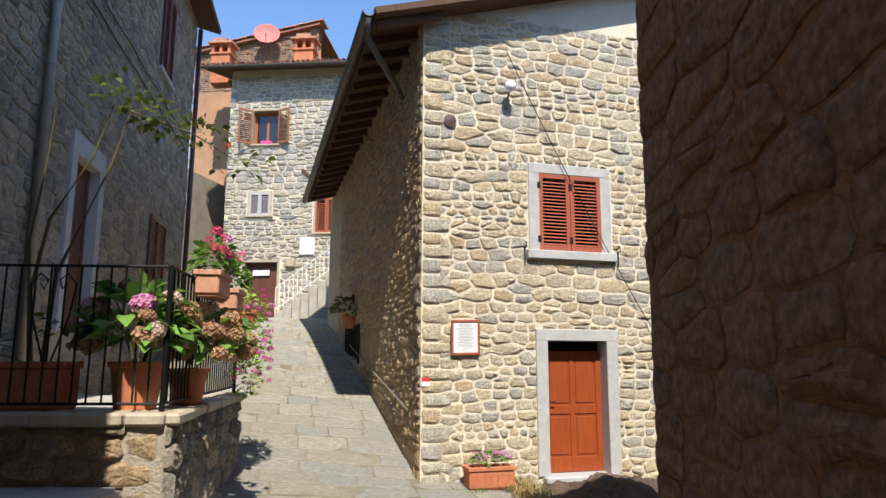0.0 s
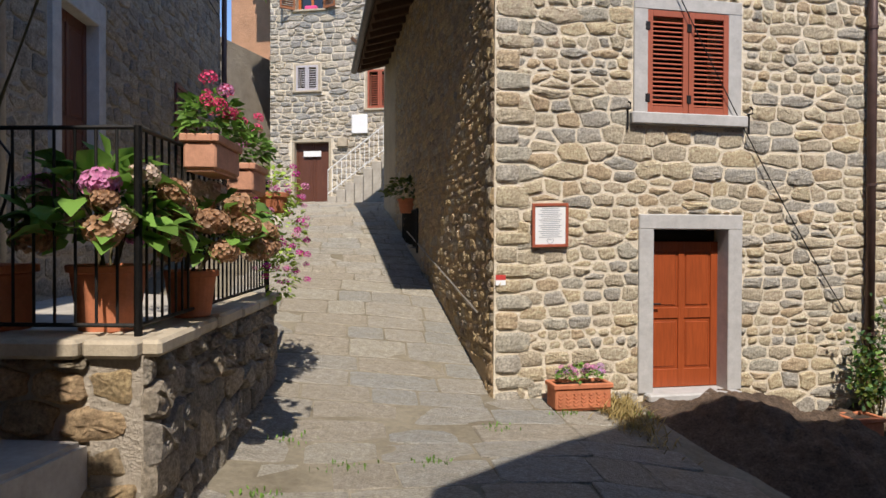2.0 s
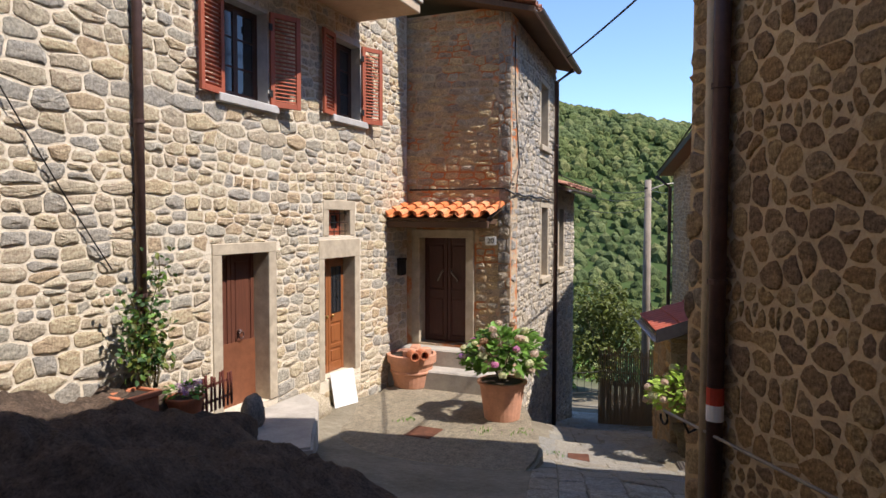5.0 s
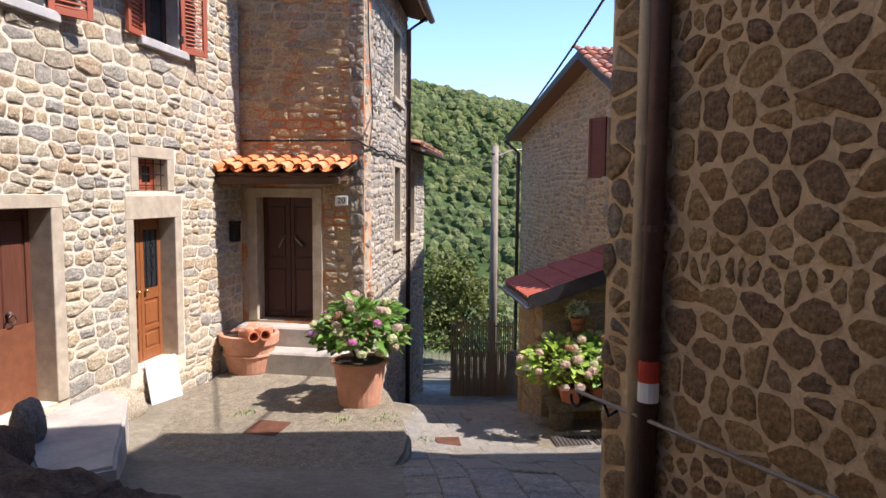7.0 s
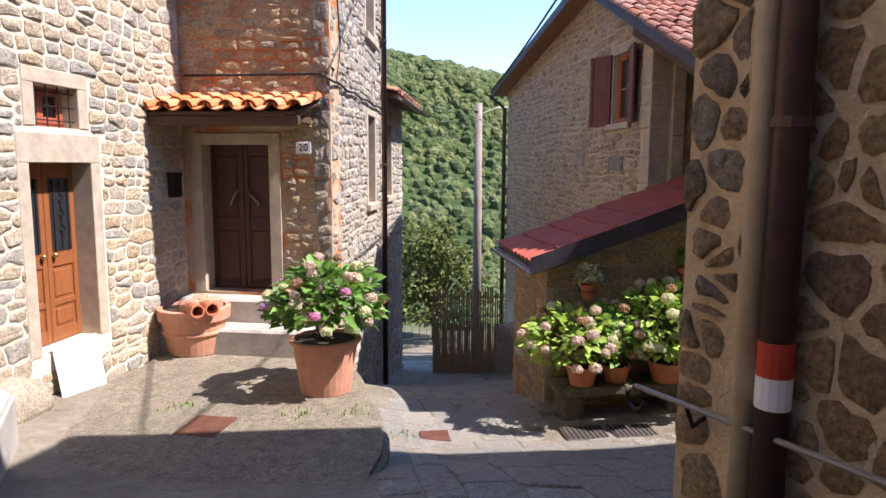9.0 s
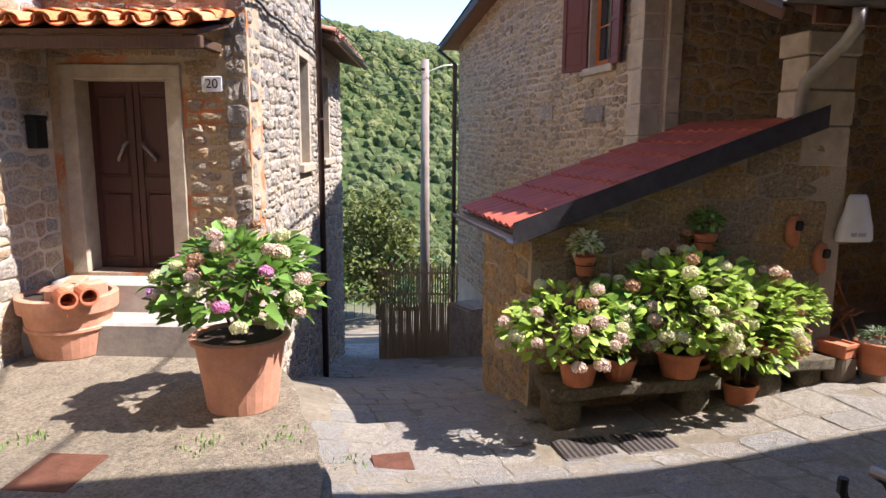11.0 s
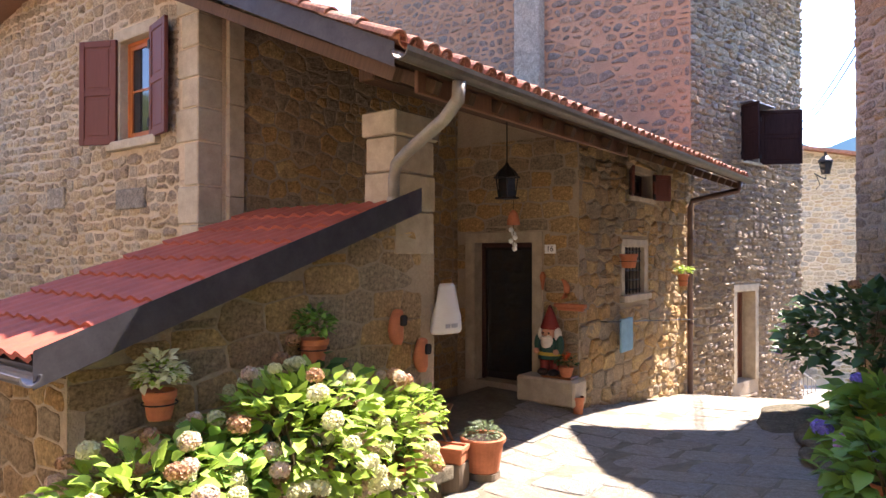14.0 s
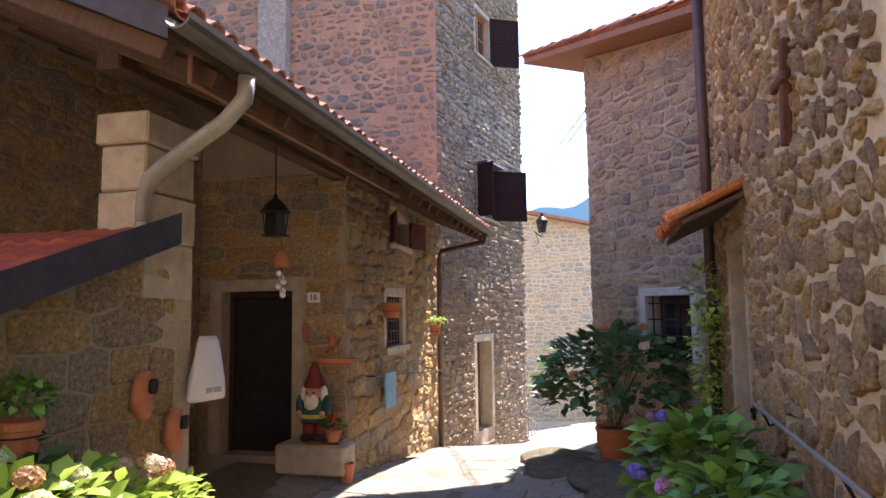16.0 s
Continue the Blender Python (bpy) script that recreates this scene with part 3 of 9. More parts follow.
def gable(u):
    return RIDGE_Z - (0.445 * (RIDGE_U - u) if u < RIDGE_U else 0.143 * (u - RIDGE_U))


hw = (8.38, 9.10, 1.22, 2.42)
M_MORTAR_GABLE = mortar_mat("warm_sand_mortar", (0.68, 0.54, 0.37), 0.72)
wall_d = wall("wall_gable", WALL_D, -7.5, 2.45, M_MORTAR_GABLE, [hw], top=lambda s: gable(10.0 - s), label="warm brown rubble gable wall")
rubble(wall_d, 9.9, -3.6, 4.3, M_STONE_GABLE, 31, h=(0.08, 0.20), ratio=(1.0, 2.4), gap=0.03, holes=[(8.22, 9.26, 1.08, 2.58), (9.64, 10.1, -0.2, 2.9)], top=lambda s: gable(10.0 - s), wild=0.2, proud=(0.008, 0.03))
rng = random.Random(8)
z, k = -0.1, 0
while z < 2.5:
    hh = rng.uniform(0.28, 0.46)
    w = (0.26, 0.40)[k % 2] + rng.uniform(-0.04, 0.04)
    part("corner_stone", boxes((10.0 - w, 10.012, -0.014 - 0.008 * rng.random(), 0.28, z, z + hh - 0.014), bevel=0.012), M_SAND, wall_d)
    z += hh
    k += 1
wall_e = wall("wall_porch_back", Frame(uv(0, 0.46), uv(0, 4.6)), -3, 2.5, M_MORTAR_PORCH, label="shaded dark rubble wall beside the porch")
rubble(wall_e, 4.14, -2.2, 2.4, M_STONE_PORCH, 33, h=(0.14, 0.30), ratio=(1.0, 2.0), gap=0.022, proud=(0.008, 0.025), wild=0.25)
quoin = tagged(new("wall_quoin"), "dressed sandstone pilaster beside the gable corner", "wall", kind="structure")
quoin.matrix_basis = pose(*uvz(0.0, 0.0, 0), 0, 0, UV_ANGLE)
z = -0.6
for hh in (0.5, 0.62, 0.44, 0.56, 0.5, 0.42, 0.28):
    part("block", boxes((-0.055, 0.06, -0.53, -0.33, z, z + hh - 0.006), bevel=0.008), M_SAND, quoin)
    z += hh
DOORW = Frame(uv(0, 4.6), uv(-2.1, 4.6))
d16 = (0.33, 1.37, -2.06, 0.08)
wall_dw = wall("wall_porch_door", DOORW, -3, 1.6, M_MORTAR_PORCH, [d16], top=lambda s: 2.5 - 0.437 * s, label="brown stone porch wall round the dark door")
rubble(wall_dw, 2.09, -2.1, 1.6, M_STONE_PORCH, 34, h=(0.16, 0.30), ratio=(1.2, 2.6), gap=0.016, proud=(0.008, 0.022), wild=0.08, holes=[(0.15, 1.55, -2.3, 0.24)], singles=(0, 2.1, -2.1, 1.2))
WINW = Frame(uv(-2.1, 4.6), uv(-2.0, 10.2))
w16, s16 = (1.72, 2.66, -0.78, 0.02), (1.95, 3.05, 0.86, 1.28)
wall_ww = wall("wall_porch_window", WINW, -4.2, 1.62, M_MORTAR_PORCH, [w16, s16], label="brown stone wall lit at its foot")
rubble(wall_ww, 5.6, -3.0, 1.6, M_STONE_PORCH, 35, h=(0.15, 0.30), ratio=(1.2, 2.4), gap=0.02, wild=0.3, holes=[(1.5, 2.9, -0.98, 0.2), (1.8, 3.2, 0.76, 1.38)], proud=(0.02, 0.06))
SHED_F, SHED_E = Frame(uv(-2.1, -2.2), uv(-2.1, 1.28)), Frame(uv(-0.45, -2.2), uv(-2.1, -2.2))
shed_top = lambda s: -0.80 + 0.36 * s
wall_sf = wall("wall_shed_front", SHED_F, -3.6, -0.82, M_MORTAR_PORCH, top=lambda s: shed_top(min(s, 2.75)), label="shaded sandstone shed wall behind the flowers")
rubble(wall_sf, 3.27, -2.6, -0.8, M_STONE_PORCH, 36, h=(0.16, 0.30), ratio=(1.2, 2.6), gap=0.014, top=lambda s: shed_top(min(s, 2.75)), proud=(0.008, 0.022), wild=0.08, singles=(0, 3.3, -2.6, 0.4))
wall_se = wall("wall_shed_end", SHED_E, -5, -0.82, M_MORTAR_PORCH, s1=SHED_E.length - 0.01, label="orange brown sandstone end of the shed")
rubble(wall_se, SHED_E.length - 0.02, -3.6, -0.85, M_STONE_PORCH, 37, h=(0.14, 0.28), ratio=(1.0, 2.0), gap=0.014, proud=(0.008, 0.022), wild=0.08)
wall("wall_shed_back", Frame(uv(-0.45, 0.0), uv(-0.45, -2.2)), -5, -0.82, M_MORTAR_BROWN, thick=0.3, top=lambda s: shed_top(2.2 - s), s1=2.19, label="shaded back wall of the shed along the passage")
# porch pillar
pillar = tagged(new("porch_pillar"), "squared sandstone porch pillar carrying the gutter pipe", "pillar", kind="structure")
pillar.matrix_basis = pose(*uvz(-2.1, 0.42, 0), 0, 0, UV_ANGLE)
zz = -0.1
for hh, o in ((0.42, 0), (0.36, 0.01), (0.34, 0), (0.24, 0.03)):
    part("block", boxes((-0.02 - o, 0.36 + o, -0.84 - o, -0.25 + o, zz, zz + hh - 0.008), bevel=0.015), M_SAND, pillar)
    zz += hh

# ---- tower and what stands beyond ----
TOWER, TOWER_S = Frame((18.7, -1.72), (20.95, -7.0)), Frame(uv(8, 10.22), uv(-1.97, 10.22))
td, tw, tu = (2.05, 3.0, -3.1, -0.98), (2.3, 3.2, 2.06, 3.3), (2.35, 3.3, 6.2, 7.4)
wall_t = wall("wall_tower", TOWER, -5.5, 10.5, M_MORTAR_TOWER, [td, tw, tu], label="tall grey rubble tower in raking sun")
rubble(wall_t, TOWER.length, -4.2, 10.3, M_STONE_TOWER, 41, h=(0.10, 0.22), ratio=(1.0, 2.2), gap=0.03, holes=[(1.85, 3.2, -3.4, -0.8), (2.2, 3.3, 2.0, 3.4), (2.25, 3.4, 6.1, 7.5)], proud=(0.03, 0.07))
wall_ts = wall("wall_tower_side", TOWER_S, -5.5, 10.5, M_MORTAR_SALMON, label="salmon washed rubble flank of the tower")
rubble(wall_ts, TOWER_S.length - 0.02, 1.0, 9.5, M_STONE_SALMON, 42, h=(0.14, 0.30), ratio=(1.0, 2.2), gap=0.06, proud=(0.01, 0.025), keep=0.95, wild=0.4, smooth=0.04)
wall("wall_tower_end", Frame((20.95, -7.0), (26, -5)), -5.5, 10.5, M_MORTAR_GREY, label="end wall of the tower")

# ---- the near tall house ----
K1, K0 = Vector((6.95, 6.1)), Vector((5.5, 4.0))
R1, R2, R3 = Vector((8.9, 4.35)), Vector((10.0, 2.7)), Vector((11.7, 0.1))
N_W, N_K, N_R3, N_R4 = Frame(K1, K0), Frame(R1, K1), Frame(R2, R1), Frame(R3, R2)
N_TOP = 5.8
wall_w1 = wall("wall_near_house", N_W, -3, N_TOP, M_MORTAR_OCHRE, label="dark stones set wide in ochre mortar")
rubble(wall_w1, N_W.length, -1.9, 4.5, M_STONE_DARK, 51, h=(0.08, 0.26), ratio=(0.8, 1.6), gap=0.026, proud=(0.006, 0.024), s0=0.3, wild=0.5, smooth=0.045, ragged=0.02, vary_gap=0.5, singles=(0.3, 2.4, -1.6, 3))
rubble(wall_w1, 0.32, -1.9, 5.5, M_STONE_BROWN, 52, h=(0.15, 0.32), ratio=(1.0, 1.6), gap=0.03, proud=(0.02, 0.05), wild=0.5, smooth=0.04)
wall("wall_near_flank", N_K, -3.2, N_TOP, M_MORTAR_OCHRE, s1=N_K.length - 0.02, label="rubble flank of the near house")
for fr, sd, nm in ((N_R3, 53, "wall_lane_house"), (N_R4, 54, "wall_lane_house_far")):
    holes = [(0.9, 1.75, -2.4, 0.35)] if sd == 54 else []
    ob = wall(nm, fr, -3.4, N_TOP, M_MORTAR_OCHRE, holes, label="dark cobbled stones in pale ochre mortar in raking sun")
    rubble(ob, fr.length, -2.4, 5.0, M_STONE_DARK, sd, h=(0.10, 0.27), ratio=(0.9, 1.7), gap=0.042, proud=(0.02, 0.05), wild=0.6, smooth=0.045, ragged=0.02, holes=[(0.75, 1.9, -2.6, 0.5)] if holes else [])
# unseen joining wall, its top sloped up to meet the shade-casting roof
BACK = Frame((5.5, 4.0), (1.08, 1.86))
wall("wall_unseen_house", BACK, -3, 5.9, M_MORTAR_BROWN, top=lambda s: 7.2 - 0.25 * s, label="unseen wall under the shade-casting roof by the steps")
START = Frame((1.08, 1.86), (1.40, -4.0))
M_MORTAR_START = mortar_mat("reddish_old_mortar", (0.40, 0.23, 0.14), 0.6)
M_STONE_START = stone_mat("reddish_brown_rubble", [(0.56, 0.32, 0.20), (0.50, 0.31, 0.20), (0.60, 0.36, 0.21), (0.52, 0.35, 0.24)], dirt=(0.34, 0.18, 0.11))
wall_st = wall("wall_start_corner", START, -2, 5.9, M_MORTAR_START, s0=0.0, label="dark stone house corner beside the path")
rubble(wall_st, START.length, -0.6, 5.2, M_STONE_START, 55, h=(0.10, 0.19), ratio=(1.4, 3.2), gap=0.01, wild=0.08, proud=(0.006, 0.02), singles=(0, 4, -0.6, 4))
# walls behind the start are unseen and added; the corner one shades the terrace
wall("wall_behind", Frame((1.35, -4.0), (-6.5, -4.0)), -2, 6, M_MORTAR_BROWN, label="unseen wall added to close the lane behind")
wall("wall_added_shade", Frame((-6.0, 0.95), (-1.45, 0.95)), -1.5, 8.5, M_MORTAR_BROWN, label="unseen wall added to shade the terrace")
wall("wall_added_side", Frame((-1.02, -3.9), (-1.02, 0.94)), -1.5, 6, M_MORTAR_BROWN, thick=0.3, label="unseen wall added behind the path")
RBF = Frame((14.58, -1.45), (11.75, -0.45))
gwin = (1.30, 2.22, -0.95, -0.05)
wall_rb = wall("wall_grey_house", RBF, -3.6, 3.25, M_MORTAR_TOWER, [gwin], top=lambda s: 3.93 - 0.198 * s, label="grey brown rubble house with a barred window")
rubble(wall_rb, RBF.length, -2.8, 3.2, M_STONE_TOWER, 56, h=(0.12, 0.24), ratio=(1.2, 2.6), gap=0.03, proud=(0.012, 0.04), top=lambda s: 3.93 - 0.198 * s, holes=[(1.15, 2.37, -1.1, 0.08)])
wall("wall_grey_house_flank", Frame((17.5, -9), (14.58, -1.45)), -5, 3.9, M_MORTAR_TOWER, s1=8.08, label="flank of the grey house")
wall("wall_gap", Frame((11.75, -0.45), (11.7, 0.1)), -3.4, N_TOP, M_MORTAR_GREY, thick=0.2, label="narrow return between two houses")

# ---- left house over the terrace ----
LEFT = Frame((-4.28, 4.24), (-7.62, 16.08))
ldoor, lwin, lup = (4.35, 5.4, 1.7, 4.25), (8.7, 10.2, 2.85, 4.3), (8.6, 9.7, 7.5, 9.4)
wall_l = wall("wall_left_house", LEFT, -1, 10.5, M_MORTAR_GREY, [ldoor, lup], label="tall shaded grey stone house over the terrace")
rubble(wall_l, LEFT.length, 0.5, 10.2, M_STONE_GREY, 61, h=(0.14, 0.28), ratio=(1.0, 2.2), gap=0.03, holes=[(4.1, 5.65, 1.4, 4.5), (8.5, 10.0, 7.4, 9.5)])
wall("wall_left_house_end", Frame((-7.62, 16.08), (-12, 15)), -1, 10.5, M_MORTAR_GREY, label="end wall of the terrace house")
wall("wall_left_house_near", Frame((-6.0, 0.9), (-4.28, 4.24)), -1, 10.5, M_MORTAR_GREY, label="near part of the terrace house")

# ---- far house at the top of the ramp ----
FAR = Frame((-10, 24), (1.0, 24))
f_up, f_mid, f_red, f_door = (0.95, 2.0, 9.6, 11.0), (0.98, 1.8, 6.75, 7.65), (3.6, 4.5, 6.05, 7.4), (0.9, 2.2, 2.7, 4.95)
wall_f = wall("wall_far_house", FAR, 1.5, 12.75, M_MORTAR_A, [f_up, f_mid, f_red, f_door], label="pale sunlit stone house at the top of the ramp")
rubble(wall_f, 9.0, 2.6, 12.4, M_STONE_PALE, 71, h=(0.14, 0.28), ratio=(1.2, 2.6), gap=0.03, holes=[(f[0] - 0.12, f[1] + 0.12, f[2] - 0.15, f[3] + 0.12) for f in (f_up, f_mid, f_red, f_door)], proud=(0.02, 0.05))
FAR_S = Frame((-11.6, 31), (-10.0, 24.0))
wall_fs = wall("wall_far_house_side", FAR_S, 1.5, 12.75, M_MORTAR_GREY, s1=FAR_S.length - 0.02, label="shaded flank of the far house")
rubble(wall_fs, FAR_S.length - 0.02, 3, 12.4, M_STONE_GREY, 72, h=(0.14, 0.28), gap=0.03)
wall("wall_far_left", Frame((-12.5, 22), (-11.5, 30)), 1.5, 9, M_MORTAR_GREY, label="stone wall closing the upper lane")


# ---- roofs ----
def slab(name, pts, thick, mat, label, category="roof"):
    """A sloping board from its four top corners."""
    pts = [Vector(p) for p in pts]
    n = (pts[1] - pts[0]).cross(pts[3] - pts[0]).normalized()
    if n.z < 0:
        n = -n
    k = len(pts)
    verts = pts + [p - n * thick for p in pts]
    faces = [tuple(range(k)), tuple(range(2 * k - 1, k - 1, -1))] + [(i, i + k, (i + 1) % k + k, (i + 1) % k) for i in range(k)]
    bm = bmesh.new()
    vs = [bm.verts.new(v) for v in verts]
    for f in faces:
        bm.faces.new([vs[i] for i in f])
    bmesh.ops.recalc_face_normals(bm, faces=bm.faces)
    return tagged(part(name, bm, mat, None), label, category, kind="structure")


def tile_mesh(r=0.085, length=0.44, taper=0.8, up=True, seg=6, thick=0.014):
    """One barrel tile, its length along y, resting on z = 0."""
    verts, faces = [], []
    for y, k in ((0, 1.0), (length, taper)):
        for rr in (r * k, r * k - thick):
            for i in range(seg + 1):
                a = math.pi * i / seg
                z = rr * math.sin(a) * 0.85
                verts.append((rr * math.cos(a), y, z if up else r * 0.9 - z))
    n = seg + 1
    for i in range(seg):
        faces += [(i, i + 1, 2 * n + i + 1, 2 * n + i), (n + i + 1, n + i, 3 * n + i, 3 * n + i + 1), (i + 1, i, n + i, n + i + 1)]
    return verts, faces


def tiles(parent, m, width, slope, mat, seed, pitch=0.2, row=0.36, rows=None, singles=False, first=0.0, r=0.085):
    """Barrel tiles over a slope: x along the eave, y up the slope, in the pose m."""
    rng = random.Random(seed)
    cv, cf = tile_mesh(r=r)
    pv, pf = tile_mesh(up=False, r=r * 1.18)
    verts, faces = [], []
    meshes = []
    for vs, fs in ((cv, cf), (pv, pf)):
        me = bpy.data.meshes.new("tile")
        me.from_pydata(vs, [], fs)
        me.materials.append(mat)
        meshes.append(me)
    y = first
    n = 0
    while y < slope - 0.1 and (rows is None or n < rows):
        x = 0.0
        while x < width + pitch * 0.4:
            for kind, dx in ((1, pitch / 2), (0, 0.0)):
                if x + dx > width + 0.02:
                    continue
                jx, jy, tw, lift = rng.uniform(-0.012, 0.012), rng.uniform(-0.02, 0.02), rng.uniform(-2, 2), 0.012 + rng.uniform(0, 0.008) + (0.6 * r if kind == 0 else 0)
                mm = pose(x + dx + jx, y + jy, lift, -2.2, 0, tw)
                if singles:
                    ob = new("tile", meshes[kind])
                    ob.parent = parent
                    ob.matrix_basis = m @ mm
                else:
                    k = len(verts)
                    verts += [tuple(m @ mm @ Vector(v)) for v in (cv, pv)[kind]]
                    faces += [tuple(i + k for i in f) for f in (cf, pf)[kind]]
            x += pitch
        y += row
        n += 1
    if not singles:
        tagged(mesh_ob("roof_tiles", verts, faces, mat, parent), kind="stuff")


def slope_pose(p, along, up):
    """A pose on a slope: x along the eave, y up the slope."""
    x, y = Vector(along).normalized(), Vector(up).normalized()
    z = x.cross(y)
    if z.z < 0:
        x = -x
        z = x.cross(y)
    m = Matrix((x, y, z)).transposed().to_4x4()
    m.translation = Vector(p)
    return m


# house 16: long slope over the porch, and the far slope
VF, VB, EU = -0.42, 10.15, -3.08
e0, e1 = uvz(EU, VF, EAVE_Z), uvz(EU, VB, EAVE_Z)
r0, r1 = uvz(RIDGE_U, VF, RIDGE_Z + 0.06), uvz(RIDGE_U, VB, RIDGE_Z + 0.06)
roof16 = slab("roof_porch_slope", [e0, e1, r1, r0], 0.09, M_WOODBEAM, "clay tiled roof slope reaching low over the porch")
up16 = (r0 - e0).normalized()
tiles(roof16, slope_pose(e0 + up16 * 0.02, e1 - e0, up16), (e1 - e0).length, (r0 - e0).length, M_TILE, 81)
l0, l1 = uvz(10.5, VF, gable(10.5) + 0.06), uvz(10.5, VB, gable(10.5) + 0.06)
roof16b = slab("roof_back_slope", [r0, r1, l1, l0], 0.09, M_WOODSOFFIT, "far slope of the gable roof with orange boards beneath")
for a, b, nm in ((e0, r0, "verge"), (r0, l0, "verge")):
    bm = bmesh.new()
    d = b - a
    w = Vector((V.x, V.y, 0)) * -0.02
    vs = [bm.verts.new(p) for p in (a + w + Vector((0, 0, 0.05)), b + w + Vector((0, 0, 0.05)), b + w - Vector((0, 0, 0.13)), a + w - Vector((0, 0, 0.13)))]
    f = bm.faces.new(vs)
    bmesh.ops.solidify(bm, geom=[f], thickness=0.03)
    tagged(part("verge_board", bm, M_SHEET_EDGE, None), "grey metal verge board along the gable", "trim", kind="structure")
# rafters under the porch roof
for i in range(22):
    v = VF + 0.1 + i * 0.48
    a, b = uvz(EU + 0.05, v, EAVE_Z - 0.10), uvz(-0.05 if v < 4.5 else -2.05, v, EAVE_Z - 0.10 + 0.437 * ((-0.05 if v < 4.5 else -2.05) - EU - 0.05))
    bm = bmesh.new()
    box(bm, 0, (b - a).length, -0.045, 0.045, -0.11, 0.0, 0.006)
    tagged(part("rafter", bm, M_WOODBEAM, None, m=slope_pose(a, b - a, Vector((V.x, V.y, 0)) * -1)), "dark old roof rafter under the porch eave", "rafter", kind="structure")
bm = boxes((0, 4.5, -0.1, 0.1, -0.24, 0.0), bevel=0.015)
tagged(part("porch_beam", bm, M_WOODBEAM, None, m=slope_pose(uvz(-2.0, 0.4, 1.72), uvz(-2.0, 4.6, 1.72) - uvz(-2.0, 0.4, 1.72), Vector((U.x, U.y, 0)))), "heavy dark wooden beam carrying the porch roof", "beam", kind="structure")
bm = boxes((0, 4.3, -0.02, 0.02, -0.2, 0.0), bevel=0.006)
tagged(part("purlin", bm, M_WOODSOFFIT, None, m=slope_pose(uvz(-2.9, 0.02, 1.36), uvz(-2.9, 1, 1.36) - uvz(-2.9, 0, 1.36), Vector((U.x, U.y, 0)))), "orange wooden board under the eave", "beam", kind="structure")


def gutter(name, a, b, r, mat, label):
    """A half-round gutter from a to b."""
    a, b = Vector(a), Vector(b)
    d = (b - a).normalized()
    side = d.cross(Vector((0, 0, 1))).normalized()
    bm = bmesh.new()
    prev = None
    for p in (a, b):
        ring = []
        for rr in (r, r - 0.012):
            ks = range(9) if rr == r else range(8, -1, -1)
            ring += [bm.verts.new(p + side * rr * math.cos(math.pi * k / 8) - Vector((0, 0, 1)) * rr * math.sin(math.pi * k / 8)) for k in ks]
        bm.faces.new(ring)
        if prev:
            n = len(ring)
            for k in range(n):
                bm.faces.new((prev[k], prev[(k + 1) % n], ring[(k + 1) % n], ring[k]))
        prev = ring
    bmesh.ops.recalc_face_normals(bm, faces=bm.faces)
    ob = tagged(part(name, bm, mat, None, smooth=False), label, "gutter", kind="structure")
    return ob


gutter("gutter", uvz(EU - 0.07, VF - 0.05, EAVE_Z - 0.01), uvz(EU - 0.07, VB, EAVE_Z - 0.01), 0.085, M_GUTTER, "half round weathered copper gutter on the porch eave")

# shed roof: red sheet tiles in steps
SHED_LO, SHED_HI = (-2.42, -0.70), (0.62, 0.36)
su = Vector((V.x, V.y, 0)) * (SHED_HI[0] - SHED_LO[0]) + Vector((0, 0, SHED_HI[1] - SHED_LO[1]))
slab("roof_shed", [uvz(-2.28, SHED_LO[0], SHED_LO[1]), uvz(-0.22, SHED_LO[0], SHED_LO[1]), uvz(-0.22, SHED_HI[0], SHED_HI[1]), uvz(-2.28, SHED_HI[0], SHED_HI[1])], 0.05, M_SHEET_EDGE, "red shed roof of sheet tiles with a grey metal edge")
shed_roof = bpy.data.objects["roof_shed"]
rows, cols, wid = 8, 10, 1.98
sm = slope_pose(uvz(-2.22, SHED_LO[0] + 0.02, SHED_LO[1] + 0.012), Vector((U.x, U.y, 0)), su)
for r in range(rows):
    verts, faces = [], []
    step = su.length / rows
    seg = 6
    for i in range(cols * seg + 1):
        x = wid * i / (cols * seg)
        z = 0.016 * math.cos(2 * math.pi * i / seg) + 0.016
        sx = x if sm.col[0].xyz.dot(Vector((U.x, U.y, 0))) > 0 else -x
        verts += [(sx, r * step - 0.02, z + 0.034), (sx, r * step - 0.02, z), (sx, (r + 1) * step, z + 0.006)]
    for i in range(cols * seg):
        k = 3 * i
        faces += [(k, k + 3, k + 5, k + 2), (k + 1, k + 4, k + 3, k)]
    mesh_ob("sheet", verts, faces, M_SHEET, shed_roof, sm, smooth=False)
bm = bmesh.new()
a, b = uvz(-2.33, SHED_LO[0] - 0.05, SHED_LO[1] + 0.0), uvz(-2.33, SHED_HI[0] + 0.18, SHED_HI[1] + 0.06)
vs = [bm.verts.new(p) for p in (a + Vector((0, 0, 0.1)), b + Vector((0, 0, 0.1)), b - Vector((0, 0, 0.13)), a - Vector((0, 0, 0.11)))]
f = bm.faces.new(vs)
bmesh.ops.solidify(bm, geom=[f], thickness=0.035)
bmesh.ops.bevel(bm, geom=list(bm.edges), offset=0.008, segments=2, affect="EDGES")
tagged(part("shed_verge_board", bm, M_SHEET_EDGE, None), "dark grey metal verge of the shed roof", "trim", kind="structure")
gutter("shed_gutter", uvz(-2.36, SHED_LO[0] - 0.07, SHED_LO[1] - 0.03), uvz(-0.2, SHED_LO[0] - 0.07, SHED_LO[1] - 0.03), 0.06, M_SHEET_EDGE, "thin grey metal gutter on the shed eave")

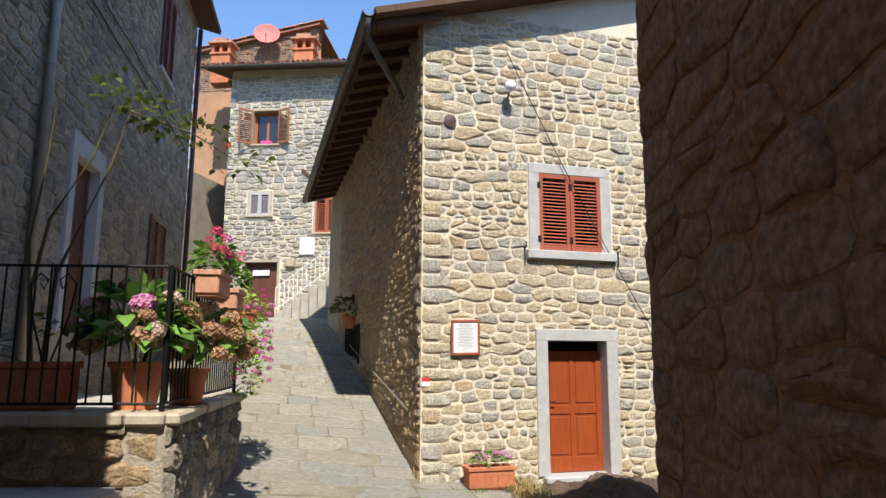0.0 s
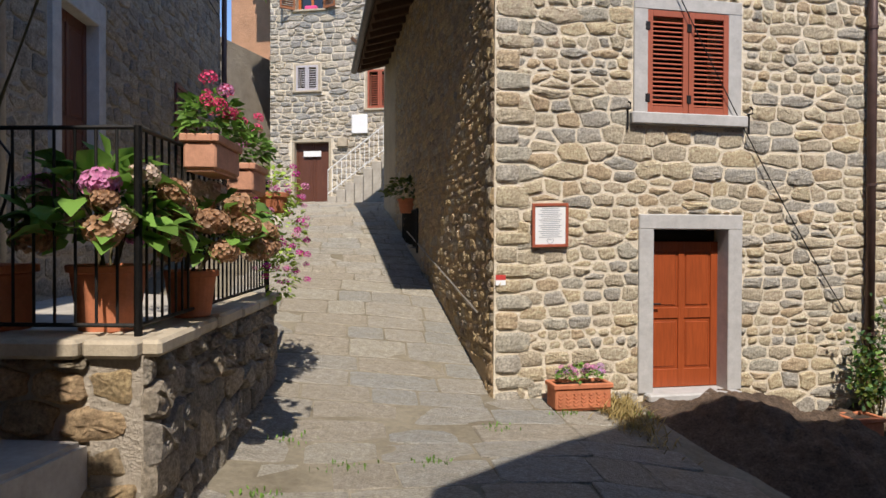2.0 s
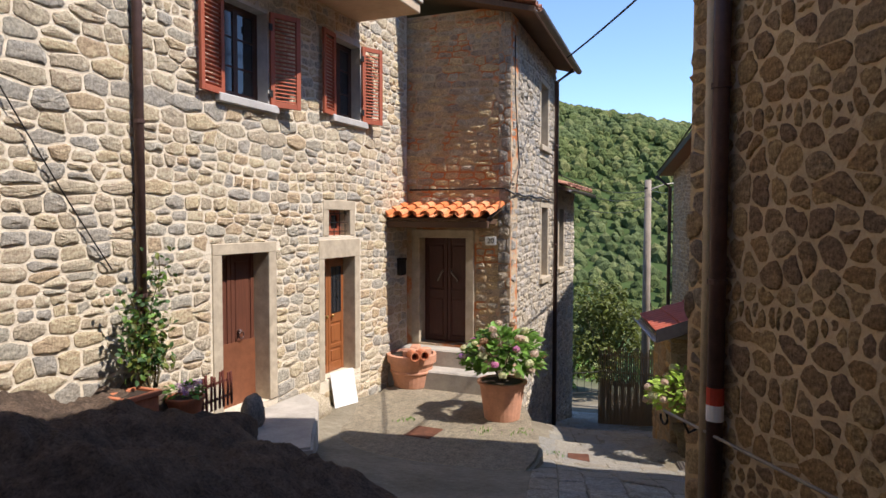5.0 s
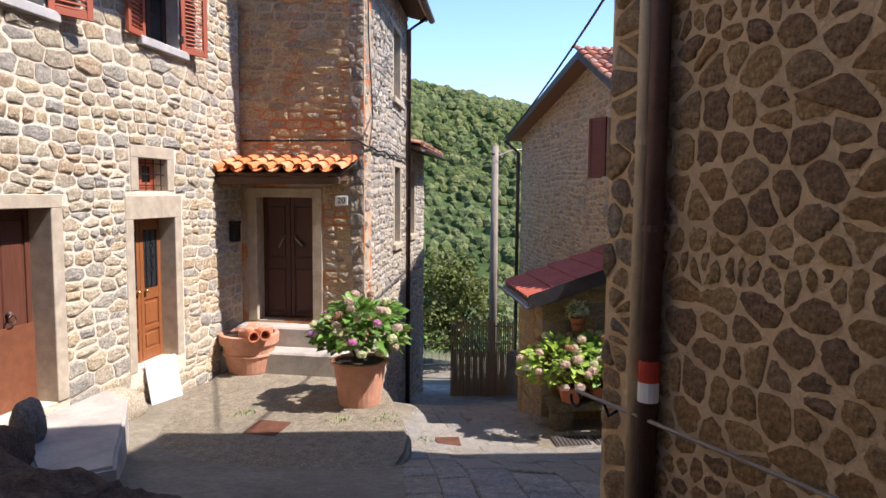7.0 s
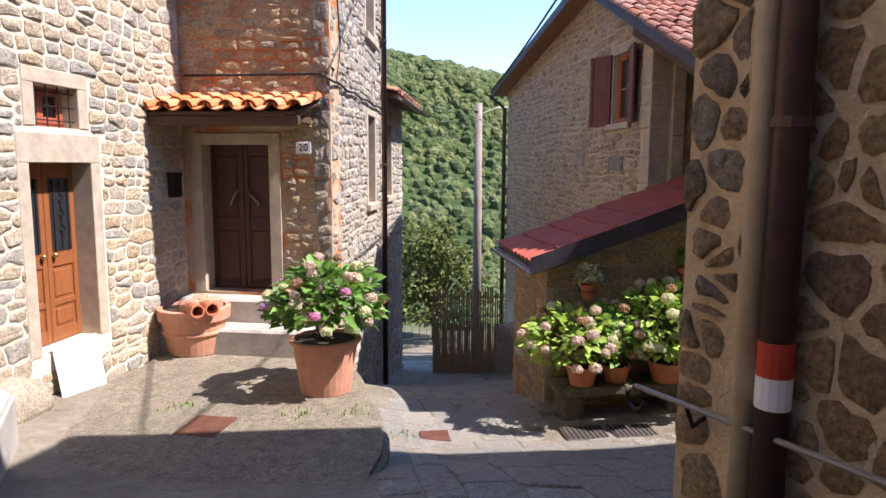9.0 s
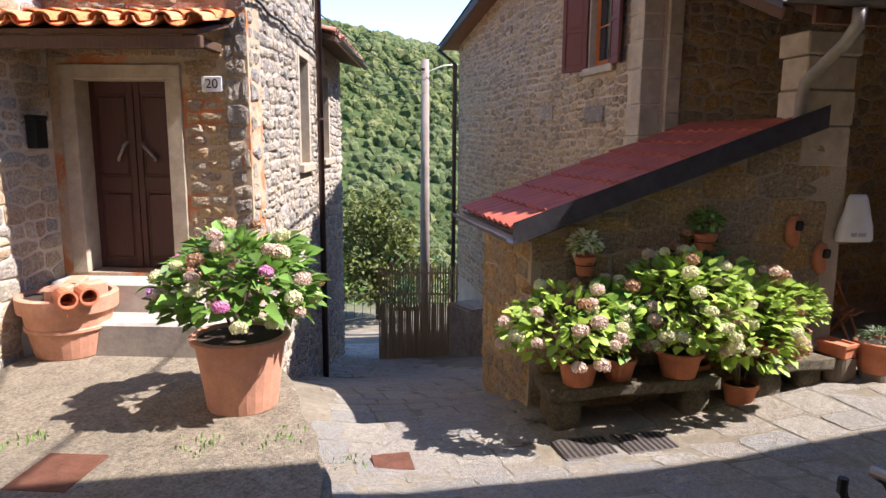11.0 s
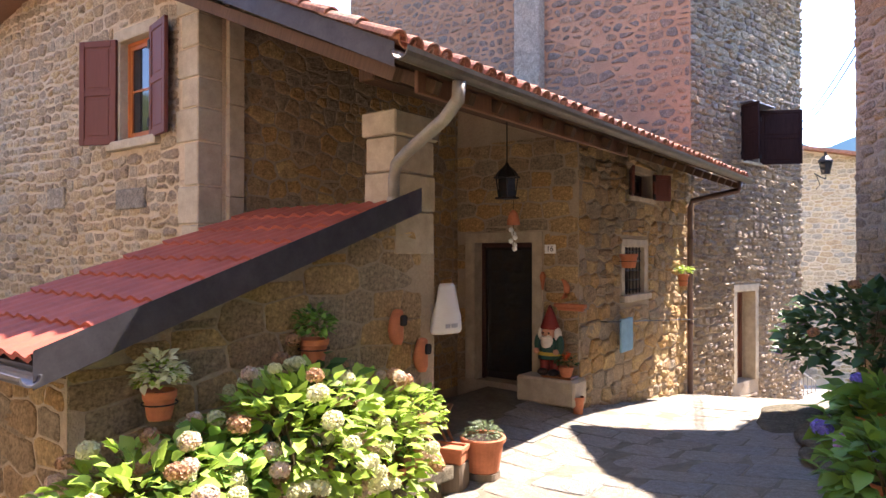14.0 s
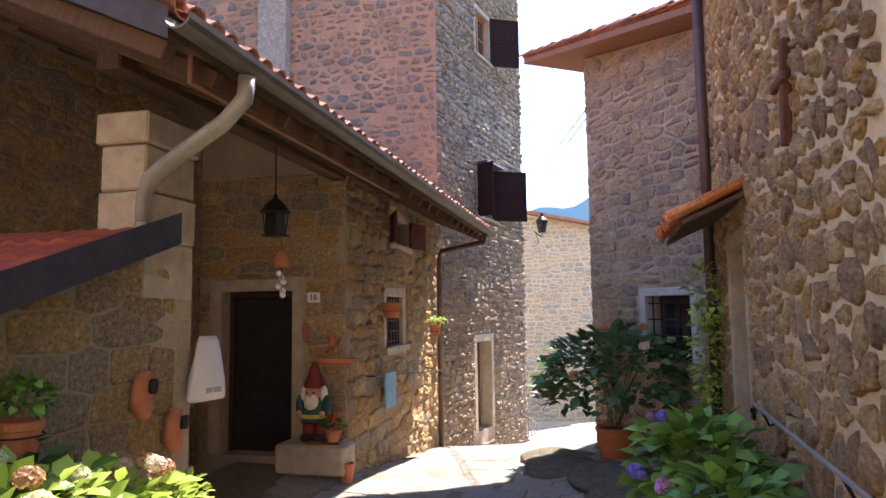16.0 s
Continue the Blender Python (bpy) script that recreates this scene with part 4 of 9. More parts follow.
# long house: two slopes with a rafter eave on the ramp side
back = Vector((A.n.x, A.n.y, 0)) * -12.0
fwd = Vector((A.n.x, A.n.y, 0)) * 0.45
al = lambda s, z: Vector((*(A.p0 + A.d * s), z))
slab("roof_long_left", [al(-0.85, 6.42) + fwd, al(5.5, 8.32) + fwd, al(5.5, 8.32) + back, al(-0.85, 6.42) + back], 0.1, M_WOODBEAM, "brown wooden eave with clay tiles on the long house")
slab("roof_long_right", [al(5.5, 8.32) + fwd, al(11.9, 6.4) + fwd, al(11.9, 6.4) + back, al(5.5, 8.32) + back], 0.1, M_WOODBEAM, "clay tiled roof of the long house")
for i in range(20):
    o = Vector((A.n.x, A.n.y, 0)) * (0.2 - 0.6 * i)
    a, b = al(-0.8, 6.33) + o, al(0.2, 6.63) + o
    bm = bmesh.new()
    box(bm, 0, (b - a).length, -0.05, 0.05, -0.13, 0.0, 0.006)
    tagged(part("eave_rafter", bm, M_WOODBEAM, None, m=slope_pose(a, b - a, -Vector((A.n.x, A.n.y, 0)))), "dark rafter end under the ramp eave", "rafter", kind="structure")
gutter("ramp_gutter", al(-0.93, 6.38) + fwd * 0.9, al(-0.93, 6.38) + back, 0.09, M_GUTTER, "brown gutter along the ramp eave")

# corner house
cb = Vector((-C.n.x, -C.n.y, 0))
cd = Vector((C.d.x, C.d.y, 0))
cp = lambda s, out, z: Vector((*C.at(s, z, out)[:2], z))
roof_c = slab("roof_corner_house", [cp(-0.35, 0.5, 4.98), cp(5.0, 0.5, 4.98), cp(5.0, -6.5, 6.75), cp(-0.35, -6.5, 6.75)], 0.1, M_WOODBEAM, "clay tiled roof of the corner house with a wooden eave")
cup = (cp(0, -6.5, 6.75) - cp(0, 0.5, 4.98)).normalized()
tiles(roof_c, slope_pose(cp(-0.33, 0.5, 4.99), cd, cup), 5.3, 7.2, M_TILE, 82)
gutter("corner_gutter", cp(-0.35, 0.58, 4.93), cp(5.05, 0.58, 4.93), 0.08, M_GUTTER, "brown gutter of the corner house")
cq = lambda s, out, z: Vector((*C2.at(s, z, out)[:2], z))
roof_c2 = slab("roof_annex", [cq(-0.3, 0.5, 1.95), cq(C2.length + 0.4, 0.5, 1.95), cq(C2.length + 0.4, -3.5, 3.0), cq(-0.3, -3.5, 3.0)], 0.09, M_WOODBEAM, "small clay tiled annex roof")
tiles(roof_c2, slope_pose(cq(-0.28, 0.5, 1.96), Vector((C2.d.x, C2.d.y, 0)), cq(0, -3.5, 3.0) - cq(0, 0.5, 1.95)), C2.length + 0.6, 4.1, M_TILE, 83)
gutter("annex_gutter", cq(-0.3, 0.57, 1.9), cq(C2.length + 0.4, 0.57, 1.9), 0.07, M_GUTTER, "brown annex gutter")

# near house, grey house, tower, left house, far house
# unseen roof: eave height and overhang set so its shadow edge crosses the lane
nu = -5.62
slab("roof_near_house", [uvz(nu, -1.5, 5.9), uvz(nu, 6.6, 5.9), uvz(-10.5, 6.6, 7.3), uvz(-10.5, -1.5, 7.3)], 0.1, M_WOODBEAM, "unseen roof of the near tall house, eave set for its shadow")
# unseen roof: corner heights chosen so that its shadow covers the bedrock
slab("roof_shade_caster", [Vector((0.7, 1.95, 6.1)), Vector((3.0, 3.2, 8.1)), Vector((5.4, 4.4, 7.6)), Vector((7.1, 6.2, 5.95)), Vector((8.6, 4.6, 5.95)), Vector((9.0, -4, 6.1)), Vector((1.0, -4.2, 6.2))], 0.1, M_WOODBEAM, "unseen roof raised and tilted to shade the bedrock")
rp = lambda s, out, z: Vector((*RBF.at(s, z, out)[:2], z))
roof_rb = slab("roof_grey_house", [rp(-1.04, 0.55, 4.24), rp(3.1, 0.55, 3.42), rp(3.1, -8, 3.42), rp(-1.04, -8, 4.24)], 0.09, M_WOODSOFFIT, "brown eave with pale soffit on the grey house")
tiles(roof_rb, slope_pose(rp(3.05, 0.5, 3.44), rp(3.05, -8, 3.44) - rp(3.05, 0.5, 3.44), rp(-1.04, 0, 4.24) - rp(3.1, 0, 3.42)), 8.4, 4.2, M_TILE, 84)
tp = lambda s, out, z: Vector((*TOWER.at(s, z, out)[:2], z))
slab("roof_tower", [tp(-0.5, 0.6, 10.3), tp(6.3, 0.6, 10.3), tp(6.3, -6, 11.9), tp(-0.5, -6, 11.9)], 0.1, M_WOODBEAM, "tiled roof of the tower")
lp = lambda s, out, z: Vector((*LEFT.at(s, z, out)[:2], z))
slab("roof_left_house", [lp(-5, 0.6, 10.4), lp(12.6, 0.6, 10.4), lp(12.6, -6, 12), lp(-5, -6, 12)], 0.1, M_WOODBEAM, "roof of the terrace house")
fp = lambda s, out, z: Vector((*FAR.at(s, z, out)[:2], z))
roof_f = slab("roof_far_house", [fp(-0.9, 0.7, 12.62), fp(11.5, 0.7, 12.62), fp(11.5, -5, 14.2), fp(-0.9, -5, 14.2)], 0.1, M_WOODBEAM, "clay tiled roof with deep eave on the far house")
tiles(roof_f, slope_pose(fp(-0.9, 0.7, 12.63), Vector((FAR.d.x, FAR.d.y, 0)), fp(0, -5, 14.2) - fp(0, 0.7, 12.62)), 9.0, 2.2, M_TILE, 85)
gutter("far_gutter", fp(-0.95, 0.78, 12.58), fp(11.5, 0.78, 12.58), 0.09, M_GUTTER, "brown gutter of the far house")
# gable behind it
FG = Frame((-13.6, 28), (-7.7, 28))
wall("wall_far_gable", FG, 8, 15.2, M_MORTAR_SALMON, top=lambda s: 15.5 + 0.2 * s, label="old brick gable behind the far roof")
rubble(bpy.data.objects["wall_far_gable"], FG.length, 13.6, 15.2, M_STONE_SALMON, 86, h=(0.09, 0.13), ratio=(1.8, 2.6), gap=0.02, wild=0.05, top=lambda s: 15.5 + 0.2 * s)
g0, g1 = FG.at(-0.6, 15.42, 0.25), FG.at(6.0, 16.74, 0.25)
roof_fg = slab("roof_far_gable", [g0, g1, g1 + Vector((0, 7, 0)), g0 + Vector((0, 7, 0))], 0.1, M_TILE, "red tiled roof edge of the brick gable")
tiles(roof_fg, slope_pose(g0 + Vector((0, 0.8, 0.01)), Vector((0, -1, 0)), g1 - g0), 0.8, (g1 - g0).length, M_TILE, 87)


# ---- platform, rocks and paving ----
def poly_block(name, pts, top, bottom, mat, label, category, bevel=0.03, kind="structure", rough=0.0, seed=1):
    """A block from a plan outline; top is a height or a function of x, y."""
    rng = random.Random(seed)
    hz = top if callable(top) else (lambda x, y: top)
    ring = []
    for i, p in enumerate(pts):
        q = pts[(i + 1) % len(pts)]
        k = max(1, int((Vector(q) - Vector(p)).length / 0.35)) if rough else 1
        for j in range(k):
            w = Vector(p).lerp(Vector(q), j / k)
            ring.append((w.x + rng.uniform(-rough, rough) * (j > 0), w.y + rng.uniform(-rough, rough) * (j > 0)))
    bm = bmesh.new()
    up = [bm.verts.new((x, y, hz(x, y))) for x, y in ring]
    dn = [bm.verts.new((x + rng.uniform(-rough, rough), y + rng.uniform(-rough, rough), bottom)) for x, y in ring]
    bm.faces.new(up)
    n = len(ring)
    for i in range(n):
        bm.faces.new((up[i], dn[i], dn[(i + 1) % n], up[(i + 1) % n]))
    bmesh.ops.recalc_face_normals(bm, faces=bm.faces)
    if bevel:
        bmesh.ops.bevel(bm, geom=[e for e in bm.edges if all(v in up for v in e.verts)], offset=bevel, segments=2, affect="EDGES")
    return tagged(part(name, bm, mat, None), label, category, kind=kind)


def plat_z(x, y):
    return -2.03 - 0.02 * (x - 8) + 0.05 * max(0, 7.4 - x)


M_PLAT = stone_mat("worn_concrete_and_flags", [(0.33, 0.28, 0.20)], 0.9, 0.6, (0.24, 0.21, 0.15), 0.8)
PLAT = [(8.72, 8.92), (9.9, 10.0), (11.05, 11.3), (10.35, 13.4), (5.6, 11.62), (5.3, 10.0), (6.4, 8.6), (7.6, 8.35)]
poly_block("pavement_platform", PLAT, plat_z, -3.4, M_PLAT, "worn flagged platform before the doors", "pavement", 0.05, rough=0.035, seed=3)
poly_block("door_slab", [(5.05, 10.1), (5.55, 9.85), (6.75, 11.45), (6.85, 11.98), (5.6, 11.55)], -1.47, -2.6, M_CONCRETE, "pale concrete slab before the brown door", "slab", 0.03, rough=0.015, seed=4)

# bedrock hump before the long house
verts, faces = [], []


def rock_h(s, o):
    """Height of the bedrock, s along the house front, o out of it."""
    base = -0.40 - 0.12 * max(0, s - 2.8) - 0.22 * max(0, s - 4.3)
    rim = min(1, max(0, (s - 1.35 - 0.25 * o) / 0.9)) * min(1, max(0, (6.0 - s) / 0.7))
    left = 1 - soft(2.4, 4.0, s)
    fall = 1 - soft(1.5 + 0.15 * s, 3.0 + 0.16 * s, o)
    n = noise.fractal(Vector((s * 1.1, o * 1.1, 3.0)), 0.8, 2.1, 5) * 0.13
    n += 0.05 * (0.5 - abs(noise.noise(Vector((s * 3.1, o * 3.1, 8.0))))) + 0.035 * noise.fractal(Vector((s * 7, o * 7, 1.0)), 0.7, 2.1, 4)
    ridges = 0.06 * abs(math.sin(s * 2.3 + o * 3.1 + 2 * noise.noise(Vector((s, o, 0)))))
    p = A.at(s, 0, o)
    g = near_height(p.x, p.y) - 0.12
    return max(g, g + (base - 0.06 - 0.2 * o + left * (0.12 * o + 0.26 * math.exp(-((o - 1.2) / 0.75) ** 2)) + n * 1.2 + ridges - g) * rim * fall)


rs, ro = np.arange(1.1, 6.3, 0.045), np.arange(0.02, 3.9, 0.045)
for o in ro:
    for s in rs:
        p = A.at(s, 0, o)
        verts.append((p.x, p.y, rock_h(float(s), float(o))))
k = len(rs)
faces = [(j * k + i, j * k + i + 1, (j + 1) * k + i + 1, (j + 1) * k + i) for j in range(len(ro) - 1) for i in range(k - 1)]
rock = tagged(mesh_ob("bedrock", verts, [f[::-1] for f in faces], M_ROCK, smooth=True), "dark rough bedrock hump before the house", "rock", kind="structure")


def flag(rng, w, h, t=0.03):
    """One paving flag, its top at z = 0, with broken corners and soft edges."""
    pts = []
    for cx, cy in ((-1, -1), (1, -1), (1, 1), (-1, 1)):
        a, b = rng.uniform(0.03, 0.12), rng.uniform(0.03, 0.12)
        p, q = (cx * w / 2, cy * h / 2 - cy * b * h), (cx * w / 2 - cx * a * w, cy * h / 2)
        pts += [p, q] if cx * cy > 0 else [q, p]
    verts = [(x, y, -t) for x, y in pts] + [(x, y, -0.008) for x, y in pts] + [(x * 0.97, y * 0.96, rng.uniform(-0.003, 0.003)) for x, y in pts]
    n = len(pts)
    faces = [(r * n + i, r * n + (i + 1) % n, (r + 1) * n + (i + 1) % n, (r + 1) * n + i) for r in range(2) for i in range(n)] + [tuple(2 * n + i for i in range(n))]
    return verts, faces


def paving(name, p0, p1, widths, seed, row=(0.3, 0.5), size=(0.35, 0.85), near=None, height=near_height, lift=0.004, mat=None, label=""):
    """Flags in rows across a lane that runs from p0 to p1; widths (left, right) of the lane at its start and end."""
    rng = random.Random(seed)
    mat = mat or M_PAVE
    p0, p1 = Vector(p0), Vector(p1)
    d = (p1 - p0).normalized()
    r = Vector((d.y, -d.x))
    L = (p1 - p0).length
    road = tagged(new(name), label, "pavement", kind="structure")
    variants = []
    for k in range(12):
        vs, fs = flag(rng, 1.0, 1.0)
        me = bpy.data.meshes.new("flagstone")
        me.from_pydata(vs, [], fs)
        me.materials.append(mat)
        variants.append(me)
    verts, faces = [], []
    made = 0
    y = 0.0
    while y < L:
        h = rng.uniform(*row)
        k = y / L
        lo, hi = widths[0][0] * (1 - k) + widths[1][0] * k, widths[0][1] * (1 - k) + widths[1][1] * k
        x = lo + rng.uniform(-0.2, 0)
        while x < hi:
            w = rng.uniform(*size)
            c = p0 + d * (y + h / 2) + r * (x + w / 2)
            z = height(c.x, c.y)
            e = 0.12
            sx = (height(c.x + r.x * e, c.y + r.y * e) - height(c.x - r.x * e, c.y - r.y * e)) / (2 * e)
            sy = (height(c.x + d.x * e, c.y + d.y * e) - height(c.x - d.x * e, c.y - d.y * e)) / (2 * e)
            X, Y = Vector((r.x, r.y, sx)).normalized(), Vector((d.x, d.y, sy)).normalized()
            Z = X.cross(Y).normalized()
            m4 = Matrix((X, Y, Z)).transposed().to_4x4()
            m4.translation = Vector((c.x, c.y, z + lift + rng.uniform(0, 0.005)))
            m4 = m4 @ pose(0, 0, 0, rng.uniform(-0.8, 0.8), rng.uniform(-0.8, 0.8), rng.uniform(-3, 3)) @ Matrix.Diagonal((w - 0.014, h - 0.014, 1, 1))
            if near and made < 300 and near[0] < c.x < near[1] and near[2] < c.y < near[3]:
                ob = new("flagstone", rng.choice(variants))
                ob.parent = road
                ob.matrix_basis = m4
                made += 1
            else:
                vs, fs = flag(rng, 1.0, 1.0)
                q = len(verts)
                verts += [tuple(m4 @ Vector(v)) for v in vs]
                faces += [tuple(i + q for i in f) for f in fs]
            x += w
        y += h
    if verts:
        tagged(mesh_ob("flagstones", verts, faces, mat, road), kind="stuff")


paving("pavement_ramp", (-0.4, 4.6), (-6.9, 23.6), ((-2.0, 2.4), (-1.7, 1.9)), 91, row=(0.4, 0.62), size=(0.5, 1.1), near=(-4, 3, 4, 13), label="pale grey flagstones climbing the ramp")
paving("pavement_lane", (8.6, 9.0), (21.5, -9.5), ((-1.9, 3.0), (-3.4, 2.6)), 92, row=(0.3, 0.5), size=(0.4, 0.95), near=(8, 16, 1, 10), label="worn flagstones of the sunny lane")
paving("pavement_descent", (9.4, 7.6), (21.0, 17.0), ((-1.1, 1.4), (-0.9, 1.5)), 93, row=(0.25, 0.4), size=(0.25, 0.5), near=(9, 16, 7, 14), label="rough cobbles going down beside the shed")


# ---- doors, windows, shutters ----
def surround(fr, o, w=0.17, top=0.17, proud=0.03, mat=None, label="grey dressed stone door surround", depth=0.24, sill=0.0, name="trim_surround"):
    """Jambs and lintel of dressed stone round an opening."""
    mat = mat or M_SILL
    s0, s1, z0, z1 = o
    th = tagged(new(name), label, "trim", kind="structure")
    th.matrix_basis = fr.m()
    part("jamb", boxes((s0 - w, s0 + 0.012, -proud, depth, z0, z1), bevel=0.008), mat, th)
    part("jamb", boxes((s1 - 0.012, s1 + w, -proud, depth, z0, z1), bevel=0.008), mat, th)
    part("lintel", boxes((s0 - w, s1 + w, -proud - 0.004, depth, z1 - 0.012, z1 + top), bevel=0.01), mat, th)
    if sill:
        part("sill", boxes((s0 - w - 0.05, s1 + w + 0.05, -proud - 0.07, depth, z0 - sill, z0 + 0.01), bevel=0.012), mat, th)
    return th


def back_room(fr, o, depth=0.6, name="room_shade_sheet"):
    """Closes an opening with a near-black sheet that paints the unlit room's darkness."""
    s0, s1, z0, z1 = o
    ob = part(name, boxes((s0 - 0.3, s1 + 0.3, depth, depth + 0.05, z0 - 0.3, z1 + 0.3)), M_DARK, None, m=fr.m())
    tagged(ob, "near-black sheet painting the unlit room behind", "wall", kind="structure")


def panel_door(fr, o, mat, label, panels, inset=0.2, leaves=1, handle=True, gap_top=0.0, name="door", mat2=None):
    """A framed door: stiles and rails, sunk panels with a raised field. panels: rows of (z0, z1) as shares of its height."""
    s0, s1, z0, z1 = o
    z1 -= gap_top
    d = tagged(new(name), label, "door", kind="structure")
    d.matrix_basis = fr.m(s0, z0, -inset)
    W, H = s1 - s0, z1 - z0
    lw = W / leaves
    for k in range(leaves):
        x0 = k * lw + 0.004
        x1 = (k + 1) * lw - 0.004
        st = 0.10 if leaves == 1 else 0.07
        cols = 2 if leaves == 1 else 1
        part("leaf", boxes((x0, x1, 0.02, 0.05, 0.01, H)), mat, d)
        for a, b in ((x0, x0 + st), (x1 - st, x1)) + (((x0 + x1) / 2 - 0.04, (x0 + x1) / 2 + 0.04),) * (cols == 2):
            part("stile", boxes((a, b, 0.0, 0.03, 0.012, H - 0.002), bevel=0.006), mat, d)
        edges = [0.0] + [v for p in panels for v in p] + [1.0]
        for a, b in zip(edges[::2], edges[1::2]):
            part("rail", boxes((x0 + st, x1 - st, 0.004, 0.03, a * H + 0.012, b * H - 0.002), bevel=0.005), mat, d)
        for a, b in panels:
            pw = (x1 - x0 - 2 * st - (0.08 if cols == 2 else 0)) / cols
            for c in range(cols):
                q = x0 + st + c * (pw + 0.08)
                part("panel", boxes((q + 0.025, q + pw - 0.025, 0.008, 0.028, a * H + 0.025, b * H - 0.025), bevel=0.014), mat2 or mat, d)
    if handle:
        bm = boxes((0.06, 0.10, -0.012, 0.0, 0.93, 1.12), bevel=0.004)
        tube(bm, [(0.08, -0.012, 1.06), (0.08, -0.06, 1.06), (0.19, -0.065, 1.06)], 0.010)
        part("handle", bm, M_IRON, d, "black iron lever handle", smooth=False)
    back_room(fr, o)
    return d


def slat_mesh(w, mat, tilt=38, depth=0.04):
    bm = boxes((0, w, -depth / 2, depth / 2, -0.005, 0.005), bevel=0.002)
    bmesh.ops.rotate(bm, verts=bm.verts, cent=(0, 0, 0), matrix=Matrix.Rotation(radians(tilt), 3, "X"))
    me = bpy.data.meshes.new("slat")
    bm.to_mesh(me)
    bm.free()
    me.materials.append(mat)
    return me


def shutter(name, m, w, h, mat, label, step=0.055, louvred=True, mid=None, group="", hinges=True):
    """One shutter leaf: x along its width, z up, face to -y."""
    th = empty(name, m, label, "shutter", group)
    st = min(0.07, w * 0.16)
    part("stile", boxes((0, st, -0.022, 0.022, 0, h), bevel=0.004), mat, th)
    part("stile", boxes((w - st, w, -0.022, 0.022, 0, h), bevel=0.004), mat, th)
    bars = [(0, 0.08), (h - 0.075, h)] + ([(h * mid - 0.035, h * mid + 0.035)] if mid else [])
    for a, b in bars:
        part("rail", boxes((st, w - st, -0.021, 0.021, a, b), bevel=0.004), mat, th)
    if louvred:
        me = slat_mesh(w - 2 * st, mat)
        n = int((h - 0.16) / step)
        for i in range(n):
            z = 0.10 + i * step
            if mid and abs(z - h * mid) < 0.05:
                continue
            ob = new("slat", me)
            ob.parent = th
            ob.matrix_basis = Matrix.Translation((st, 0, z))
    else:
        zs = [0.08] + ([h * mid - 0.035, h * mid + 0.035] if mid else []) + [h - 0.075]
        for a, b in zip(zs[::2], zs[1::2]):
            part("panel", boxes((st, w - st, -0.008, 0.008, a, b)), mat, th)
            part("field", boxes((st + 0.03, w - st - 0.03, -0.014, 0.014, a + 0.03, b - 0.03), bevel=0.006), mat, th)
    if hinges:
        for z in (0.14 * h, 0.84 * h):
            part("hinge", boxes((-0.03, 0.03, -0.032, -0.02, z - 0.05, z + 0.05), bevel=0.004), M_IRON, th, "black iron hinge")
    return th


def glazed_window(fr, o, mat, label, inset=0.22, cols=2, bars=1, name="window", curtain=False):
    """A wooden window with panes, set back in an opening."""
    s0, s1, z0, z1 = o
    w = tagged(new(name), label, "window", kind="structure")
    w.matrix_basis = fr.m(s0, z0, -inset)
    W, H = s1 - s0, z1 - z0
    part("window_frame", boxes((0, 0.05, -0.03, 0.03, 0, H), (W - 0.05, W, -0.03, 0.03, 0, H), (0.05, W - 0.05, -0.03, 0.03, H - 0.05, H), (0.05, W - 0.05, -0.03, 0.03, 0, 0.06), bevel=0.004), mat, w)
    pw = (W - 0.1) / cols
    for c in range(cols):
        x = 0.05 + c * pw
        sash = part("sash", boxes((x, x + 0.045, -0.022, 0.022, 0.06, H - 0.05), (x + pw - 0.045, x + pw, -0.022, 0.022, 0.06, H - 0.05), (x + 0.045, x + pw - 0.045, -0.022, 0.022, 0.06, 0.115), (x + 0.045, x + pw - 0.045, -0.022, 0.022, H - 0.1, H - 0.05), bevel=0.003), mat, w)
        for b in range(bars):
            z = 0.06 + (H - 0.11) * (b + 1) / (bars + 1)
            part("glazing_bar", boxes((x + 0.045, x + pw - 0.045, -0.012, 0.012, z - 0.012, z + 0.012)), mat, sash)
        part("pane", boxes((x + 0.04, x + pw - 0.04, -0.003, 0.003, 0.1, H - 0.08)), M_GLASS, sash, "dark reflecting pane")
    back_room(fr, o)
    return w


def grille(fr, o, label, nx=4, nz=4, inset=0.05, name="window_grille", r=0.008):
    s0, s1, z0, z1 = o
    g = tagged(new(name), label, "grille")
    g.matrix_basis = fr.m(s0, z0, -inset)
    for i in range(nx):
        x = (s1 - s0) * (i + 0.5) / nx
        part("bar", tube(bmesh.new(), [(x, 0, -0.01), (x, 0, z1 - z0 + 0.01)], r, 6), M_IRON, g)
    for i in range(nz):
        z = (z1 - z0) * (i + 0.5) / nz
        part("bar", tube(bmesh.new(), [(-0.01, 0.004, z), (s1 - s0 + 0.01, 0.004, z)], r, 6), M_IRON, g)
    return g


def downpipe(name, pts, r, mat, label, clamps=()):
    th = tagged(new(name), label, "downpipe")
    pts = [Vector(p) for p in pts]
    part("pipe", tube(bmesh.new(), pts, r, 12), mat, th, smooth=True)
    for z in clamps:
        p = min(pts, key=lambda q: abs(q.z - z))
        for a, b in zip(pts, pts[1:]):
            if min(a.z, b.z) <= z <= max(a.z, b.z) and a.z != b.z:
                p = a.lerp(b, (z - a.z) / (b.z - a.z))
        part("clamp", tube(bmesh.new(), [(p.x, p.y, z - 0.02), (p.x, p.y, z + 0.02)], r * 1.18, 12), mat, th)
    return th


